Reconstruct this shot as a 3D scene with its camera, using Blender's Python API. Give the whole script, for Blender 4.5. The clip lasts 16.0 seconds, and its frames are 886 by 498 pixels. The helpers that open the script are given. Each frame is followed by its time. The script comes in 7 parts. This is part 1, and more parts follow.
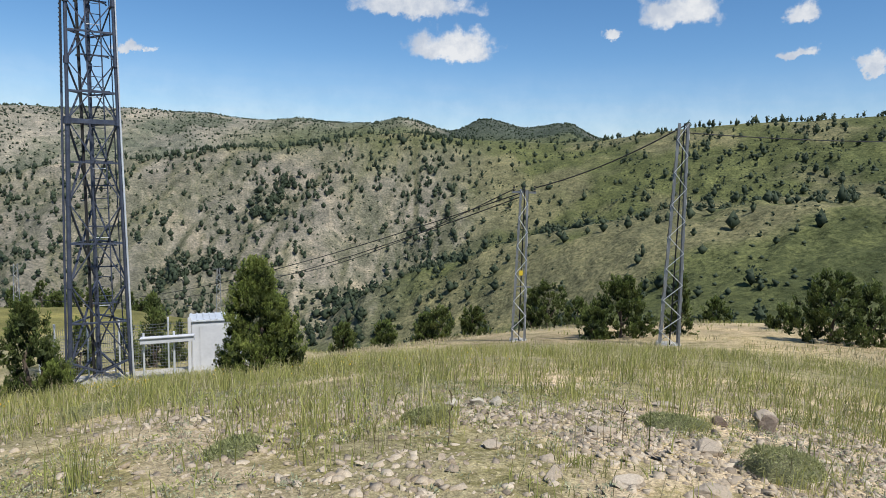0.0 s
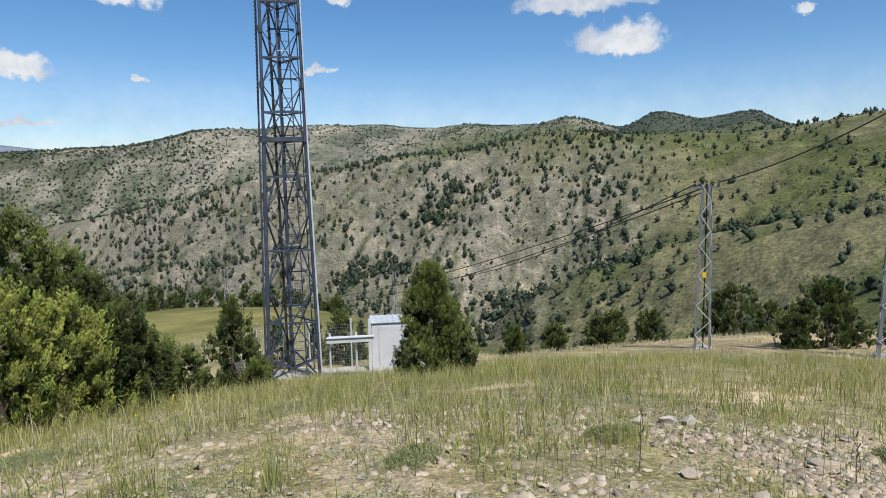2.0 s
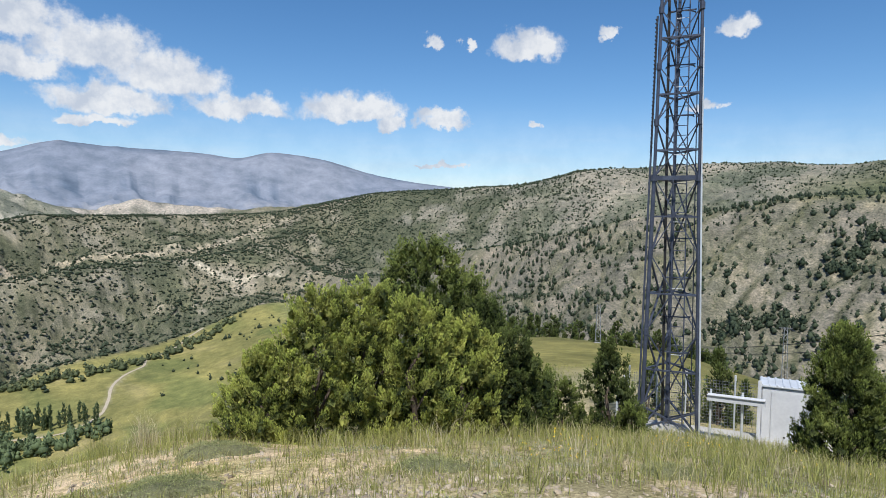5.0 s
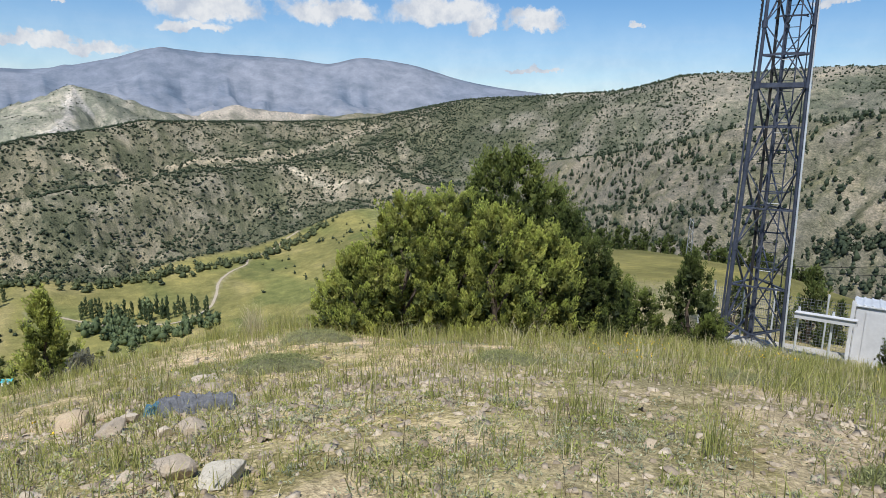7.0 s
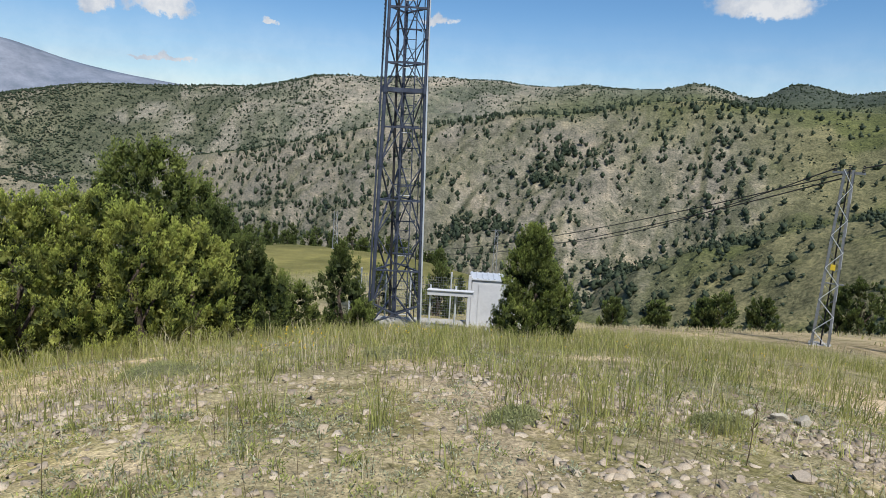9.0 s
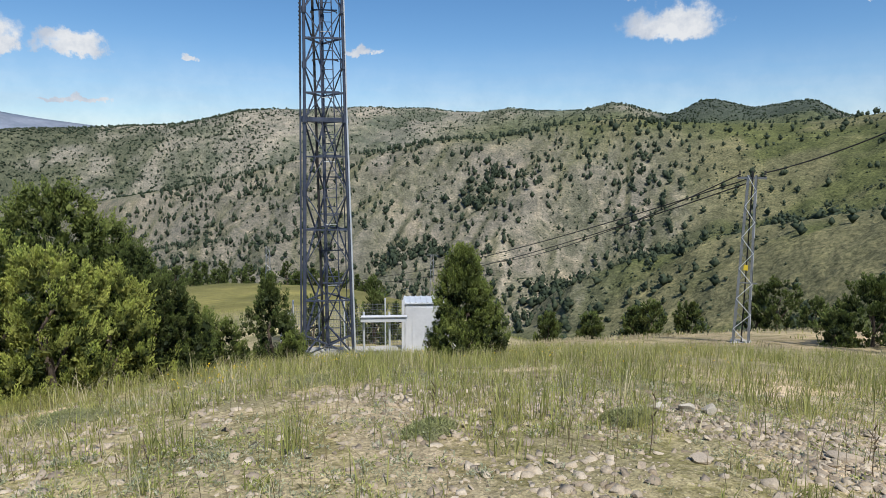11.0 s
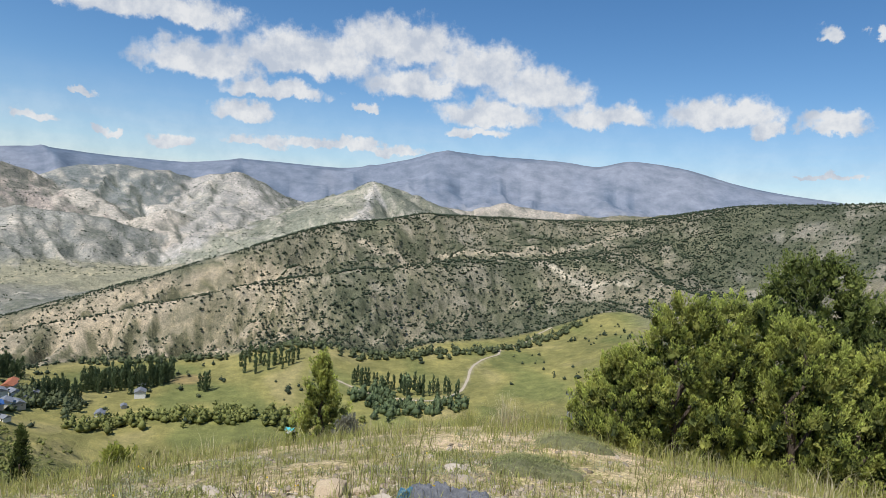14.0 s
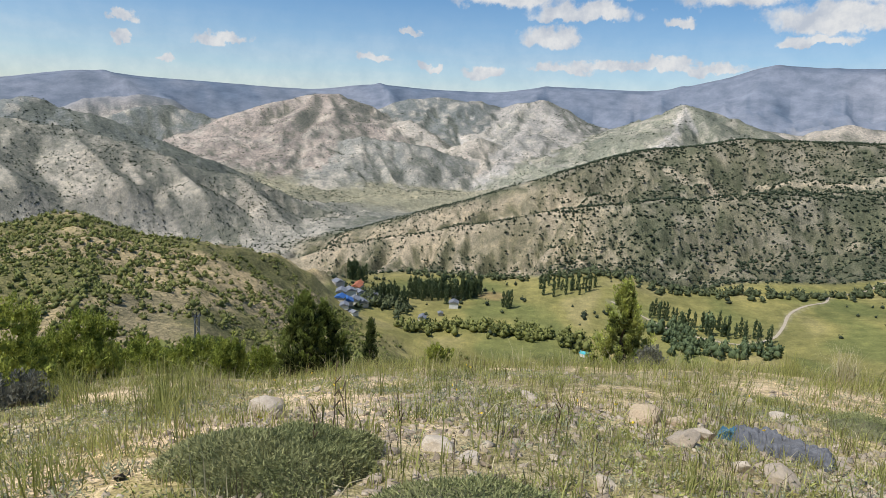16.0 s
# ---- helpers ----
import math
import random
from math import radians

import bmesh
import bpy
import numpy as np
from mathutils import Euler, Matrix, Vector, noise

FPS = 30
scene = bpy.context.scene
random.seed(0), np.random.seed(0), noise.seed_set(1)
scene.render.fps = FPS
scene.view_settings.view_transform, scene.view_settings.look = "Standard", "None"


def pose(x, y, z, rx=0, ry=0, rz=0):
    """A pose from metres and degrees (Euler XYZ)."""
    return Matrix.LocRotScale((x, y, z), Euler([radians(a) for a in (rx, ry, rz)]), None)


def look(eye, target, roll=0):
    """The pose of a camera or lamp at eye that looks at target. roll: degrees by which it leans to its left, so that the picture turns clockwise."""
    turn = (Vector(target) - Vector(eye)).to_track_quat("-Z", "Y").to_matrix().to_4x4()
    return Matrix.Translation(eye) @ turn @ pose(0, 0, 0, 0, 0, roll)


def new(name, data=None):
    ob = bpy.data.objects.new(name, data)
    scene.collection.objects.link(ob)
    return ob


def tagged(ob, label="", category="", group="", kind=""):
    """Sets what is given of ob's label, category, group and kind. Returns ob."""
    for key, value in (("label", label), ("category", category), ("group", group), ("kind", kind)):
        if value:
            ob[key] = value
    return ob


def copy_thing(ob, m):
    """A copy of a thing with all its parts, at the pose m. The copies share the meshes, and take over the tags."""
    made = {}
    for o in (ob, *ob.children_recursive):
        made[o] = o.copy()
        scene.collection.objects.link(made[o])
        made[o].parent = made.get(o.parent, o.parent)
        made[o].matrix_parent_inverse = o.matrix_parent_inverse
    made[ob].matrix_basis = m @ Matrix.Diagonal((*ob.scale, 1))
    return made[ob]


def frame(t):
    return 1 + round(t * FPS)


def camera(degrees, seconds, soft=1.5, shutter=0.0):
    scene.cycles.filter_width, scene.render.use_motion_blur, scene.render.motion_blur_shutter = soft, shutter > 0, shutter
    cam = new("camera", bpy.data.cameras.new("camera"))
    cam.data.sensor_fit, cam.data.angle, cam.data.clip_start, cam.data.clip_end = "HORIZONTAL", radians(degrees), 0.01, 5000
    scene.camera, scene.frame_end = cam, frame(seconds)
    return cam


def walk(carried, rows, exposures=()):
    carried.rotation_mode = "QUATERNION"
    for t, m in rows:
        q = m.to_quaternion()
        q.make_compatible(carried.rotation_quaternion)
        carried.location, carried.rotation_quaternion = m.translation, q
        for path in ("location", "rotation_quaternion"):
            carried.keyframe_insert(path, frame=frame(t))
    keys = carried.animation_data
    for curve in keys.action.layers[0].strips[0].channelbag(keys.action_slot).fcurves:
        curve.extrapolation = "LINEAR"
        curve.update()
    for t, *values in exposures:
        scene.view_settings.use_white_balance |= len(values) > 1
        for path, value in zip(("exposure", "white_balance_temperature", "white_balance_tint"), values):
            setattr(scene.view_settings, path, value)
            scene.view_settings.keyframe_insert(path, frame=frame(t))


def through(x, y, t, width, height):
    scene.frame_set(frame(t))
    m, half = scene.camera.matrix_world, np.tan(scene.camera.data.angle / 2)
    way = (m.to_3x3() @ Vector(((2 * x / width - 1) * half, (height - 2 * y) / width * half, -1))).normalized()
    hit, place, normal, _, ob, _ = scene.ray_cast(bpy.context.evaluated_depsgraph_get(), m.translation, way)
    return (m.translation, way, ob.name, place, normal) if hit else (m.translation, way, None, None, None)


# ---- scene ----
# ------------------------------------------------------------------ camera
EYE = 1.55
cam = camera(70.07, 16.0, soft=0.5)
ROWS = [
    (0.00, 0.114, -0.372, 0.013, -0.25, -6.40, -1.57),
    (0.50, 0.069, -0.163, -0.001, 7.18, -5.92, -1.34),
    (1.00, 0.035, -0.009, -0.001, 13.24, -6.46, 1.04),
    (1.50, 0.020, -0.105, 0.008, 15.03, -6.45, 0.57),
    (2.00, 0.006, -0.111, 0.013, 14.68, -6.30, 1.01),
    (2.50, -0.003, -0.112, 0.017, 14.99, -5.92, 0.81),
    (3.00, -0.004, -0.058, 0.010, 15.24, -5.10, 0.38),
    (3.50, 0.029, -0.050, 0.022, 18.36, -4.19, -0.57),
    (4.00, -0.031, -0.059, 0.024, 27.10, -5.16, -3.47),
    (4.50, -0.195, 0.138, 0.053, 40.27, -4.10, -1.71),
    (5.00, -0.423, 0.076, 0.025, 47.85, -2.76, -0.81),
    (5.20, -0.422, -0.002, -0.009, 51.39, -2.95, -1.57),
    (5.72, -0.353, -0.045, -0.023, 58.75, -4.36, -1.63),
    (6.25, -0.243, -0.087, 0.017, 61.72, -7.43, -1.23),
    (6.78, -0.114, -0.125, 0.056, 59.02, -10.30, -1.17),
    (7.30, 0.014, -0.156, 0.039, 49.34, -11.14, -2.21),
    (7.50, -0.032, -0.198, -0.025, 43.72, -10.60, -3.73),
    (8.00, 0.053, -0.149, -0.038, 31.65, -11.37, -2.44),
    (8.50, -0.072, -0.091, 0.003, 26.53, -13.79, -1.79),
    (9.00, -0.107, -0.167, 0.043, 24.62, -10.30, -3.27),
    (9.20, -0.064, -0.183, 0.051, 22.96, -7.41, -3.75),
    (9.72, -0.005, -0.139, 0.044, 18.18, -5.44, -3.82),
    (10.25, 0.078, -0.164, 0.020, 14.59, -6.08, -2.70),
    (10.78, 0.150, -0.188, -0.006, 15.70, -7.42, -1.23),
    (11.30, 0.175, -0.142, -0.024, 24.99, -7.58, -0.26),
    (11.50, 0.069, -0.140, 0.006, 30.42, -6.99, -0.47),
    (12.00, -0.218, -0.028, 0.023, 45.06, -5.17, -0.59),
    (12.50, -0.378, -0.172, -0.080, 54.79, -3.78, -0.02),
    (13.00, -0.465, -0.113, -0.072, 63.33, -2.41, -0.96),
    (13.50, -0.458, -0.170, -0.076, 70.68, -1.79, -3.20),
    (14.00, -0.714, -0.097, -0.130, 79.14, -3.27, -3.89),
    (14.50, -0.616, -0.173, -0.116, 87.94, -5.77, -3.89),
    (15.00, -0.702, -0.218, -0.153, 95.31, -8.74, -4.07),
    (15.50, -0.729, -0.243, -0.181, 100.85, -10.56, -2.36),
    (16.00, -0.731, -0.278, -0.192, 105.90, -11.34, -2.75),
]
walk(cam, [(t, pose(x, y, EYE + z, 90 + pitch, roll, yaw)) for t, x, y, z, yaw, pitch, roll in ROWS],
     exposures=[(0.0, 0.17, 6250, 10), (5.0, 0.19, 6150, 10), (8.5, 0.08, 6250, 10), (12.5, 0.15, 6200, 10), (16.0, 0.03, 6350, 10)])

# ------------------------------------------------------------------ sky, clouds and sun
SUN_BEARING, SUN_HEIGHT = 222.0, 58.0      # degrees: bearing counts to the left from +y


def toward(az, el):
    """The unit vector at a bearing (left of +y) and an elevation, in degrees."""
    a, e = radians(az), radians(el)
    return Vector((-math.sin(a) * math.cos(e), math.cos(a) * math.cos(e), math.sin(e)))


sun_data = bpy.data.lights.new("sun", "SUN")
sun_data.energy, sun_data.angle, sun_data.color = 5.0, radians(0.55), (1.0, 0.95, 0.86)
sun = new("sun", sun_data)
sun.matrix_world = look(tuple(toward(SUN_BEARING, SUN_HEIGHT) * 60), (0, 0, 0))

# clouds: bearing, elevation, half width, half height, in degrees
CLOUDS_EAST = [(-0.3, 16.7, 8.7, 1.2), (2.9, 14.9, 5.4, 1.4), (-0.8, 11.6, 3.9, 1.5), (23.4, 15.7, 1.6, 1.1), (40.8, 15.1, 3.2, 1.3),
               (52.5, 8.3, 1.4, 1.1), (47.9, 8.6, 2.6, 1.0), (40.0, 8.5, 0.7, 0.4), (25.6, 9.6, 1.3, 0.4), (-19.9, 14.2, 3.4, 1.5),
               (-14.4, 12.6, 0.9, 0.5), (-28.9, 13.2, 1.5, 1.0), (-29.0, 10.4, 1.5, 0.5), (-33.8, 9.2, 1.1, 0.8), (33.6, 15.7, 0.7, 0.5),
               (48.8, 15.3, 1.0, 0.6), (45.8, 15.2, 0.6, 0.6), (48.0, 4.8, 2.6, 0.35)]
CLOUDS_WEST = [(100.5, 11.3, 5.4, 1.7), (92.0, 12.8, 8.0, 2.1), (84.0, 14.6, 6.4, 2.3), (76.5, 13.2, 5.0, 2.3), (94.5, 9.6, 5.0, 1.0),
               (71.5, 11.4, 5.0, 1.9), (82.5, 11.2, 4.6, 1.5), (97.0, 7.6, 3.0, 1.0), (75.5, 9.0, 5.6, 1.4), (65.6, 9.3, 4.4, 1.3),
               (76.9, 7.4, 3.6, 0.5), (56.0, 9.7, 4.8, 1.5), (105.0, 15.0, 8.5, 1.6), (108.8, 7.6, 1.1, 0.4), (107.1, 4.9, 0.9, 0.4),
               (88.5, 5.4, 9.0, 0.6), (102.5, 4.4, 2.4, 0.7), (86.5, 9.0, 1.3, 0.5), (124.7, 6.1, 3.0, 0.6), (131.8, 6.9, 1.0, 0.6),
               (129.1, 3.9, 0.9, 0.35), (132.0, 5.2, 0.8, 0.4), (48.0, 9.2, 2.2, 0.8), (96.0, 5.0, 3.0, 0.5), (112.0, 5.2, 1.6, 0.45)]

world = bpy.data.worlds.new("sky")
world.use_nodes = True
scene.world = world
wt = world.node_tree
wt.nodes.clear()


def wn(kind, **props):
    n = wt.nodes.new(kind)
    for key, value in props.items():
        if key == "op":
            n.operation = value
        elif key == "ins":
            for i, v in value.items():
                n.inputs[i].default_value = v
    return n


def wlink(a, b):
    wt.links.new(a, b)


sky = wt.nodes.new("ShaderNodeTexSky")
sky.sky_type, sky.sun_disc = "NISHITA", False
sky.sun_elevation, sky.sun_rotation = radians(SUN_HEIGHT), radians(-SUN_BEARING)
sky.altitude, sky.air_density, sky.dust_density, sky.ozone_density = 1500, 1.0, 1.0, 1.0
sky_bg = wn("ShaderNodeBackground", ins={1: 0.112})
deep = wt.nodes.new("ShaderNodeHueSaturation")
deep.inputs["Saturation"].default_value, deep.inputs["Hue"].default_value = 1.26, 0.499
wlink(sky.outputs[0], deep.inputs["Color"])
wlink(deep.outputs[0], sky_bg.inputs[0])
coord = wt.nodes.new("ShaderNodeTexCoord")
sep = wt.nodes.new("ShaderNodeSeparateXYZ")
wlink(coord.outputs["Generated"], sep.inputs[0])
neg = wn("ShaderNodeMath", op="MULTIPLY", ins={1: -1.0})
wlink(sep.outputs[0], neg.inputs[0])
atan = wn("ShaderNodeMath", op="ARCTAN2")
wlink(neg.outputs[0], atan.inputs[0])
wlink(sep.outputs[1], atan.inputs[1])
asin = wn("ShaderNodeMath", op="ARCSINE")
wlink(sep.outputs[2], asin.inputs[0])
angles = wt.nodes.new("ShaderNodeCombineXYZ")
wlink(atan.outputs[0], angles.inputs[0])
wlink(asin.outputs[0], angles.inputs[1])
puff = wn("ShaderNodeTexNoise", ins={"Scale": 26.0, "Detail": 7.0, "Roughness": 0.62})
wlink(coord.outputs["Generated"], puff.inputs["Vector"])
# the clouds' outlines are pushed about by billows
shift = wn("ShaderNodeVectorMath", op="SUBTRACT", ins={1: (0.5, 0.5, 0.5)})
wlink(puff.outputs["Color"], shift.inputs[0])
swing = wn("ShaderNodeVectorMath", op="MULTIPLY", ins={1: (0.075, 0.050, 0.0)})
wlink(shift.outputs[0], swing.inputs[0])
bent = wn("ShaderNodeVectorMath", op="ADD")
wlink(angles.outputs[0], bent.inputs[0])
wlink(swing.outputs[0], bent.inputs[1])
nearest = None
for az, el, w, h in CLOUDS_EAST + CLOUDS_WEST:
    off = wn("ShaderNodeVectorMath", op="SUBTRACT", ins={1: (radians(az), radians(el - 0.28 * h), 0)})
    wlink(bent.outputs[0], off.inputs[0])
    div = wn("ShaderNodeVectorMath", op="MULTIPLY", ins={1: (1 / radians(w), 1 / radians(h * 1.2), 0)})
    wlink(off.outputs[0], div.inputs[0])
    # flat bases: the lower half is half as deep as the heaped upper one
    under = wn("ShaderNodeVectorMath", op="MULTIPLY", ins={1: (-1.0, -1.9, 0)})
    wlink(div.outputs[0], under.inputs[0])
    both = wn("ShaderNodeVectorMath", op="MAXIMUM")
    wlink(div.outputs[0], both.inputs[0])
    wlink(under.outputs[0], both.inputs[1])
    length = wn("ShaderNodeVectorMath", op="LENGTH")
    wlink(both.outputs[0], length.inputs[0])
    if nearest is None:
        nearest = length.outputs["Value"]
    else:
        m = wn("ShaderNodeMath", op="SMOOTH_MIN", ins={2: 0.30})
        wlink(nearest, m.inputs[0])
        wlink(length.outputs["Value"], m.inputs[1])
        nearest = m.outputs[0]
fine = wn("ShaderNodeTexNoise", ins={"Scale": 44.0, "Detail": 6.0, "Roughness": 0.6})
wlink(coord.outputs["Generated"], fine.inputs["Vector"])
rough = wn("ShaderNodeMath", op="MULTIPLY_ADD", ins={1: 0.95, 2: -0.47})
wlink(fine.outputs["Fac"], rough.inputs[0])
edge = wn("ShaderNodeMath", op="ADD")
wlink(nearest, edge.inputs[0])
wlink(rough.outputs[0], edge.inputs[1])
mask = wt.nodes.new("ShaderNodeMapRange")
mask.interpolation_type = "SMOOTHSTEP"
for i, v in ((1, 1.12), (2, 0.60), (3, 0.0), (4, 0.95)):
    mask.inputs[i].default_value = v
wlink(edge.outputs[0], mask.inputs[0])
tone = wt.nodes.new("ShaderNodeMapRange")
for i, v in ((1, 0.38), (2, 0.62), (3, 0.20), (4, 1.0)):
    tone.inputs[i].default_value = v
wlink(puff.outputs["Fac"], tone.inputs[0])
cloud_col = wn("ShaderNodeMix")
cloud_col.data_type = "RGBA"
cloud_col.inputs[6].default_value, cloud_col.inputs[7].default_value = (0.58, 0.64, 0.74, 1), (1.0, 0.99, 0.97, 1)
wlink(tone.outputs[0], cloud_col.inputs[0])
cloud_bg = wn("ShaderNodeBackground", ins={1: 0.76})
wlink(cloud_col.outputs[2], cloud_bg.inputs[0])
mix = wt.nodes.new("ShaderNodeMixShader")
low_veil = wt.nodes.new("ShaderNodeMapRange")
low_veil.interpolation_type = "SMOOTHSTEP"
for i, v in ((1, radians(11.0)), (2, radians(1.0)), (3, 0.0), (4, 0.46)):
    low_veil.inputs[i].default_value = v
wlink(asin.outputs[0], low_veil.inputs[0])
streak_map = wn("ShaderNodeVectorMath", op="MULTIPLY", ins={1: (5.0, 34.0, 0.0)})
wlink(angles.outputs[0], streak_map.inputs[0])
streak = wn("ShaderNodeTexNoise", ins={"Scale": 1.0, "Detail": 6.0, "Roughness": 0.6})
wlink(streak_map.outputs[0], streak.inputs["Vector"])
streaky = wt.nodes.new("ShaderNodeMapRange")
for i, v in ((1, 0.34), (2, 0.66), (3, 0.45), (4, 1.0)):
    streaky.inputs[i].default_value = v
wlink(streak.outputs["Fac"], streaky.inputs[0])
veil = wn("ShaderNodeMath", op="MULTIPLY")
wlink(low_veil.outputs[0], veil.inputs[0])
wlink(streaky.outputs[0], veil.inputs[1])
covered = wn("ShaderNodeMath", op="MAXIMUM")
wlink(mask.outputs[0], covered.inputs[0])
wlink(veil.outputs[0], covered.inputs[1])
wlink(covered.outputs[0], mix.inputs[0])
wlink(sky_bg.outputs[0], mix.inputs[1])
wlink(cloud_bg.outputs[0], mix.inputs[2])
world_out = wt.nodes.new("ShaderNodeOutputWorld")
wlink(mix.outputs[0], world_out.inputs[0])


# ------------------------------------------------------------------ materials
class Mat:
    """A small helper to lay out a node material."""

    def __init__(self, name, roughness=0.8, metallic=0.0):
        self.m = bpy.data.materials.new(name)
        self.m.use_nodes = True
        self.t = self.m.node_tree
        self.b = self.t.nodes["Principled BSDF"]
        self.b.inputs["Roughness"].default_value = roughness
        self.b.inputs["Metallic"].default_value = metallic
        self.b.inputs["Specular IOR Level"].default_value = 0.25

    def node(self, kind, op=None, **ins):
        n = self.t.nodes.new(kind)
        if op:
            n.operation = op
        for key, value in ins.items():
            n.inputs[key.replace("_", " ")].default_value = value
        return n

    def link(self, a, b):
        self.t.links.new(a, b)

    def noise(self, scale, detail=4.0, rough=0.6, stretch=None, coords="Object"):
        c = self.node("ShaderNodeTexCoord")
        n = self.node("ShaderNodeTexNoise", Scale=scale, Detail=detail, Roughness=rough)
        if stretch:
            mp = self.node("ShaderNodeMapping", Scale=stretch)
            self.link(c.outputs[coords], mp.inputs[0])
            self.link(mp.outputs[0], n.inputs["Vector"])
        else:
            self.link(c.outputs[coords], n.inputs["Vector"])
        return n.outputs["Fac"]

    def ramp(self, fac, stops):
        r = self.node("ShaderNodeValToRGB")
        while len(r.color_ramp.elements) < len(stops):
            r.color_ramp.elements.new(0.5)
        for e, (p, c) in zip(r.color_ramp.elements, stops):
            e.position, e.color = p, (*c, 1)
        self.link(fac, r.inputs[0])
        return r.outputs[0]

    def mix(self, fac, a, b, how="MIX"):
        n = self.node("ShaderNodeMix")
        n.data_type, n.blend_type = "RGBA", how
        for slot, v in ((0, fac), (6, a), (7, b)):
            if isinstance(v, (int, float)):
                n.inputs[slot].default_value = v
            elif isinstance(v, tuple):
                n.inputs[slot].default_value = (*v, 1)
            else:
                self.link(v, n.inputs[slot])
        return n.outputs[2]

    def math(self, op, a, b=0.0):
        n = self.node("ShaderNodeMath", op)
        for slot, v in ((0, a), (1, b)):
            if isinstance(v, (int, float)):
                n.inputs[slot].default_value = v
            else:
                self.link(v, n.inputs[slot])
        return n.outputs[0]

    def color(self, v):
        self.link(v, self.b.inputs["Base Color"])
        return self

    def bump(self, height, strength=0.4, distance=0.02):
        n = self.node("ShaderNodeBump", Strength=strength, Distance=distance)
        self.link(height, n.inputs["Height"])
        self.link(n.outputs[0], self.b.inputs["Normal"])
        return self


def plain(name, dark, light, scale=6.0, roughness=0.7, metallic=0.0, bump=0.15, distance=0.01):
    """Two tones of one colour mottled at two scales, with a fine relief."""
    m = Mat(name, roughness, metallic)
    big, small = m.noise(scale), m.noise(scale * 9)
    both = m.math("MULTIPLY_ADD", big, 0.65)
    s = m.math("MULTIPLY", small, 0.35)
    m.link(s, both.node.inputs[2])
    m.color(m.ramp(both, [(0.3, dark), (0.7, light)]))
    m.bump(small, bump, distance)
    return m.m


def foliage(name, dark, light, tip, lit_tips=False, through=0.20):
    """Needles: tone varies from sprig to sprig and over the crown; thin, so a little light comes through."""
    m = Mat(name, 0.75)
    isl = m.node("ShaderNodeNewGeometry").outputs["Random Per Island"]
    tone = isl
    if lit_tips:
        # tuft tips are paler, for young growth and for light; inner leaves are painted as if shaded
        tip_light = m.node("ShaderNodeAttribute")
        tip_light.attribute_name = "tip_light"
        tone = m.math("ADD", m.math("MULTIPLY", isl, 0.16), m.math("MULTIPLY", tip_light.outputs["Fac"], 0.95))
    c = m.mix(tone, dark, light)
    patch = m.noise(1.3, 2.0)
    c = m.mix(m.math("MULTIPLY", m.ramp(patch, [(0.45, (0, 0, 0)), (0.7, (1, 1, 1))]), 0.6), c, tip)
    m.color(c)
    tr = m.node("ShaderNodeBsdfTranslucent")
    m.link(c, tr.inputs[0])
    mx = m.node("ShaderNodeMixShader")
    mx.inputs[0].default_value = through
    m.link(m.b.outputs[0], mx.inputs[1])
    m.link(tr.outputs[0], mx.inputs[2])
    m.link(mx.outputs[0], m.t.nodes["Material Output"].inputs[0])
    return m.m


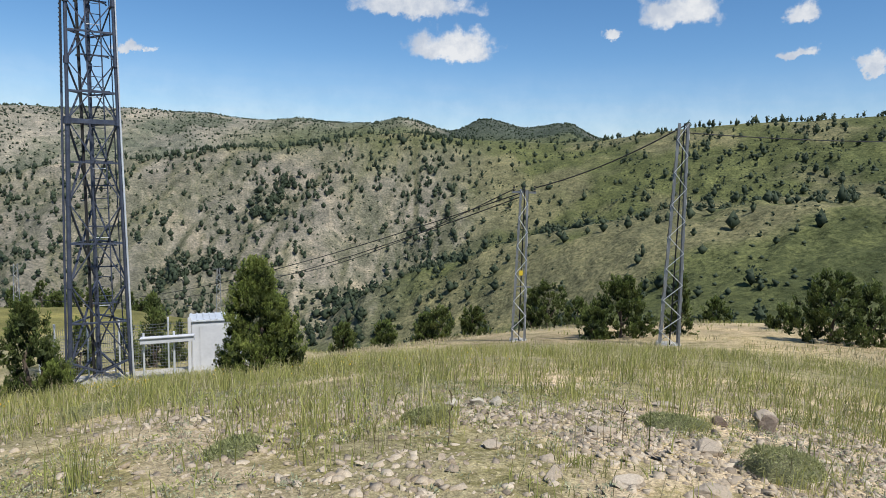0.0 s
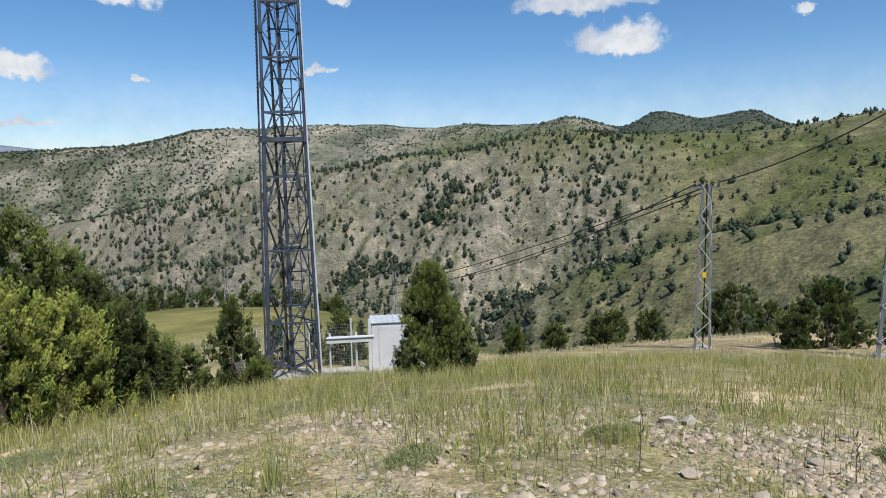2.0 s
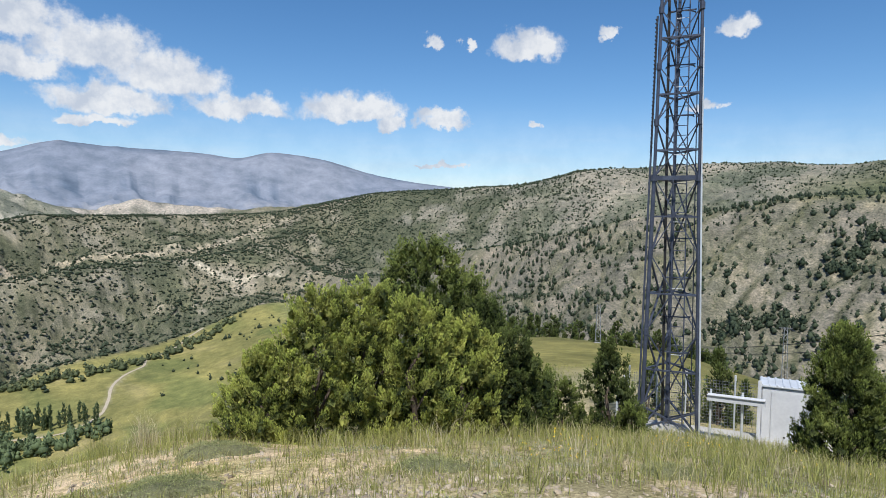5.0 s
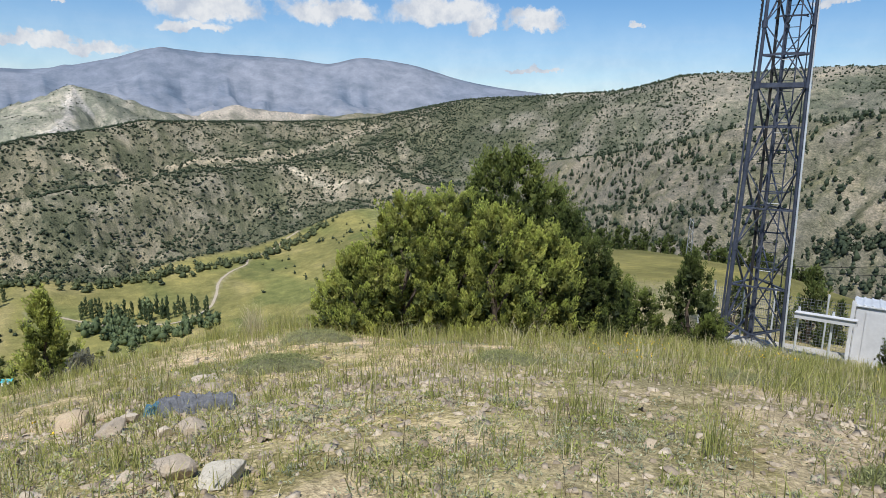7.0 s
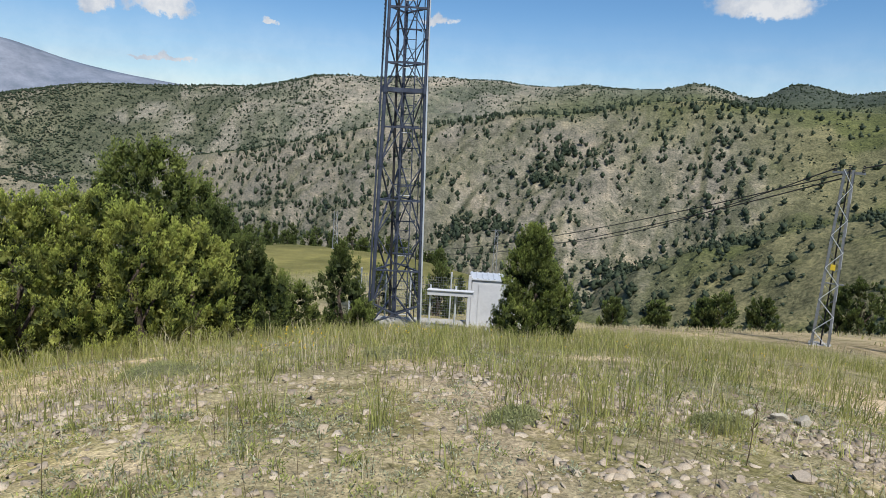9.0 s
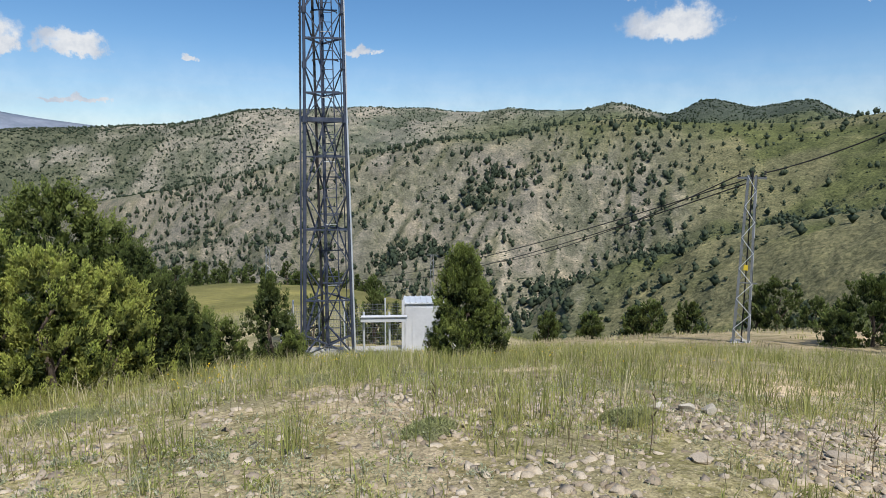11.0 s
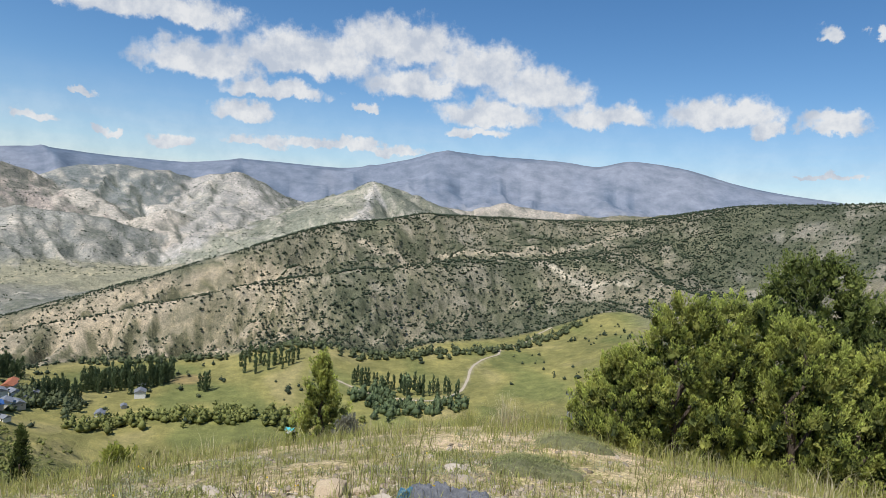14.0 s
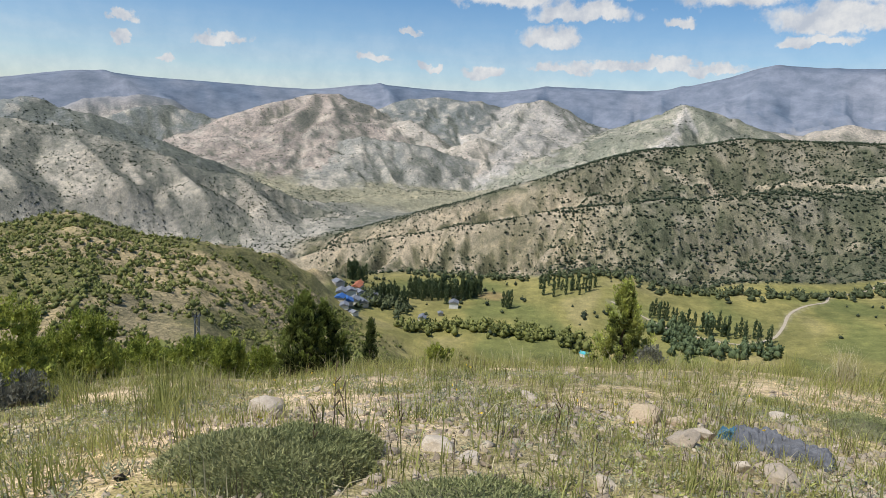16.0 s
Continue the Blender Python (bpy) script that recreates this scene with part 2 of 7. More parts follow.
def ground_material():
    """Land cover, with some light, shade and haze painted in, comes from the sheet's own colours; grain, tufts and
    pebbles at several sizes break it up.
    """
    m = Mat("ground_cover", 0.95)
    m.b.inputs["Specular IOR Level"].default_value = 0.1
    cover = m.node("ShaderNodeAttribute")
    cover.attribute_name = "cover"
    c = cover.outputs["Color"]
    near = m.node("ShaderNodeAttribute")
    near.attribute_name = "near"
    nearf = near.outputs["Fac"]
    huge, big, mid, fine_ = m.noise(0.011, 6, 0.62), m.noise(0.09, 6, 0.66), m.noise(0.7, 6, 0.68), m.noise(14, 5, 0.7)
    wild = m.node("ShaderNodeAttribute")
    wild.attribute_name = "wild"
    wildf = wild.outputs["Fac"]
    c = m.mix(1.0, c, m.ramp(huge, [(0.30, (0.72, 0.74, 0.74)), (0.70, (1.28, 1.22, 1.16))]), "MULTIPLY")
    c = m.mix(m.math("MINIMUM", m.math("MULTIPLY", wildf, 3.0), 1.0), c, m.mix(1.0, c, m.ramp(big, [(0.32, (0.66, 0.68, 0.66)), (0.52, (0.98, 0.98, 0.97)), (0.70, (1.40, 1.34, 1.26))]), "MULTIPLY"))
    c = m.mix(wildf, c, m.mix(1.0, c, m.ramp(mid, [(0.36, (0.50, 0.53, 0.50)), (0.52, (1.0, 1.0, 0.98)), (0.66, (1.50, 1.42, 1.34))]), "MULTIPLY"))
    pebble = m.node("ShaderNodeTexVoronoi", Scale=24.0)
    chips = m.node("ShaderNodeTexVoronoi", Scale=62.0)
    co = m.node("ShaderNodeTexCoord")
    for cells in (pebble, chips):
        m.link(co.outputs["Object"], cells.inputs["Vector"])
    stones = m.mix(0.5, m.ramp(pebble.outputs["Color"], [(0.2, (0.58, 0.55, 0.51)), (0.85, (1.45, 1.42, 1.38))]), m.ramp(chips.outputs["Color"], [(0.2, (0.50, 0.47, 0.43)), (0.85, (1.55, 1.52, 1.48))]))
    grain = m.ramp(fine_, [(0.25, (0.60, 0.58, 0.54)), (0.75, (1.35, 1.32, 1.28))])
    c2 = m.mix(0.75, grain, stones, "MULTIPLY")
    # mats of low herbs and dead litter over the soil, with ragged edges
    mat_mask = m.math("ADD", m.math("MULTIPLY", m.noise(1.5, 6, 0.70), 0.7), m.math("MULTIPLY", m.noise(9.0, 4, 0.7), 0.3))
    c2 = m.mix(m.math("MULTIPLY", m.ramp(mat_mask, [(0.49, (0, 0, 0)), (0.56, (1, 1, 1))]), 0.85), c2, m.mix(1.0, c2, (0.50, 0.53, 0.37), "MULTIPLY"))
    c = m.mix(nearf, c, m.mix(1.0, c, c2, "MULTIPLY"))
    m.color(c)
    h = m.math("MULTIPLY", m.math("ADD", m.math("ADD", m.math("MULTIPLY", pebble.outputs["Distance"], 0.5), m.math("MULTIPLY", chips.outputs["Distance"], 0.3)), m.math("MULTIPLY", fine_, 0.7)), 0.026)
    away = m.math("SUBTRACT", 1.0, m.math("MULTIPLY", nearf, 0.94))
    hb = m.math("ADD", m.math("MULTIPLY", mid, 0.7), m.math("MULTIPLY", big, 3.2))
    m.bump(m.math("ADD", h, m.math("MULTIPLY", m.math("MULTIPLY", hb, away), m.math("MINIMUM", m.math("MULTIPLY", wildf, 3.0), 1.0))), 0.8, 1.0)
    return m.m


MAT_GROUND = ground_material()

# ------------------------------------------------------------------ the lie of the land
# Each line runs round the knoll: bearing, distance, elevation seen from the eye (degrees, metres, degrees).
KNOLL = [(-60, 7, -19.0), (-30, 7, -19.6), (0, 7, -20.2), (30, 7, -20.6), (60, 7, -21.2), (80, 7, -22.0), (100, 7, -22.8), (120, 7, -23.6), (142, 7, -23.2)]
BROW = [(-60, 26, -12.6), (-36, 26, -13.0), (-20, 26, -14.0), (-10, 25, -14.9), (0, 23, -16.0), (8, 18, -17.2), (14, 13.5, -18.3), (22, 13, -18.4), (30, 13, -18.4),
        (40, 12, -18.6), (50, 12, -18.9), (60, 12, -19.0), (70, 13, -18.0), (80, 13, -18.8), (90, 12, -20.2), (100, 12, -21.0), (112, 11, -21.9), (120, 10, -22.6), (130, 12, -21.6), (142, 14, -21.3)]
TERRACE = [(-60, 44, -9.6), (-36, 46, -10.4), (-20, 45, -12.0), (-10, 40, -13.3), (0, 34, -14.9), (8, 29, -16.0), (14, 23, -17.2), (20, 23, -17.1), (32, 23, -17.1), (38, 22, -18.2),
           (50, 22, -19.6), (60, 22, -20.0), (70, 22, -18.9), (80, 22, -19.6), (90, 22, -21.2), (105, 22, -22.2), (120, 22, -23.2), (130, 24, -21.4), (142, 28, -21.0)]
SHELF = [(-60, 90, -9.3), (-36, 80, -10.8), (-20, 75, -12.6), (0, 60, -15.4), (10, 52, -15.9), (16, 62, -14.0), (22, 84, -12.4), (30, 104, -10.9), (40, 108, -10.4), (46, 100, -12.0),
         (55, 60, -18.5), (65, 45, -20.0), (75, 45, -19.6), (90, 45, -21.6), (105, 45, -22.6), (120, 48, -22.6), (130, 60, -20.9), (142, 80, -19.6)]
GULLY = [(-60, 150, -9.0), (-36, 140, -10.6), (-20, 150, -12.2), (-8, 190, -14.0), (4, 230, -15.4), (12, 260, -15.4), (20, 280, -14.4), (30, 300, -13.2), (40, 330, -12.8), (50, 400, -12.6),
         (60, 480, -13.2), (68, 520, -15.2), (76, 500, -17.2), (85, 460, -19.3), (95, 430, -20.5), (105, 430, -20.3), (112, 420, -18.9), (117, 330, -18.0), (122, 230, -18.8), (128, 160, -19.8), (142, 150, -19.0)]
SPUR = [(-60, 230, 1.0), (-36, 235, -0.6), (-20, 260, -2.2), (-10, 270, -4.5), (-1, 280, -7.2), (7, 290, -10.2), (11, 295, -13.6), (20, 330, -11.8), (30, 350, -10.0), (40, 390, -9.6), (50, 480, -9.2),
        (57, 640, -8.6), (63, 830, -7.6), (68, 820, -9.3), (73, 750, -10.9), (80, 690, -12.0), (84, 650, -13.2), (90, 650, -12.5), (100, 660, -13.6), (108, 690, -13.6), (112, 650, -13.9), (114.5, 590, -14.3), (117, 520, -13.7), (121, 440, -12.4), (125, 395, -11.6), (131, 370, -10.5), (136, 355, -9.1), (142, 350, -9.9)]
HOLLOW = [(-60, 310, 1.0), (-36, 310, -0.6), (-20, 325, -2.8), (-10, 330, -5.4), (-1, 335, -8.2), (7, 340, -10.6), (12, 350, -9.4), (20, 420, -5.6), (30, 440, -5.4), (40, 500, -5.8), (50, 640, -6.6), (57, 800, -6.8),
          (63, 960, -5.4), (68, 950, -6.6), (76, 860, -8.2), (85, 780, -9.8), (92, 770, -10.0), (100, 780, -11.4), (108, 810, -12.0), (114, 800, -12.5), (117, 780, -12.8), (121, 700, -13.4), (142, 600, -13.0)]
MAIN = [(-60, 520, 5.5), (-35, 520, 5.3), (-24, 540, 4.9), (-14, 560, 3.7), (-10, 560, 3.35), (0, 560, 3.65), (2.5, 560, 3.9), (7, 560, 3.6), (13, 560, 2.4), (19, 560, 2.0), (24, 565, 1.0), (30, 570, 0.5), (35.5, 590, -0.9),
        (43, 640, -2.5), (47, 720, -3.2), (52, 800, -5.4), (57, 930, -5.4), (63, 1100, -3.0), (68, 1060, -3.8), (76, 980, -4.6), (85, 900, -5.6), (92, 880, -6.6), (100, 880, -8.4), (108, 910, -10.0), (114, 950, -11.0), (121, 1000, -12.6), (142, 950, -12.4)]
RAVINE = [(-60, 700, 3.6), (-35, 700, 3.5), (0, 750, 2.4), (13, 750, 0.9), (24, 750, -1.2), (30, 780, -1.6), (40, 870, -3.4), (47, 970, -4.3), (52, 1020, -5.2), (58, 1080, -4.2), (63, 1240, -1.4), (68, 1230, -1.8),
          (76, 1150, -2.0), (85, 1050, -3.0), (92, 1000, -4.8), (100, 980, -7.2), (108, 1000, -9.2), (114, 1080, -10.4), (121, 1150, -11.9), (142, 1120, -11.6)]
BACK = [(-60, 1300, 4.2), (-35, 1300, 4.2), (-14, 1300, 3.6), (-11, 1300, 4.8), (-7.5, 1300, 4.38), (-4, 1300, 5.18), (-0.7, 1280, 4.08), (1.2, 1250, 4.58), (3.6, 1250, 5.08), (6.5, 1250, 4.48), (9.3, 1250, 4.48), (12.5, 1250, 4.78), (15.6, 1250, 4.38), (20, 1250, 4.68), (26, 1250, 4.78),
        (31, 1250, 4.48), (35, 1250, 4.38), (39.4, 1250, 3.35), (47.5, 1350, 2.55), (53, 1400, 2.25), (58, 1400, 1.35), (64, 1400, 0.25), (74, 1300, -0.15), (80, 1250, -0.12), (84, 1200, -0.95), (88.6, 1150, -1.65), (93.4, 1080, -3.25), (98, 1050, -4.95), (102.5, 1040, -6.65), (107, 1070, -8.05), (113, 1170, -9.72), (120, 1260, -11.22), (142, 1300, -10.32)]
BLUFF = [(-60, 1900, 2.6), (0, 1900, 2.6), (40, 1900, 1.0), (60, 1900, -0.8), (80, 1700, -2.2), (90, 1600, -4.0), (100, 1450, -7.4), (105, 1450, -8.6), (113, 1500, -8.7), (120, 1500, -8.4), (130, 1500, -8.2), (142, 1500, -7.8)]
PLAIN = [(-60, 2300, 2.0), (0, 2300, 2.0), (40, 2300, 0.5), (60, 2300, -1.4), (80, 2300, -2.6), (95, 2200, -5.0), (100, 2150, -6.0), (105, 2150, -6.2), (110, 2150, -5.8), (117, 2150, -5.6), (123, 2150, -5.3), (142, 2200, -4.6)]
BADLANDS = [(-60, 3000, 2.4), (0, 3000, 2.4), (50, 3000, 1.2), (66, 3000, 0.2), (78, 3000, -1.0), (90, 2900, -2.2), (100, 2900, -2.9), (125, 2900, -2.9), (142, 2900, -2.4)]
SADDLE = [(-60, 3600, 2.0), (0, 3600, 2.0), (60, 3600, 0.6), (80, 3600, -0.4), (100, 3600, -1.0), (142, 3600, -0.8)]
MASSIF = [(-60, 4300, 2.6), (0, 4300, 2.6), (40, 4300, 2.2), (48, 4300, 2.9), (54, 4300, 3.8), (59, 4300, 5.1), (63, 4300, 5.5), (66, 4300, 4.9), (69, 4300, 5.2), (72, 4300, 5.3), (75, 4300, 5.35), (79, 4300, 5.55), (83, 4300, 4.45), (89, 4300, 3.35), (96, 4300, 3.45), (102, 4300, 2.75), (106, 4300, 2.75), (111.5, 4300, 2.95), (118, 4300, 2.25), (126, 4300, 2.35), (131, 4300, 2.45), (134, 4300, 2.65), (142, 4300, 1.55)]
RIM = [(-60, 4850, 0.5), (142, 4850, 0.5)]
LINES = [KNOLL, BROW, TERRACE, SHELF, GULLY, SPUR, HOLLOW, MAIN, RAVINE, BACK, BLUFF, PLAIN, BADLANDS, SADDLE, MASSIF, RIM]


def polar(az, r):
    return (-math.sin(radians(az)) * r, math.cos(radians(az)) * r)


def slopes(x, y):
    """Monotone tangents (Fritsch-Carlson) along axis 0."""
    h = np.maximum(np.diff(x, axis=0), 1e-6)
    d = np.diff(y, axis=0) / h
    m = np.zeros_like(y)
    w1, w2 = 2 * h[1:] + h[:-1], h[1:] + 2 * h[:-1]
    same = d[1:] * d[:-1] > 0
    safe = np.where(same, w1 / np.where(same, d[:-1], 1) + w2 / np.where(same, d[1:], 1), 1)
    m[1:-1] = np.where(same, (w1 + w2) / safe, 0)
    m[0], m[-1] = d[0], d[-1]
    return m


def hermite(x0, x1, y0, y1, m0, m1, x):
    h = np.maximum(x1 - x0, 1e-6)
    s = np.clip((x - x0) / h, 0, 1)
    return (2 * s**3 - 3 * s**2 + 1) * y0 + (s**3 - 2 * s**2 + s) * h * m0 + (3 * s**2 - 2 * s**3) * y1 + (s**3 - s**2) * h * m1


def along(table, az):
    """Distance and height of a line at bearings az, carried smoothly round the back of the knoll."""
    first = table[0]
    t = np.array([(-110, *first[1:]), *table, (200, *first[1:]), (250, *first[1:])], float)
    out = []
    for col in (1, 2):
        m = slopes(t[:, 0], t[:, col])
        i = np.clip(np.searchsorted(t[:, 0], az) - 1, 0, len(t) - 2)
        out.append(hermite(t[i, 0], t[i + 1, 0], t[i, col], t[i + 1, col], m[i], m[i + 1], az))
    return out[0], EYE + out[0] * np.tan(np.radians(out[1]))


def lattice(ix, iy, seed):
    h = (ix.astype(np.int64) * 374761393 + iy.astype(np.int64) * 668265263 + seed * 974634777) & 0x7FFFFFFF
    h = ((h ^ (h >> 13)) * 1274126177) & 0x7FFFFFFF
    return ((h ^ (h >> 16)) & 0xFFFF) / 65535.0


def value_noise(x, y, seed=0):
    ix, iy = np.floor(x), np.floor(y)
    fx, fy = x - ix, y - iy
    ux, uy = fx * fx * (3 - 2 * fx), fy * fy * (3 - 2 * fy)
    a, b = lattice(ix, iy, seed), lattice(ix + 1, iy, seed)
    c, d = lattice(ix, iy + 1, seed), lattice(ix + 1, iy + 1, seed)
    return (a + (b - a) * ux) * (1 - uy) + (c + (d - c) * ux) * uy


def fbm(x, y, octaves=4, seed=0, gain=0.5, ridged=False):
    total, amp, norm = 0, 1.0, 0
    for o in range(octaves):
        n = value_noise(x * 2**o + 17.3 * o, y * 2**o - 9.1 * o, seed + o)
        if ridged:
            n = 1 - np.abs(2 * n - 1)
        total, norm, amp = total + amp * n, norm + amp, amp * gain
    return total / norm


# Ridges standing on the low ground: bearing, distance, elevation of the crest; then slope of the flanks, gully spacing, tint.
RIDGES = [
    ([(138.8, 3600, -0.78), (136.8, 3550, -0.18), (134.6, 3500, 0.62), (130.9, 3500, 1.22), (129.3, 3500, 1.02), (127.2, 3450, -0.08), (123.2, 3350, -1.18)], 0.50, 90, "tan"),
    ([(135.8, 3150, -2.08), (133.7, 3150, -0.98), (131.4, 3150, 0.02), (128.9, 3150, 0.32), (125.5, 3050, -0.38), (122.3, 2900, -2.28)], 0.55, 80, "dark"),
    ([(126.3, 2800, -2.18), (124.5, 2900, -0.38), (121.3, 3000, 0.82), (117, 3050, 2.02), (115.2, 3050, 2.12), (112.7, 3050, 1.32), (110.2, 3000, 0.32)], 0.42, 110, "rose"),
    ([(117, 3050, 2.02), (119, 2700, -0.18), (120.8, 2400, -3.68)], 0.48, 70, "rose"),
    ([(116.2, 3050, 2.02), (115.3, 2720, 0.02), (114.8, 2450, -2.98)], 0.50, 70, "rose"),
    # the dark tint of this crest is cloud shadow put into its colour
    ([(113.2, 3150, 0.32), (110.2, 3200, 1.62), (106.8, 3200, 2.22), (102.8, 3150, 2.02), (100.7, 3100, 1.52)], 0.46, 90, "dark"),
    ([(100.7, 3100, 1.52), (97.2, 3050, 2.42), (94.8, 2850, 0.52), (92.2, 2600, -1.58)], 0.44, 90, "white"),
    ([(99, 3080, 1.82), (99.5, 2750, -0.18), (98.3, 2450, -3.38)], 0.50, 70, "grey"),
    ([(115.2, 2700, -2.08), (111.2, 2750, -0.58), (108.7, 2750, 0.02), (106.5, 2650, -1.28)], 0.60, 60, "cream"),
    ([(105.5, 2550, -2.38), (102.5, 2600, -0.98), (100, 2600, -1.68), (97, 2500, -2.98)], 0.55, 60, "cream"),
    ([(121.8, 2350, -5.38), (117, 2420, -2.98), (112.7, 2480, -1.48), (109.2, 2480, -1.88), (105.5, 2450, -2.68), (101.8, 2400, -3.68), (95.8, 2350, -4.88)], 0.45, 75, "grey"),
    ([(112.7, 2480, -1.48), (110.8, 2330, -3.58), (109.2, 2230, -5.78)], 0.55, 50, "grey"),
    ([(107.3, 2460, -2.28), (104.8, 2300, -4.38), (103.2, 2200, -6.18)], 0.55, 50, "grey"),
    ([(93.8, 2350, -2.78), (90.2, 2500, -0.58), (88.2, 2600, 1.32), (85.2, 2650, 2.52), (83.3, 2650, 2.02), (80.3, 2600, 1.12), (76.8, 2600, -0.08)], 0.45, 80, "green"),
    ([(85.2, 2650, 2.52), (85.8, 2400, 0.42), (87.2, 2150, -1.58)], 0.5, 60, "white"),
    ([(80.8, 3200, 0.82), (75.8, 3200, 0.42), (73.8, 3200, 1.42), (71.3, 3200, 1.12), (65.8, 3200, 0.52)], 0.45, 80, "cream"),
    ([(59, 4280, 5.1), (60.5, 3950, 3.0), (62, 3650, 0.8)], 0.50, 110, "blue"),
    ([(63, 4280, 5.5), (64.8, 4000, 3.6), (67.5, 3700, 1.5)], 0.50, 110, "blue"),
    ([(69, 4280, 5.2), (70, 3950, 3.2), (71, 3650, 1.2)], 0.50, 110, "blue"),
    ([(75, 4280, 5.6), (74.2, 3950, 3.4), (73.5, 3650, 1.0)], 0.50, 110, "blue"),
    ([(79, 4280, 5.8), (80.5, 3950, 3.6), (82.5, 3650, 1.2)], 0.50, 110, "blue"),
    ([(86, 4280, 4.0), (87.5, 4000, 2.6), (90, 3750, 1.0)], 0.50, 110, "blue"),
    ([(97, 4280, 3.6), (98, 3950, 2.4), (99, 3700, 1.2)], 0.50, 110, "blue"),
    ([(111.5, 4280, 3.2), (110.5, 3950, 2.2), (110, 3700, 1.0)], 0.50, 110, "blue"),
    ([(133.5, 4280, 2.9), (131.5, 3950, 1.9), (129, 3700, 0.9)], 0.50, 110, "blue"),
    ([(144.8, 2300, 0.12), (142.3, 2250, 0.52), (140.3, 2200, 0.22), (138.2, 2150, 0.42), (136.2, 2100, -0.18), (133.2, 2100, -1.08), (130.2, 2050, -2.08), (126.8, 2000, -3.78)], 0.50, 80, "dark"),
    ([(145.8, 1750, -1.18), (142.4, 1700, -1.08), (140.4, 1700, -0.98), (136.9, 1650, -1.68), (133.2, 1600, -2.18), (127.8, 1550, -4.28), (122.3, 1550, -5.38), (117, 1500, -7.68), (111.2, 1400, -9.38)], 0.52, 85, "bluff"),
    ([(136.3, 1640, -1.78), (133.8, 1450, -4.58), (130.8, 1300, -7.38), (128.3, 1180, -10.18)], 0.50, 55, "bluff"),
    ([(128.8, 1560, -3.88), (126.8, 1400, -6.38), (124.8, 1270, -8.98), (123.3, 1200, -10.58)], 0.52, 50, "bluff"),
    ([(123.2, 1550, -5.28), (120.8, 1420, -7.38), (118.8, 1320, -9.58)], 0.50, 50, "bluff"),
    ([(142.4, 1700, -1.08), (140.9, 1500, -3.98), (138.3, 1330, -6.78), (136.2, 1200, -9.38)], 0.50, 60, "bluff")]
# "dark" takes in cloud shadow and "blue" distance haze, both put into the colour
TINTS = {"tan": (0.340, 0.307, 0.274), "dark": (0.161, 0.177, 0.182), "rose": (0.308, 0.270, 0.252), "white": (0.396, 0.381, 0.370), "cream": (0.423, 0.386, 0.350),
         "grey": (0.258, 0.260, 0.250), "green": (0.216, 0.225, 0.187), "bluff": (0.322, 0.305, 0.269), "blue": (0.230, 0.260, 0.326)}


def ridge_land(x, y):
    """Height of the highest ridge flank over each place, which ridge that is, and how deep in a gully the place lies."""
    n = len(x)
    wx = x + 46 * (fbm(x / 260, y / 260, 3, 611) - 0.5)
    wy = y + 46 * (fbm(x / 260, y / 260, 3, 617) - 0.5)
    best, which, cut = np.full(n, -1e6), np.full(n, -1), np.zeros(n)
    for k, (crest, slope, gap, tint) in enumerate(RIDGES):
        P = np.array([(*polar(a, r), EYE + r * math.tan(radians(e))) for a, r, e in crest])
        top, run, dist = np.full(n, -1e6), np.zeros(n), np.zeros(n)
        gone = 0.0
        for p, q in zip(P, P[1:]):
            d = q - p
            size = math.hypot(d[0], d[1])
            f = np.clip(((wx - p[0]) * d[0] + (wy - p[1]) * d[1]) / size**2, 0, 1)
            off = np.hypot(wx - p[0] - f * d[0], wy - p[1] - f * d[1])
            side = np.sign((wx - p[0]) * d[1] - (wy - p[1]) * d[0])
            z = p[2] + f * d[2] - slope * off * (1 - 0.22 * off / (off + 300))
            up = z > top
            top, run, dist = np.where(up, z, top), np.where(up, gone + f * size + side * 5000, run), np.where(up, off, dist)
            gone += size
        wob = 1.1 * fbm(wx / 120, wy / 120, 3, 631 + k)
        g = fbm(run / gap + wob, dist / (gap * 4.5) + wob, 3, 641 + k, 0.55, True)
        fine = fbm(run / gap * 3.1 + wob * 2, dist / (gap * 1.6), 2, 671 + k, 0.5, True)
        sunk = 0.80 - g
        top = top - np.minimum(dist, 190) * (0.34 * sunk + 0.10 * (0.7 - fine)) + 22 * (fbm(wx / 90, wy / 90, 4, 691, 0.55) - 0.5) - np.minimum(dist, 60) * 0.16 * (0.75 - fbm(x / 42, y / 42, 2, 697, 0.5, True))
        up = top > best
        best, which, cut = np.where(up, top, best), np.where(up, k, which), np.where(up, sunk + 0.4 * (0.7 - fine), cut)
    return best, which, cut


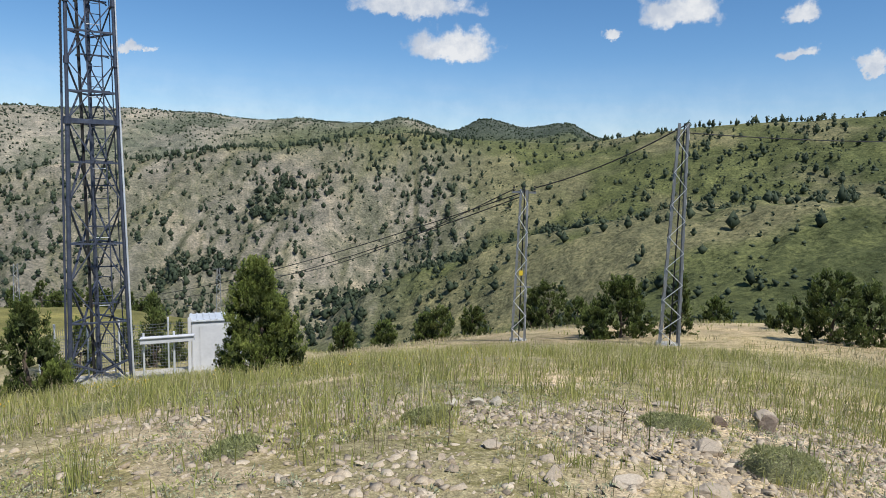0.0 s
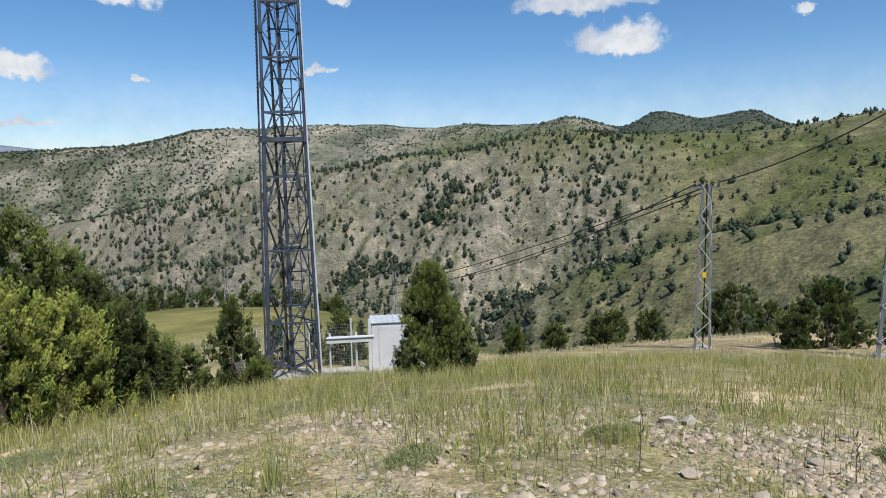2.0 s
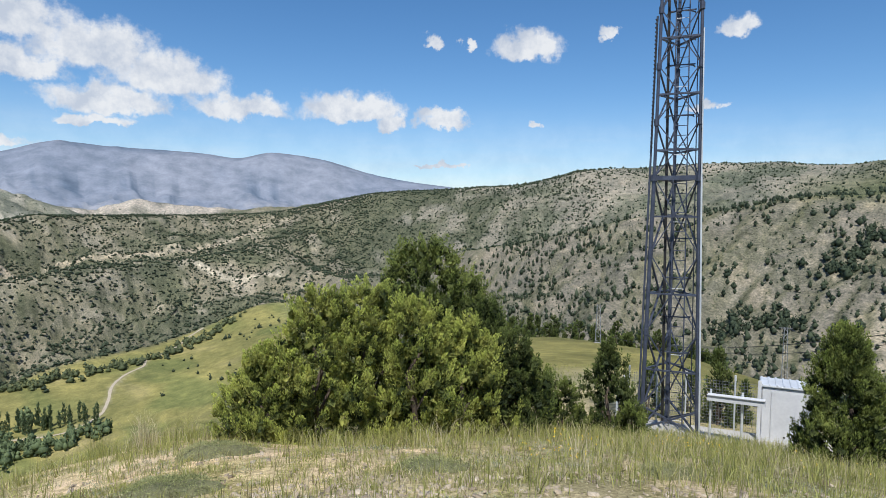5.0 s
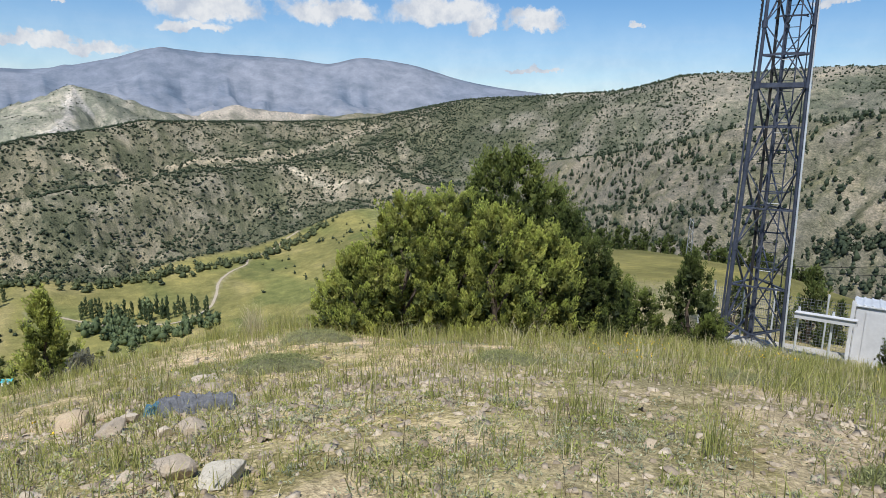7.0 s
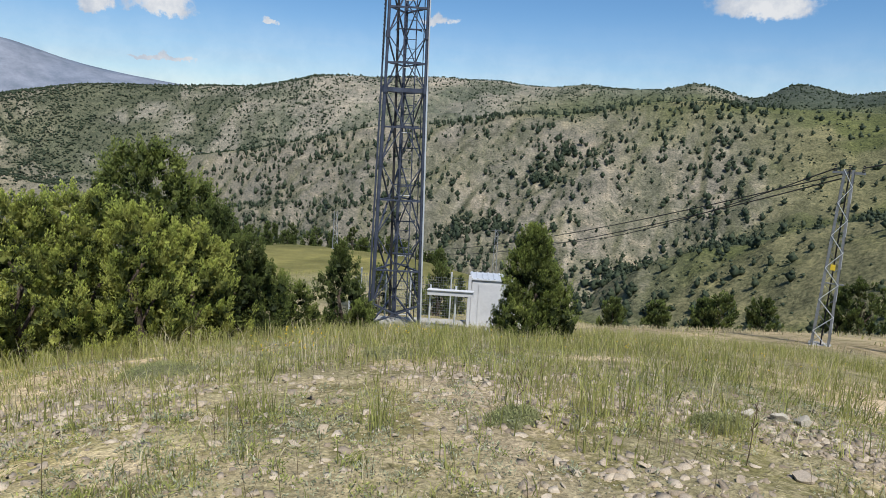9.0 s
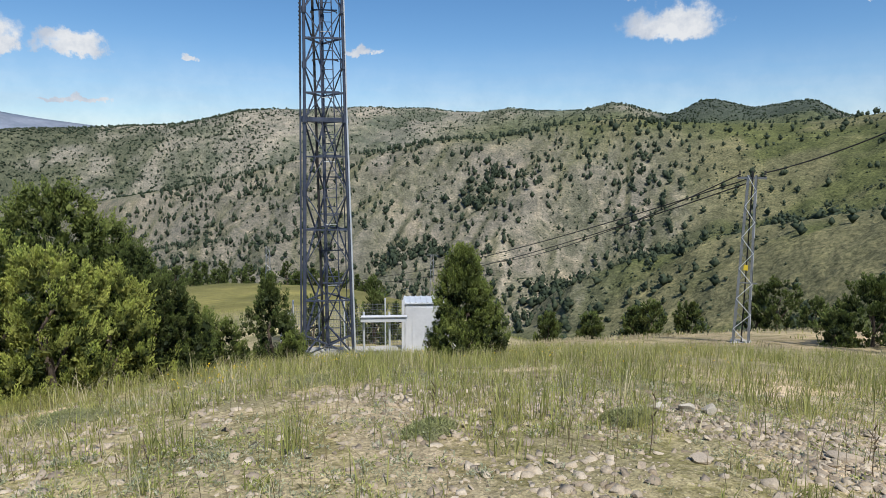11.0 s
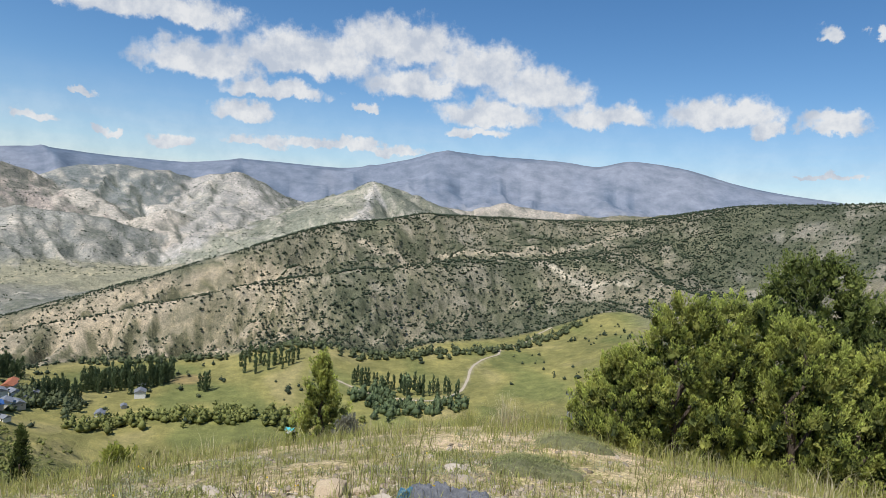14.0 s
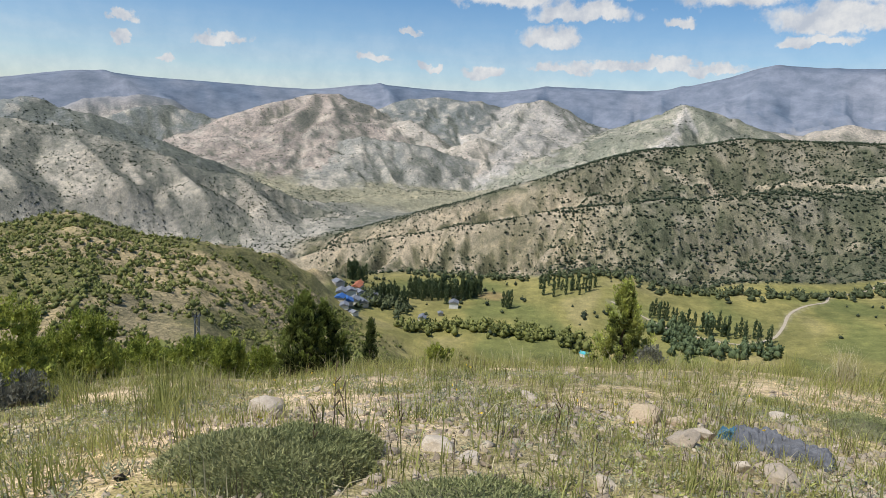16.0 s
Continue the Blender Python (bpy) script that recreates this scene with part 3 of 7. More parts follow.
def land(x, y):
    """Height of the land, and the step (0 at the eye, 1 at the first line...) in which each place lies."""
    x, y = np.asarray(x, float), np.asarray(y, float)
    az = np.degrees(np.arctan2(-x, y))
    az = np.where(az < -110, az + 360, az)
    r = np.hypot(x, y)
    pairs = [along(t, az) for t in LINES]
    R = np.array([np.zeros_like(az), np.full_like(az, 3.0)] + [p[0] for p in pairs])
    Z = np.array([np.zeros_like(az), np.full_like(az, -0.30)] + [p[1] for p in pairs])
    for k in range(1, len(R)):
        R[k] = np.maximum(R[k], R[k - 1] + 0.5)
    M = slopes(R, Z)
    M[0] = -0.06
    k = np.clip((R < r).sum(0) - 1, 0, len(R) - 2)
    j = np.arange(len(az))
    z = hermite(R[k, j], R[k + 1, j], Z[k, j], Z[k + 1, j], M[k, j], M[k + 1, j], r)
    step = k - 1 + np.clip((r - R[k, j]) / (R[k + 1, j] - R[k, j]), 0, 1)
    # roughness of the land grows with distance: bumps, then spurs and gullies
    near = np.clip((26 - r) / 12, 0, 1)
    z = z + near * 0.10 * (fbm(x * 0.8, y * 0.8, 4, 3) - 0.5) + near * 0.04 * (fbm(x * 5, y * 5, 2, 9) - 0.5)
    far = np.clip((r - 60) / 200, 0, 1)
    tame = np.where((step > 5.0) & (step < 7.0) & (az > 58) & (az < 116), 0.12, 1.0)
    crest = 1 - 0.8 * np.maximum(np.exp(-((step - 8) / 0.3) ** 2), np.maximum(np.exp(-((step - 10) / 0.4) ** 2), np.maximum(np.exp(-((step - 13) / 0.3) ** 2), np.exp(-((step - 15) / 0.5) ** 2))))
    tame = tame * crest
    lam = np.clip(r * 0.16, 30, 420)
    for scale, amp in ((1.0, 0.026), (0.36, 0.016), (0.13, 0.007)):
        s = 1 / (lam * scale)
        # the wavelength steps in bands so that the pattern stays whole
        q = np.log2(lam)
        lo, w = np.floor(q), q - np.floor(q)
        for band, wt_ in ((lo, 1 - w), (lo + 1, w)):
            L = 2.0**band * scale
            g = fbm(x / L, y / L, 3, int(scale * 100), 0.5, True) - 0.62
            z = z + far * tame * amp * np.minimum(r, 3200) * (1 - 0.65 * smooth(step, 13.2, 14.0)) * wt_ * g
    # gullies running down the slopes that face the knoll
    warp = 14.0 * (fbm(x / 190, y / 190, 4, 77) - 0.5)
    for freq, amp, seed in ((0.30, 0.020, 201), (0.85, 0.009, 211), (2.3, 0.003, 221)):
        g = fbm(az * freq + warp * freq + r * 0.036 * freq, r / 260 + warp * 0.3, 2, seed, 0.5, True) - 0.6
        on = smooth(step, 5.15, 5.8) * (1 - smooth(step, 9.2, 9.9)) * (1 - 0.8 * smooth(step, 7.7, 8.0) * (1 - smooth(step, 8.0, 8.5)))
        on = on * np.where((az > 60) & (step < 6.1), 0.0, 1.0) * np.where(az < 2, 0.45, 1.0)
        z = z - on * crest * amp * (1 + 1.5 * smooth(az, 64, 84)) * np.minimum(r, 900) * (0.42 - g)
    # the ridges of the west, where they rise over the low ground
    far_west = np.nonzero((r > 900) & (az > 44) & (az < 150) & (step > 9.6))[0]
    if len(far_west):
        top = ridge_land(x[far_west], y[far_west])[0]
        fade = smooth(step[far_west], 10.0, 10.5)
        low = z[far_west]
        gap = np.clip((top - low) / 16, -1, 1)
        z[far_west] = low + fade * (np.maximum(top - low, 0) + np.where(np.abs(gap) < 1, 4 * (1 - np.abs(gap)) ** 2, 0))
    return z, step, az, r


def smooth(x, lo, hi):
    s = np.clip((x - lo) / (hi - lo), 0, 1)
    return s * s * (3 - 2 * s)


def height(x, y):
    """Height of the ground at one place; near the eye from a fine table."""
    if abs(x) < 17.9 and abs(y) < 17.9:
        u, v = (x + 18) / 0.1, (y + 18) / 0.1
        i, j = int(u), int(v)
        u, v = u - i, v - j
        return float((NEAR[i, j] * (1 - u) + NEAR[i + 1, j] * u) * (1 - v) + (NEAR[i, j + 1] * (1 - u) + NEAR[i + 1, j + 1] * u) * v)
    return float(land(np.array([x], float), np.array([y], float))[0][0])


NEAR = land(*[a.ravel() for a in np.meshgrid(np.arange(361) * 0.1 - 18, np.arange(361) * 0.1 - 18, indexing="ij")])[0].reshape(361, 361)


def blend(a, b, f):
    return a + (np.asarray(b) - a) * np.clip(f, 0, 1)[:, None]


def path_near(x, y, pts, width):
    """1 on a track through the points, 0 off it."""
    best = np.full(len(x), 1e9)
    for (x0, y0), (x1, y1) in zip(pts, pts[1:]):
        dx, dy = x1 - x0, y1 - y0
        s = np.clip(((x - x0) * dx + (y - y0) * dy) / (dx * dx + dy * dy), 0, 1)
        best = np.minimum(best, np.hypot(x - x0 - s * dx, y - y0 - s * dy))
    return 1 - smooth(best, width * 0.5, width)


LANE = [polar(68.6, 815), polar(69.6, 790), polar(70.6, 745), polar(71.6, 722), polar(73.0, 700), polar(73.3, 672), polar(74.6, 652), polar(75.6, 620), polar(75.9, 580), polar(76.6, 545), polar(79, 522), polar(83, 530), polar(87, 556), polar(90, 575)]


def land_cover(x, y, z, step, az, r, sunny):
    """Base colours of what covers the ground: soil, scree, meadow, field, track, pale badland, far rock; some shade,
    sunlight and haze are painted in.
    """
    n1 = fbm(x / 40, y / 40, 4, 21)
    n2 = fbm(x / 160, y / 160, 4, 31)
    n3 = fbm(x / 6, y / 6, 3, 41)
    n4 = fbm(x / 1.6, y / 1.6, 3, 51)
    jig = az + (n2 - 0.5) * 9
    sj = step + (n2 - 0.5) * 0.5
    one = np.ones((len(x), 1))
    soil, turf = np.array([0.62, 0.515, 0.38]), np.array([0.39, 0.352, 0.22])
    c = blend(one * soil, turf, smooth(n3 * 0.5 + n4 * 0.5, 0.47, 0.63))
    c = blend(c, (0.30, 0.29, 0.15), smooth(r, 9, 16) * 0.55)
    # the dirt track along the terrace
    dirt = smooth(r, 25, 29) * (1 - smooth(r, 46, 54)) * (1 - smooth(az, 8, 13))
    c = blend(c, (0.43, 0.355, 0.24), dirt * (0.55 + 0.45 * smooth(n3, 0.35, 0.55)))
    # meadow shelf
    c = blend(c, (0.235, 0.218, 0.080), smooth(r, 45, 60))
    # green hillside and its spur
    green = blend(one * np.array([0.098, 0.112, 0.048]), (0.160, 0.156, 0.088), smooth(n1, 0.45, 0.64))
    c = blend(c, green, smooth(r, 90, 120) * 1.0)
    # scree slope
    scree = blend(one * np.array([0.212, 0.198, 0.168]), (0.150, 0.150, 0.112), smooth(n1, 0.44, 0.66))
    scree = blend(scree, (0.38, 0.33, 0.26), smooth(fbm(x / 22, y / 22, 3, 61, 0.5, True), 0.76, 0.88) * 0.5)
    # bare runnels, and furrows with shade painted into their colour, down the fall of the slope
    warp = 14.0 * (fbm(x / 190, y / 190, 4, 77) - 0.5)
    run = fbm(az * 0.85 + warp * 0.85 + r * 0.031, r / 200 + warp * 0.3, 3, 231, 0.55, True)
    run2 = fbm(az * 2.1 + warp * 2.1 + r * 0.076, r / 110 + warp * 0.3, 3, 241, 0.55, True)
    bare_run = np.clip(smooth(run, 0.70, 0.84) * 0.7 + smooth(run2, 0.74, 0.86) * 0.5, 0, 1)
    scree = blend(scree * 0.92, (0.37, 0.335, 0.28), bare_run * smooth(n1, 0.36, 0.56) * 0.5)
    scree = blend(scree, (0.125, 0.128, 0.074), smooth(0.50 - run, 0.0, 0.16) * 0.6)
    # slopes turned from the sun are coloured darker: scrub cover plus painted shade
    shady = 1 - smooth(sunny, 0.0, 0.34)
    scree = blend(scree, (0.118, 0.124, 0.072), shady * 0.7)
    on_scree = smooth(jig, 3, 12) * smooth(sj, 4.8, 5.4)
    low = smooth(jig, -8, 2) * smooth(sj, 7.0, 7.3) * (1 - smooth(sj + jig * 0.012, 7.55, 7.9))
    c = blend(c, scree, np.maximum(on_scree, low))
    crest_green = smooth(sj, 7.75, 8.1) * (1 - smooth(jig, 16, 26))
    c = blend(c, green * 1.05, crest_green * 0.85)
    # hills behind
    behind = blend(one * np.array([0.225, 0.215, 0.182]), (0.125, 0.138, 0.104), smooth(n2 * 0.5 + n1 * 0.5, 0.44, 0.56))
    behind = blend(behind, (0.33, 0.30, 0.255), bare_run * 0.55 * smooth(jig, 10, 22) * (1 - 0.6 * smooth(jig, 36, 48)))
    behind = blend(behind, (0.085, 0.096, 0.062), smooth(jig, 34, 48) * smooth(n1 * 0.5 + n2 * 0.5, 0.40, 0.52) * 0.9)
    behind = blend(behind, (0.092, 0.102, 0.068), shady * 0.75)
    # sun-facing slopes coloured paler: bare ground, with sunlight painted in
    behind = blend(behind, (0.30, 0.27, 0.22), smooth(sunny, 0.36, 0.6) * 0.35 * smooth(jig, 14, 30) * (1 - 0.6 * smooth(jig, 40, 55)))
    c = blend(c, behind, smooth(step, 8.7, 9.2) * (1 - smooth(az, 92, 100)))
    c = blend(c, (0.105, 0.120, 0.058), smooth(step, 8.9, 9.3) * (1 - smooth(step, 9.45, 9.8)) * (1 - smooth(jig, 10, 20)))
    # hump on the skyline: dense scrub, darkened further to paint in cloud shadow
    c = blend(c, (0.062, 0.078, 0.066), smooth(step, 9.2, 9.6) * (1 - smooth(az, -1, 1)) * smooth(az, -15, -12) * 0.9)
    # the scrub hill across the valley, bare at its end
    scrub = blend(one * np.array([0.200, 0.188, 0.140]), (0.108, 0.117, 0.078), smooth(n2 * 0.5 + n1 * 0.5 - 0.10 * (1 - smooth(az, 60, 88)) + 0.05, 0.40, 0.52))
    scrub = blend(scrub, (0.33, 0.30, 0.245), smooth(fbm(x / 45, y / 45, 4, 71, 0.5, True), 0.74, 0.86) * 0.75)
    scrub = blend(scrub, (0.36, 0.32, 0.255), bare_run * 0.40 * smooth(az, 66, 88))
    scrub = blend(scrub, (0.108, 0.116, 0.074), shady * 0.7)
    # paler towards the sun, as bare soil and as light put into the colour
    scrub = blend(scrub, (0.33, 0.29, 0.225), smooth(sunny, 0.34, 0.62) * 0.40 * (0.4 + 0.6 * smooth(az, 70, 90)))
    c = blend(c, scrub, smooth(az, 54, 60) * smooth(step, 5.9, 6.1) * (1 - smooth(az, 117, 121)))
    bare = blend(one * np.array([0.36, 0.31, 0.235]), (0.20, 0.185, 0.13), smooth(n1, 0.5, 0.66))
    # shade painted along the furrows of the bare end
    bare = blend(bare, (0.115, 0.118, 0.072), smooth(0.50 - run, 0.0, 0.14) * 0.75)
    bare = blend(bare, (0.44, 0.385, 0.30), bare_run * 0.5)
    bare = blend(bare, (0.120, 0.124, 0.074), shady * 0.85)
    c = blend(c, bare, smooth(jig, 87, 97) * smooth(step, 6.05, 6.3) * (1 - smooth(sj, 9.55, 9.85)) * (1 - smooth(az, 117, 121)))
    # valley floor: fields of different greens
    cell = value_noise(x / 48 + 2.2 * n2, y / 30 + 1.4 * n1, 5)
    field = blend(one * np.array([0.240, 0.225, 0.085]), (0.320, 0.280, 0.135), smooth(cell, 0.62, 0.95) * 0.8)
    field = blend(field, (0.165, 0.180, 0.066), smooth(0.45 - cell, -0.1, 0.3))
    field = blend(field, (0.33, 0.25, 0.12), (1 - smooth(np.hypot(az - 100.5, (r - 585) / 9), 1.2, 1.7)) * 0.9)
    floor = smooth(az, 58, 63) * (1 - smooth(az, 114.5, 117)) * smooth(step, 4.5, 5.0) * (1 - smooth(step, 5.95, 6.1))
    c = blend(c, field, floor)
    # slope below the knoll and the hill beside the village
    lee = blend(one * np.array([0.12, 0.13, 0.052]), (0.25, 0.215, 0.13), smooth(n1 * 0.6 + n3 * 0.4, 0.46, 0.6))
    c = blend(c, lee, smooth(az, 50, 58) * smooth(step, 3.4, 4.0) * (1 - smooth(step, 4.6, 5.0)))
    hill = blend(one * np.array([0.370, 0.305, 0.185]), (0.190, 0.182, 0.084), smooth(n1, 0.46, 0.60))
    c = blend(c, hill, smooth(az, 114.5, 118) * smooth(step, 4.2, 4.8) * (1 - smooth(step, 6.3, 6.9)))
    # pale ground farther west
    pale = blend(one * np.array([0.375, 0.358, 0.325]), (0.190, 0.196, 0.176), smooth(n2 + 0.3 * (n1 - 0.5), 0.46, 0.56))
    # furrows of the pale ground coloured as if shaded
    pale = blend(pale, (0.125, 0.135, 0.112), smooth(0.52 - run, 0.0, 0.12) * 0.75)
    c = blend(c, pale, smooth(az, 92, 100) * smooth(step, 10.0, 10.2))
    c = blend(c, pale, smooth(az, 117, 121) * smooth(step, 8.0, 9.0))
    c = blend(c, (0.285, 0.275, 0.205), smooth(step, 11.1, 11.4) * (1 - smooth(step, 12.0, 12.2)) * smooth(az, 95, 105))
    n5 = fbm(x / 420, y / 420, 5, 81, 0.6)
    west = np.nonzero((r > 900) & (az > 44) & (az < 150) & (step > 9.6))[0]
    top, which, cut = ridge_land(x[west], y[west])
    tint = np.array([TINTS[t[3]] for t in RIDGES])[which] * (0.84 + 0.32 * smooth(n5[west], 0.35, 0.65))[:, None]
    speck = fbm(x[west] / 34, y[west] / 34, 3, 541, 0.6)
    # sunlit flanks painted lighter and turned-away flanks darker, in the tint itself
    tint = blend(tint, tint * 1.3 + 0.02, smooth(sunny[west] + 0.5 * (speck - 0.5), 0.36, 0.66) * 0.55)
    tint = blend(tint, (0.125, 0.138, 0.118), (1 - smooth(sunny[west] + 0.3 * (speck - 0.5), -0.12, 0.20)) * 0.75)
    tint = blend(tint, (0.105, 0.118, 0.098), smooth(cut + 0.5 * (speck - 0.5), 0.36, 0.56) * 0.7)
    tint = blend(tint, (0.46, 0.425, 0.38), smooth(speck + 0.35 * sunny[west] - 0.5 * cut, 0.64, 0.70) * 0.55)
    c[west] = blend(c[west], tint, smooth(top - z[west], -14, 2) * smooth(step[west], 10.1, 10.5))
    # sunlight painted on: flanks towards the sun take the paler massif colour
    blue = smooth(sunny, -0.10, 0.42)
    # haze painted on: far rock turns blue with distance through its base colour
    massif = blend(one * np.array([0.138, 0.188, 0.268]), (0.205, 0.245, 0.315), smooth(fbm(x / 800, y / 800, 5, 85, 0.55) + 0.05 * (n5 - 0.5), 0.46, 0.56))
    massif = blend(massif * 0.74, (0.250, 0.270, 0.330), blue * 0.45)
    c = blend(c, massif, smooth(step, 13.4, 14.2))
    # tracks across the fields
    c = blend(c, (0.52, 0.46, 0.36), path_near(x, y, LANE, 3.0) * 0.3)
    high = [polar(64, 1290), polar(70, 1150), polar(76, 1120), polar(82, 1060), polar(86, 1080)]
    c = blend(c, (0.47, 0.41, 0.32), path_near(x, y, high, 11.0) * 0.85)
    upper = [polar(62, 1010), polar(65, 1000), polar(67.5, 1010), polar(69, 1040)]
    c = blend(c, (0.52, 0.47, 0.38), path_near(x, y, upper, 8.0) * 0.9)
    return c


def build_ground():
    az = np.concatenate([np.arange(-110, -42, 2.0), np.arange(-42, 146, 0.26), np.arange(146, 250, 2.0)])
    rad = np.concatenate([[0.4], 0.9 * 1.0305 ** np.arange(0, 90), ])
    rad = np.concatenate([rad, rad[-1] * 1.0235 ** np.arange(1, 104)])
    rad = np.concatenate([rad, rad[-1] * 1.0125 ** np.arange(1, 264), [4000, 4150, 4300, 4600, 4849]])
    rad = rad[rad < 4850]
    na, nr = len(az), len(rad)
    A, Rr = np.meshgrid(np.radians(az), rad, indexing="ij")
    x, y = (-np.sin(A) * Rr).ravel(), (np.cos(A) * Rr).ravel()
    z, step, azv, r = land(x, y)
    zg = z.reshape(na, nr)
    out = np.gradient(zg, rad, axis=1)
    across = np.gradient(zg, np.radians(az), axis=0) / rad[None, :]
    # positive where a slope falls towards the sun's side; land_cover paints light and shade by it
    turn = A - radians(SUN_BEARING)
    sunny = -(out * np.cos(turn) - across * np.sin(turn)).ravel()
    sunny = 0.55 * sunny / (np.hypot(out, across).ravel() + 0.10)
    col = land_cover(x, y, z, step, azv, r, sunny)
    verts = np.concatenate([np.stack([x, y, z], 1), [[0, 0, 0.0]]])
    col = np.concatenate([np.concatenate([col, np.ones((len(col), 1))], 1), [[0.4, 0.32, 0.22, 1]]])
    i, j = np.meshgrid(np.arange(na), np.arange(nr - 1), indexing="ij")
    i, j = i.ravel(), j.ravel()
    i2 = (i + 1) % na
    quads = np.stack([i * nr + j, i * nr + j + 1, i2 * nr + j + 1, i2 * nr + j], 1)
    fan_i = np.arange(na)
    tris = np.stack([np.full(na, na * nr), fan_i * nr, ((fan_i + 1) % na) * nr], 1)
    me = bpy.data.meshes.new("ground")
    loops = np.concatenate([quads.ravel(), tris.ravel()])
    starts = np.concatenate([np.arange(len(quads)) * 4, len(quads) * 4 + np.arange(len(tris)) * 3])
    totals = np.concatenate([np.full(len(quads), 4), np.full(len(tris), 3)])
    me.vertices.add(len(verts))
    me.vertices.foreach_set("co", verts.ravel())
    me.loops.add(len(loops))
    me.loops.foreach_set("vertex_index", loops.astype(np.int32))
    me.polygons.add(len(starts))
    me.polygons.foreach_set("loop_start", starts.astype(np.int32))
    me.polygons.foreach_set("loop_total", totals.astype(np.int32))
    me.polygons.foreach_set("use_smooth", np.ones(len(starts), bool))
    me.update(calc_edges=True)
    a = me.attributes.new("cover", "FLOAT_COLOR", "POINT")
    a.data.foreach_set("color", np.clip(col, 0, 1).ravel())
    b = me.attributes.new("near", "FLOAT", "POINT")
    b.data.foreach_set("value", np.concatenate([1 - smooth(r, 25, 60), [1.0]]))
    w = me.attributes.new("wild", "FLOAT", "POINT")
    tilled = smooth(azv, 58, 63) * (1 - smooth(azv, 114, 117)) * smooth(step, 4.6, 5.0) * (1 - smooth(step, 5.95, 6.1))
    w.data.foreach_set("value", np.concatenate([(0.35 + 0.65 * smooth(r, 110, 200)) * (1 - 0.70 * tilled) * (1 - 0.94 * smooth(step, 13.3, 13.9)), [0.3]]))
    me.materials.append(MAT_GROUND)
    ob = new("ground", me)
    return tagged(ob, "stony hilltop falling to valleys, scree slopes and mountains", "ground", kind="structure")


ground = build_ground()


def build_track(points, width, name, label):
    """A worn dirt track draped over the fields, with uneven edges."""
    P = np.array(points)
    seg = np.concatenate([[0], np.cumsum(np.hypot(*np.diff(P, axis=0).T))])
    s = np.arange(0, seg[-1], 3.0)
    M = slopes(seg[:, None] * np.ones((1, 2)), P)
    k = np.clip(np.searchsorted(seg, s, side="right") - 1, 0, len(P) - 2)
    xy = np.stack([hermite(seg[k], seg[k + 1], P[k, c], P[k + 1, c], M[k, c], M[k + 1, c], s) for c in (0, 1)], 1)
    way = np.gradient(xy, axis=0)
    way /= np.linalg.norm(way, axis=1, keepdims=True)
    side = np.stack([-way[:, 1], way[:, 0]], 1)
    wob = 0.8 + 0.4 * fbm(s / 9, s * 0, 3, 511)
    off = np.array([-0.5, -0.17, 0.17, 0.5])
    pts = (xy[:, None, :] + side[:, None, :] * (width * off[None, :] * wob[:, None])[:, :, None]).reshape(-1, 2)
    z = land(pts[:, 0], pts[:, 1])[0] + 0.35
    faces = [(4 * i - 4 + j, 4 * i - 3 + j, 4 * i + 1 + j, 4 * i + j) for i in range(1, len(s)) for j in range(3)]
    me = bpy.data.meshes.new(name)
    me.from_pydata(np.concatenate([pts, z[:, None]], 1).tolist(), [], faces)
    me.materials.append(plain("dirt_track", (0.33, 0.28, 0.20), (0.46, 0.40, 0.31), 0.3, 0.95, 0.0, 0.2, 0.05))
    tagged(new(name, me), label, "dirt track", kind="structure")


build_track(LANE, 2.5, "dirt_track", "pale dirt track winding through the valley fields")

# ------------------------------------------------------------------ more materials
MAT_STEEL = plain("galvanised_steel", (0.040, 0.048, 0.074), (0.105, 0.120, 0.160), 3.0, 0.5, 0.35, 0.08)
MAT_STEEL_LIGHT = plain("bright_galvanised_steel", (0.52, 0.54, 0.57), (0.72, 0.74, 0.76), 3.0, 0.45, 0.35, 0.08)
MAT_WHITE = plain("white_painted_sheet", (0.47, 0.475, 0.49), (0.60, 0.605, 0.615), 1.5, 0.5, 0.0, 0.05)
MAT_CONCRETE = plain("concrete", (0.30, 0.285, 0.26), (0.45, 0.43, 0.395), 2.0, 0.9, 0.0, 0.3)
MAT_RUBBER = plain("black_cable", (0.015, 0.015, 0.016), (0.04, 0.04, 0.042), 4.0, 0.6, 0.0, 0.05)
MAT_CREAM = plain("cream_dish_plastic", (0.58, 0.52, 0.40), (0.72, 0.66, 0.52), 2.0, 0.5, 0.0, 0.03)
MAT_YELLOW = plain("yellow_warning_plate", (0.62, 0.44, 0.03), (0.75, 0.55, 0.06), 5.0, 0.5, 0.0, 0.03)
MAT_LATTICE = plain("weathered_lattice_steel", (0.13, 0.14, 0.15), (0.28, 0.29, 0.30), 2.0, 0.6, 0.45, 0.08)
MAT_BARK = plain("juniper_bark", (0.06, 0.045, 0.033), (0.15, 0.115, 0.09), 9.0, 0.95, 0.0, 0.6, 0.02)


# ------------------------------------------------------------------ helpers for parts
def link_mesh(name, bm, material, smooth_faces=False):
    me = bpy.data.meshes.new(name)
    bm.to_mesh(me)
    bm.free()
    if smooth_faces:
        me.polygons.foreach_set("use_smooth", np.ones(len(me.polygons), bool))
    me.materials.append(material)
    return new(name, me)


def part(name, bm, material, parent, label="", smooth_faces=False):
    ob = link_mesh(name, bm, material, smooth_faces)
    ob.parent = parent
    return tagged(ob, label) if label else ob


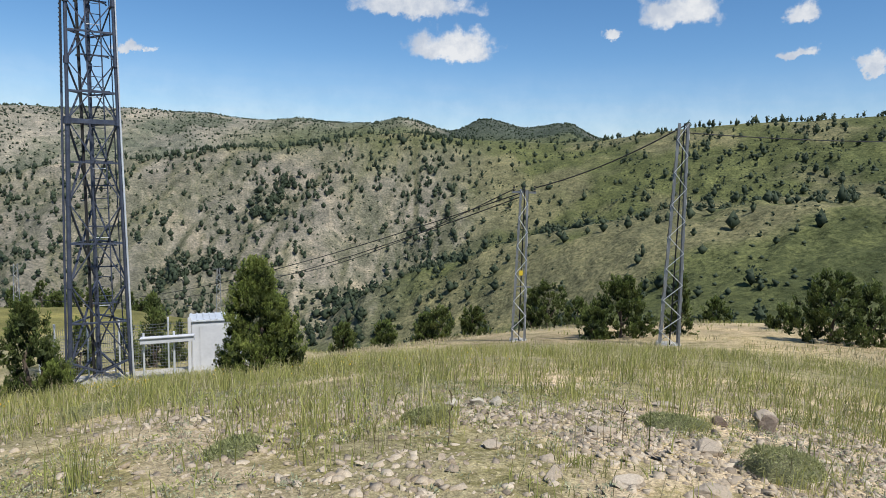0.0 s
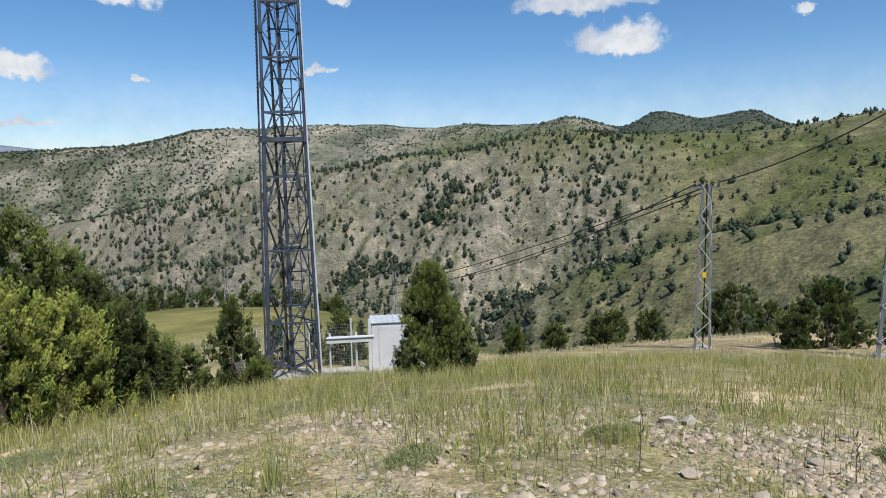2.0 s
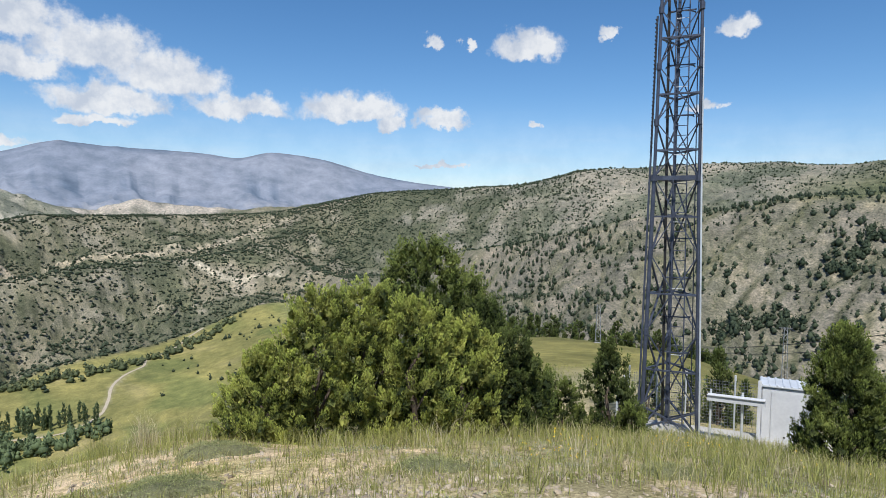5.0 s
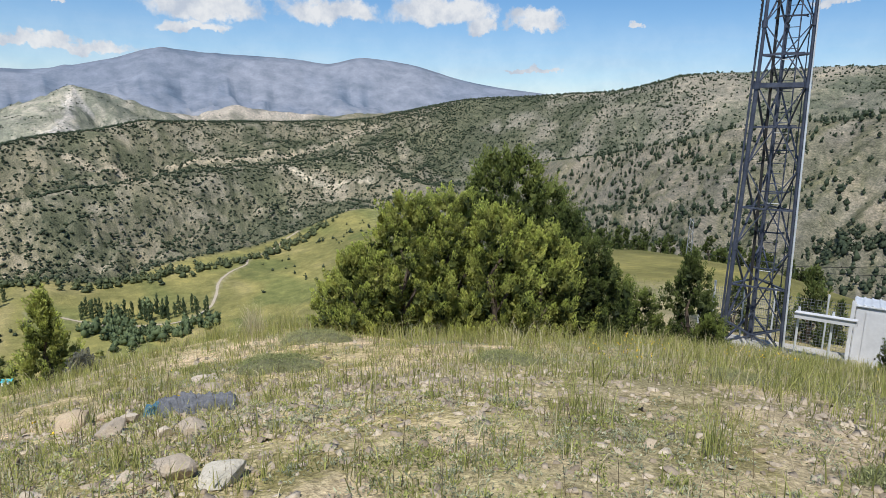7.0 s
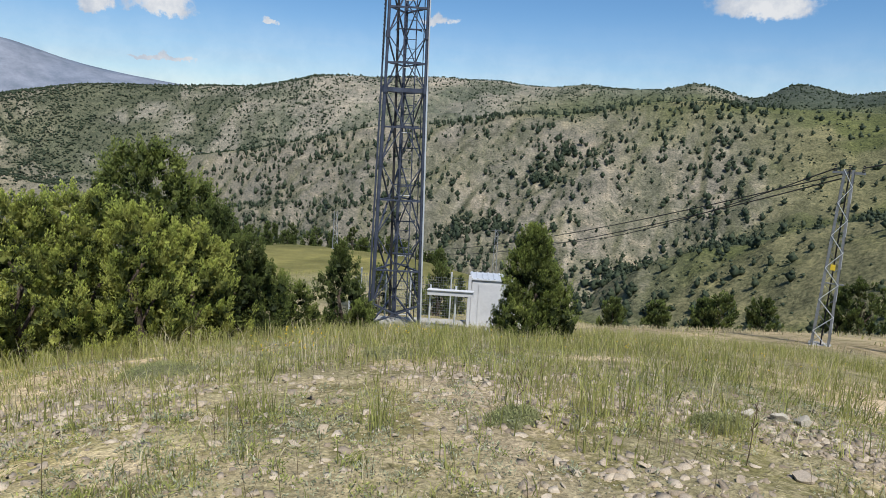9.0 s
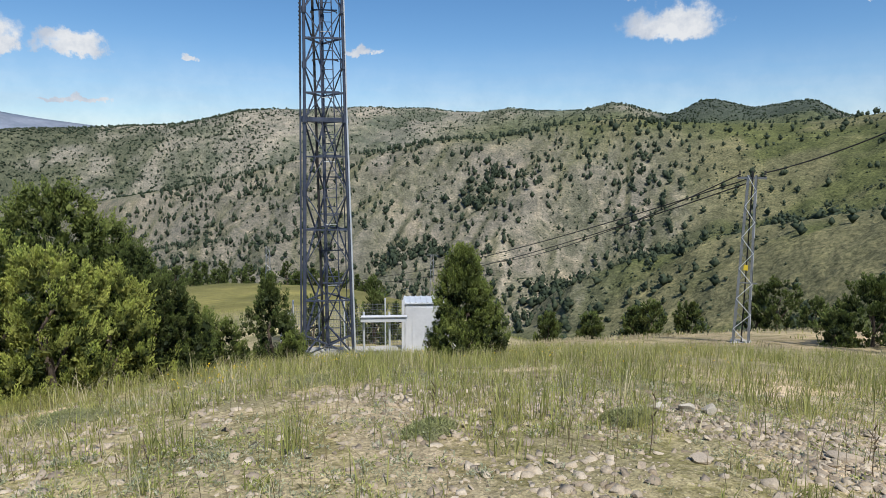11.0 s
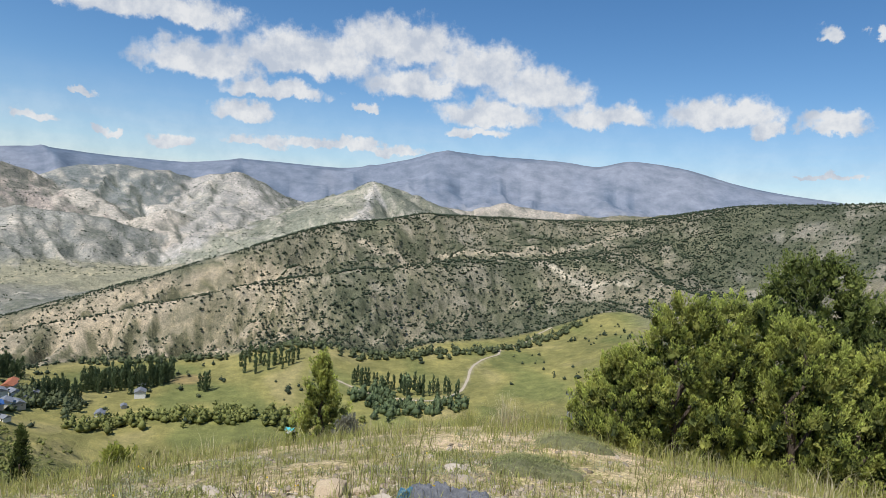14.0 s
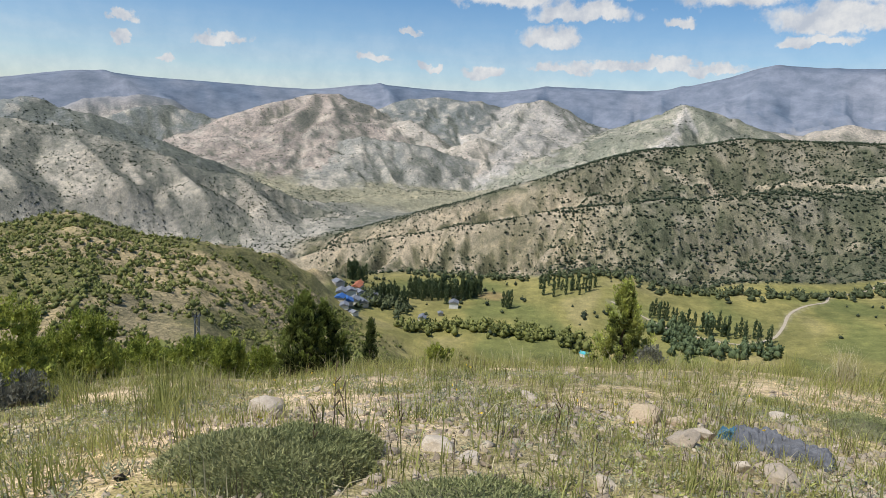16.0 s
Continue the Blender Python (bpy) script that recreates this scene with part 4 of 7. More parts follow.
def bar(bm, a, b, w, d=None, sides=4):
    """A bar from a to b; w and d across, four-sided by default."""
    a, b = Vector(a), Vector(b)
    d = d or w
    axis = b - a
    q = axis.to_track_quat("Z", "Y").to_matrix()
    rings = []
    for end in (a, b):
        ring = []
        for i in range(sides):
            t = 2 * math.pi * (i + 0.5) / sides
            k = math.sqrt(2) if sides == 4 else 1
            ring.append(bm.verts.new(end + q @ Vector((math.cos(t) * w / 2 * k, math.sin(t) * d / 2 * k, 0))))
        rings.append(ring)
    for i in range(sides):
        bm.faces.new((rings[0][i], rings[0][(i + 1) % sides], rings[1][(i + 1) % sides], rings[1][i]))
    bm.faces.new(rings[0][::-1])
    bm.faces.new(rings[1])


def angle_bar(bm, a, b, w, out):
    """A rolled angle section from a to b, its two flanges towards the directions in out."""
    a, b = Vector(a), Vector(b)
    for side in out:
        s = Vector(side).normalized()
        n = (b - a).normalized().cross(s)
        th = n * (w * 0.12)
        vs = [bm.verts.new(p) for p in (a, a + s * w, b + s * w, b, a + th, a + s * w + th, b + s * w + th, b + th)]
        for f in ((0, 1, 2, 3), (7, 6, 5, 4), (0, 4, 5, 1), (1, 5, 6, 2), (2, 6, 7, 3), (3, 7, 4, 0)):
            bm.faces.new([vs[i] for i in f])


def block(bm, centre, size, bevel=0.0, turn=0.0):
    made = bmesh.ops.create_cube(bm, size=1.0, matrix=Matrix.Translation(centre) @ pose(0, 0, 0, 0, 0, turn) @ Matrix.Diagonal((*size, 1)))
    if bevel:
        edges = {e for v in made["verts"] for e in v.link_edges}
        bmesh.ops.bevel(bm, geom=list(edges), offset=bevel, segments=2, affect="EDGES")


def empty(name, m, label, category, group=""):
    ob = new(name)
    ob.matrix_world = m
    return tagged(ob, label, category, group)


# ------------------------------------------------------------------ mast compound, below the knoll
PAD_Z = -4.82
MAST_AZ, MAST_R = 28.65, 20.3
mast_x, mast_y = polar(MAST_AZ, MAST_R)
# the compound's own axes: u to the right as seen from the knoll, v away from it
COMPOUND = Matrix.Translation((mast_x, mast_y, PAD_Z)) @ pose(0, 0, 0, 0, 0, MAST_AZ - 4)


def build_pad():
    bm = bmesh.new()
    block(bm, (1.35, 0.35, -0.46), (6.0, 2.1, 0.8), 0.02)
    ob = link_mesh("concrete_pad", bm, MAT_CONCRETE)
    ob.matrix_world = COMPOUND
    tagged(ob, "pale concrete pad under the lattice mast and cabinet", "concrete pad")
    bm = bmesh.new()
    for x0, y0, x1, y1 in ((-1.6, -0.72, 4.3, -0.72), (-1.6, -0.72, -1.6, 1.4), (4.3, -0.72, 4.3, 1.4)):
        bar(bm, (x0, y0, -0.02), (x1, y1, -0.02), 0.12, 0.12)
    kerb = link_mesh("pad_kerb", bm, MAT_CONCRETE)
    kerb.matrix_world = COMPOUND
    tagged(kerb, "low pale concrete kerb round the mast pad", "kerb")


build_pad()


def leg_at(k, h):
    """Mast leg k (0 left, 1 right, 2 behind) at height h: the mast tapers, more strongly below the flange."""
    w = 1.60 - (1.60 - 1.26) * min(h, 7.7) / 7.7 - max(h - 7.7, 0) * 0.028
    x, y = ((-0.5, 0.0), (0.5, 0.0), (-0.10, 0.86))[k]
    return Vector((x * w, y * w, h))


def build_mast():
    mast = empty("lattice_mast", COMPOUND, "tall grey galvanised steel lattice mast with a ladder", "telecom mast")
    top = 19.3
    joints = [0.75, 3.05, 5.4, 7.7] + [7.7 + 1.65 * i for i in range(1, 8)]
    for k in range(3):
        bm = bmesh.new()
        bar(bm, leg_at(k, 0), leg_at(k, 7.7), 0.12, sides=10)
        bar(bm, leg_at(k, 7.7), leg_at(k, top), 0.095, sides=10)
        leg = part("leg", bm, MAT_STEEL, mast, smooth_faces=False)
        for h in joints:
            bm = bmesh.new()
            bar(bm, leg_at(k, h - 0.10), leg_at(k, h + 0.10), 0.20 if h == 7.7 else 0.15, sides=10)
            part("flange", bm, MAT_STEEL, leg)
        bm = bmesh.new()
        bar(bm, leg_at(k, 0.0), leg_at(k, 0.05), 0.34, sides=4)
        part("base_plate", bm, MAT_STEEL, leg)
    for a, b in ((0, 1), (1, 2), (2, 0)):
        for i, (h0, h1) in enumerate(zip(joints, joints[1:])):
            bm = bmesh.new()
            w = 0.055 if h0 < 7.7 else 0.045
            out = Vector((0, 0, 1))
            for p, q in ((a, b), (b, a)):
                s, e = leg_at(p, h0), leg_at(q, h1)
                n = (e - s).cross(Vector((0, 0, 1))).normalized()
                angle_bar(bm, s, e, w, (n, Vector((0, 0, 1))))
            part("cross_brace", bm, MAT_STEEL, mast)
            bm = bmesh.new()
            hm = (h0 + h1) / 2
            bar(bm, leg_at(a, hm), leg_at(b, hm), 0.05)
            part("girt", bm, MAT_STEEL, mast)
            if i == 2:
                bm = bmesh.new()
                bar(bm, leg_at(a, h1), leg_at(b, h1), 0.09, 0.13)
                part("girt", bm, MAT_STEEL, mast)
        bm = bmesh.new()
        bar(bm, leg_at(a, 0.06), leg_at(b, 0.75), 0.05)
        bar(bm, leg_at(b, 0.06), leg_at(a, 0.75), 0.05)
        part("cross_brace", bm, MAT_STEEL, mast)
    # ladder with its rest hoops
    bm = bmesh.new()

    def rung_at(x, h):
        return Vector((x - 0.012 * h, 0.42, h))
    for x in (-0.02, 0.36):
        bar(bm, rung_at(x, 0.1), rung_at(x, top - 1), 0.035)
    ladder = part("ladder", bm, MAT_STEEL, mast)
    for i in range(int((top - 1.4) / 0.29)):
        bm = bmesh.new()
        h = 0.3 + i * 0.29
        bar(bm, rung_at(-0.02, h), rung_at(0.36, h), 0.022, sides=6)
        part("rung", bm, MAT_STEEL_LIGHT if i % 7 == 0 else MAT_STEEL, ladder)
    for i, h in enumerate((2.4, 3.5, 4.7, 5.9, 6.6, 8.6, 9.6, 10.25, 11.1, 11.9, 12.7, 13.5, 15.0)):
        bm = bmesh.new()
        s = rung_at(-0.18, h)
        pts = [s + Vector((0.28 + 0.42 * math.sin(t), 0.34 - 0.34 * math.cos(t), 0)) for t in np.linspace(-1.7, 1.7, 8)]
        for p, q in zip(pts, pts[1:]):
            bar(bm, p, q, 0.03)
        bar(bm, s, s + Vector((0.72, 0, 0)), 0.035)
        part("rest_hoop", bm, MAT_STEEL, mast)
    # cables and conduits
    for x, y, w, m, h1 in ((-0.24, 0.5, 0.05, MAT_RUBBER, top - 1), (-0.20, 0.5, 0.035, MAT_RUBBER, top - 1), (0.60, 0.45, 0.03, MAT_STEEL, top - 2)):
        bm = bmesh.new()
        bar(bm, (x, y, 0.2), (x - 0.012 * h1, y * 0.8, h1), w, sides=8)
        part("cable", bm, m, mast)
    bm = bmesh.new()
    bar(bm, leg_at(1, 0.0) + Vector((0.06, -0.09, 0)), leg_at(1, 7.7) + Vector((0.06, -0.09, 0)), 0.055, sides=10)
    bar(bm, leg_at(1, 7.7) + Vector((0.06, -0.09, 0)), leg_at(1, 12.0) + Vector((0.06, -0.08, 0)), 0.04, sides=10)
    part("conduit", bm, MAT_STEEL_LIGHT, mast, "bright galvanised conduit pipe")
    bm = bmesh.new()
    bar(bm, leg_at(0, 0.0) + Vector((-0.11, 0.05, 0)), leg_at(0, 12.5) + Vector((-0.11, 0.05, 0)), 0.06, sides=10)
    part("conduit", bm, MAT_STEEL, mast)
    bm = bmesh.new()
    for h in np.arange(8.6, 12.4, 0.12):
        bar(bm, leg_at(0, h) + Vector((-0.10, -0.05, 0)), leg_at(0, h + 0.07) + Vector((-0.14, -0.05, 0)), 0.05)
    part("cable_clamp", bm, MAT_RUBBER, mast)
    # drum antenna high on the left leg
    base = leg_at(0, 13.55)
    bm = bmesh.new()
    bmesh.ops.create_cone(bm, cap_ends=True, segments=28, radius1=0.30, radius2=0.30, depth=0.24,
                          matrix=Matrix.Translation(base + Vector((-0.42, -0.1, 0))) @ pose(0, 0, 0, 90, 0, -70))
    bmesh.ops.bevel(bm, geom=[e for e in bm.edges if e.calc_face_angle(0) > 1], offset=0.03, segments=2, affect="EDGES")
    dish = part("drum_antenna", bm, MAT_CREAM, mast, "cream round drum antenna")
    bm = bmesh.new()
    bar(bm, base, base + Vector((-0.32, -0.05, 0)), 0.07, sides=8)
    part("bracket", bm, MAT_STEEL, dish)
    return mast


mast = build_mast()


def build_fence():
    fence = empty("wire_fence", COMPOUND, "wire mesh fence on pale posts round the mast", "fence")
    posts = [(-1.55, 3.25), (-0.6, 3.3), (0.35, 3.3), (1.9, 3.3), (3.4, 3.3), (-1.55, 1.7), (-1.55, 0.1)]
    for x, y in posts:
        bm = bmesh.new()
        bar(bm, (x, y, -1.2), (x, y, 1.20), 0.06, sides=8)
        post = part("post", bm, MAT_STEEL_LIGHT, fence)
        bm = bmesh.new()
        bar(bm, (x, y, 1.06), (x, y, 1.24), 0.075, sides=8)
        part("cap", bm, MAT_WHITE, post)
    for a, b in (((-1.55, 3.25), (-0.6, 3.3)), ((-0.6, 3.3), (0.35, 3.3)), ((0.35, 3.3), (1.9, 3.3)), ((1.9, 3.3), (3.4, 3.3)), ((-1.55, 0.1), (-1.55, 1.7)), ((-1.55, 1.7), (-1.55, 3.25))):
        bm = bmesh.new()
        for h in np.arange(-0.5, 1.05, 0.1):
            bar(bm, (*a, h), (*b, h), 0.008)
        n = 16
        for i in range(1, n):
            x, y = a[0] + (b[0] - a[0]) * i / n, a[1] + (b[1] - a[1]) * i / n
            bar(bm, (x, y, -0.6), (x, y, 1.05), 0.007)
        part("mesh_panel", bm, MAT_LATTICE, fence)


build_fence()


def build_cabinet():
    cx, cy = polar(20.0, 21.2)
    m = Matrix.Translation((cx, cy, PAD_Z - 0.44)) @ pose(0, 0, 0, 0, 0, 22)
    cab = empty("equipment_cabinet", m, "white sheet-metal equipment cabinet beside the mast", "cabinet")
    bm = bmesh.new()
    block(bm, (0.18, 0.4, 1.0), (1.55, 1.0, 1.96), 0.02)
    body = part("body", bm, MAT_WHITE, cab)
    bm = bmesh.new()
    block(bm, (0.18, 0.4, 2.02), (1.66, 1.1, 0.06), 0.015)
    roof = part("roof", bm, MAT_STEEL_LIGHT, cab, "ribbed metal roof sheet")
    for i in range(9):
        bm = bmesh.new()
        block(bm, (-0.6 + i * 0.195, 0.4, 2.06), (0.06, 1.08, 0.04), 0.01)
        part("rib", bm, MAT_STEEL_LIGHT, roof)
    bm = bmesh.new()
    block(bm, (-0.66, -0.12, 1.05), (0.10, 0.10, 2.2), 0.01)
    part("corner_post", bm, MAT_WHITE, cab)
    bm = bmesh.new()
    block(bm, (0.2, -0.115, 1.0), (1.1, 0.02, 1.75), 0.008)
    door = part("door", bm, MAT_WHITE, body)
    for x, z in ((0.55, 0.75), (0.32, 0.9), (0.02, 0.55)):
        bm = bmesh.new()
        block(bm, (x, -0.135, z), (0.05, 0.03, 0.05), 0.008)
        part("latch", bm, MAT_RUBBER, body)
    bm = bmesh.new()
    bmesh.ops.create_uvsphere(bm, u_segments=14, v_segments=10, radius=0.10, matrix=Matrix.Translation((-0.76, -0.15, 1.45)))
    part("cable_gland", bm, MAT_RUBBER, cab, "black cable entry")


build_cabinet()


def build_tray():
    tray = empty("cable_tray", COMPOUND, "white covered cable tray on posts between mast and cabinet", "cable tray")
    a, b = Vector((1.05, -0.1, 1.28)), Vector((2.55, -0.35, 1.33))
    bm = bmesh.new()
    bar(bm, a, b, 0.16, 0.16)
    bar(bm, a + Vector((0, 0, 0.09)), b + Vector((0, 0, 0.09)), 0.24, 0.02)
    part("trough", bm, MAT_WHITE, tray)
    for f, top in ((0.06, 1.5), (0.62, 1.52)):
        p = a + (b - a) * f
        bm = bmesh.new()
        bar(bm, (p.x, p.y + 0.12, 0), (p.x, p.y + 0.12, top), 0.07, sides=8)
        part("post", bm, MAT_STEEL_LIGHT, tray)


build_tray()


# ------------------------------------------------------------------ power line
def build_pole(az, r, tall, base, top, turn, arm, label, plate=False, sink=0.0):
    x, y = polar(az, r)
    z = height(x, y) - sink
    pole = empty("lattice_pole", Matrix.Translation((x, y, z)) @ pose(0, 0, 0, 0, 0, turn), label, "power pole", "power line poles")

    def corner(i, h):
        w = base + (top - base) * h / tall
        sx, sy = ((-1, -1), (1, -1), (1, 1), (-1, 1))[i % 4]
        return Vector((sx * w / 2, sy * w / 2, h))
    for i in range(4):
        bm = bmesh.new()
        inward = [corner(i + 1, 0) - corner(i, 0), corner(i + 3, 0) - corner(i, 0)]
        angle_bar(bm, corner(i, -0.3), corner(i, tall), 0.085, inward)
        part("corner_angle", bm, MAT_LATTICE, pole)
    n = max(8, int(tall / 0.62))
    for i in range(4):
        for s in range(n):
            bm = bmesh.new()
            h0, h1 = tall * s / n, tall * (s + 1) / n
            a, b = (i, i + 1) if s % 2 else (i + 1, i)
            bar(bm, corner(a, h0), corner(b, h1), 0.045, 0.02)
            part("lacing_bar", bm, MAT_STEEL_LIGHT if i == 0 else MAT_LATTICE, pole)
    bm = bmesh.new()
    w = base * 1.25
    block(bm, (0, 0, -0.12), (w, w, 0.34), 0.03)
    part("footing", bm, MAT_CONCRETE, pole)
    if arm:
        bm = bmesh.new()
        bar(bm, (-arm / 2, 0, tall - 0.12), (arm / 2, 0, tall - 0.12), 0.09)
        part("crossarm", bm, MAT_LATTICE, pole)
        for x_ in (-arm / 2 + 0.08, 0, arm / 2 - 0.08):
            bm = bmesh.new()
            for j in range(4):
                bar(bm, (x_, 0, tall - 0.08 + j * 0.07), (x_, 0, tall - 0.03 + j * 0.07), 0.12 - j * 0.012, sides=10)
            part("insulator", bm, MAT_RUBBER, pole)
    if plate:
        bm = bmesh.new()
        block(bm, (0, -base * 0.36, tall * 0.46), (0.17, 0.02, 0.23), 0.008)
        part("warning_plate", bm, MAT_YELLOW, pole, "yellow warning plate")
        bm = bmesh.new()
        block(bm, (0.1, -base * 0.36, tall * 0.37), (0.75, 0.06, 0.05), 0.01)
        part("climb_guard", bm, MAT_LATTICE, pole)
    bm = bmesh.new()
    bar(bm, (0.02, -0.1, 0), (0.02, -0.1, tall), 0.06, sides=8)
    part("down_cable", bm, MAT_RUBBER, pole)
    return pole, Vector((x, y, z + tall))


_, top_a = build_pole(-21.2, 27.0, 9.05, 0.80, 0.40, -16, 0.0, "tall tapering steel lattice power pole on a concrete footing")
_, top_b = build_pole(-7.9, 29.0, 7.1, 0.66, 0.35, -8, 1.1, "steel lattice power pole with crossarm and yellow plate", True)
_, top_c = build_pole(19.3, 92.0, 8.4, 0.80, 0.42, 20, 1.6, "distant steel lattice power pole beyond the cabinet")
_, top_d = build_pole(34.0, 100.0, 6.0, 0.85, 0.5, 30, 0.0, "distant steel lattice power pole on the meadow shelf")
_, top_e = build_pole(66.8, 60.0, 5.2, 0.6, 0.36, 60, 1.0, "small steel lattice power pole below the knoll")
_, top_f = build_pole(127.0, 52.0, 4.6, 0.45, 0.36, 120, 0.7, "small power pole standing among shrubs")


def wire(a, b, sag, thick, label):
    cu = bpy.data.curves.new("power_line", "CURVE")
    cu.dimensions, cu.bevel_depth, cu.bevel_resolution = "3D", thick, 1
    sp = cu.splines.new("POLY")
    n = 24
    sp.points.add(n)
    for i in range(n + 1):
        f = i / n
        p = a.lerp(b, f)
        p.z -= sag * 4 * f * (1 - f)
        sp.points[i].co = (*p, 1)
    cu.materials.append(MAT_RUBBER)
    tmp = bpy.data.objects.new("tmp", cu)
    me = bpy.data.meshes.new_from_object(tmp)
    me.name = "power_line"
    bpy.data.objects.remove(tmp)
    ob = new("power_line", me)
    return tagged(ob, label, "power line", "overhead lines")


wire(top_a + Vector((0, 0, -0.1)), top_b + Vector((0.5, 0, 0.1)), 0.25, 0.028, "thick dark overhead cable slung between two poles")
wire(top_a + Vector((0, 0, -0.35)), top_a + Vector((28, 9, 1.2)), 0.5, 0.022, "dark overhead cable leaving the tall pole uphill")
wire(top_b + Vector((-0.5, 0, 0.0)), top_c, 2.4, 0.024, "dark overhead wire running down to a distant pole")
wire(top_b + Vector((0, 0, -0.1)), top_d + Vector((0, 0, -4.4)), 2.4, 0.026, "dark overhead wire running past the mast")
wire(top_b + Vector((-0.2, 0, -0.35)), top_c + Vector((-22, 6, -5.6)), 2.4, 0.026, "dark overhead wire sagging over the slope")

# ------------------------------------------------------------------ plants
# juniper colours run from painted shade inside the tufts to lit tips
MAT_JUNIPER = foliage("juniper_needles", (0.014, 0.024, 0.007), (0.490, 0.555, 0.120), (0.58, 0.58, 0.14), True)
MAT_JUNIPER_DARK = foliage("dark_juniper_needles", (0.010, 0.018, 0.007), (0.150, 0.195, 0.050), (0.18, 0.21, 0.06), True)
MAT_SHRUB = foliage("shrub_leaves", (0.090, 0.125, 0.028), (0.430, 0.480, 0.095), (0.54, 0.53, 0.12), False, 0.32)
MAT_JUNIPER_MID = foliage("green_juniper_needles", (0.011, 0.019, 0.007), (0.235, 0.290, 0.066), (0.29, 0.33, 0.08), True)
MAT_SLOPE = foliage("slope_shrub_leaves", (0.080, 0.100, 0.030), (0.240, 0.262, 0.078), (0.33, 0.31, 0.105))
MAT_POPLAR = foliage("poplar_leaves", (0.050, 0.078, 0.040), (0.145, 0.190, 0.088), (0.18, 0.22, 0.095))
MAT_GREYBUSH = foliage("grey_dry_shrub", (0.13, 0.13, 0.10), (0.24, 0.24, 0.19), (0.20, 0.22, 0.15))
# blue-green cast: partly the junipers' own, partly haze put into the colour
MAT_FARTREE = foliage("far_juniper_crowns", (0.022, 0.036, 0.022), (0.060, 0.080, 0.045), (0.078, 0.096, 0.052))
MAT_SCRUB = foliage("far_scrub_crowns", (0.060, 0.080, 0.040), (0.135, 0.160, 0.075), (0.17, 0.18, 0.085))
MAT_GRASS = foliage("meadow_grass", (0.150, 0.165, 0.045), (0.440, 0.445, 0.140), (0.53, 0.49, 0.19), False, 0.40)
MAT_DRYGRASS = foliage("dry_grass", (0.34, 0.30, 0.17), (0.58, 0.51, 0.33), (0.46, 0.40, 0.23))
MAT_HERB = foliage("low_herbs", (0.140, 0.158, 0.095), (0.430, 0.445, 0.285), (0.46, 0.44, 0.27))
MAT_FLOWER = plain("yellow_petals", (0.62, 0.42, 0.02), (0.80, 0.58, 0.04), 9.0, 0.6, 0.0, 0.05)
rng = np.random.default_rng(7)


def mesh_from(name, verts, faces, material, smooth_faces=False):
    """A mesh from arrays: faces all with the same number of corners."""
    me = bpy.data.meshes.new(name)
    k = faces.shape[1]
    me.vertices.add(len(verts))
    me.vertices.foreach_set("co", np.ascontiguousarray(verts, dtype=np.float32).ravel())
    me.loops.add(faces.size)
    me.loops.foreach_set("vertex_index", faces.astype(np.int32).ravel())
    me.polygons.add(len(faces))
    me.polygons.foreach_set("loop_start", np.arange(0, faces.size, k, dtype=np.int32))
    me.polygons.foreach_set("loop_total", np.full(len(faces), k, dtype=np.int32))
    if smooth_faces:
        me.polygons.foreach_set("use_smooth", np.ones(len(faces), bool))
    me.update(calc_edges=True)
    me.materials.append(material)
    return me


def unit(v):
    return v / np.maximum(np.linalg.norm(v, axis=1, keepdims=True), 1e-9)


def diamonds(at, way, length, width):
    """Narrow leaf blades: at their feet, pointing along way."""
    n = len(at)
    side = unit(np.cross(way, rng.normal(size=(n, 3)))) * (width / 2)[:, None]
    tip = at + way * length[:, None]
    mid = at + way * (length * 0.5)[:, None]
    v = np.stack([at, mid - side, tip, mid + side], 1).reshape(-1, 3)
    f = np.arange(n * 4).reshape(n, 4)
    return v, f


def lobes_of(width, depth, tall, n, lean=0.0, shape="cone", low=0.06, size=None):
    """Centres and radii of the tufts that make up a crown standing on z = 0."""
    out = []
    for i in range(n):
        h = low + (0.97 - low) * ((i + rng.random()) / n) ** (1.25 if shape == "cone" else 1.12 if shape == "plump" else 1.0)
        if shape == "cone":
            reach = (1 - h) ** 0.75 * (0.6 + 0.4 * min(1, h / 0.18))
        elif shape == "plump":
            reach = (1 - h) ** 0.60 * (0.80 + 0.20 * min(1, h / 0.20))
        elif shape == "spindle":
            reach = math.sin(math.pi * min(1, 0.12 + 0.86 * h)) ** 0.6
        else:
            reach = math.sqrt(max(0.02, 1 - h * h)) * (0.8 + 0.2 * min(1, h / 0.2))
        t = rng.random() * 2 * math.pi
        k = reach * (0.25 + 0.86 * rng.random() ** 0.45) * (0.84 + 0.20 * math.sin(3 * t + 7 * h + width * 9))
        s = (size or tall * 0.13) * (0.7 + 0.7 * rng.random()) * (1.1 - 0.35 * h)
        out.append((math.cos(t) * k * width / 2 + lean * h, math.sin(t) * k * depth / 2, h * tall - s * 0.5, s))
    return np.array(out)


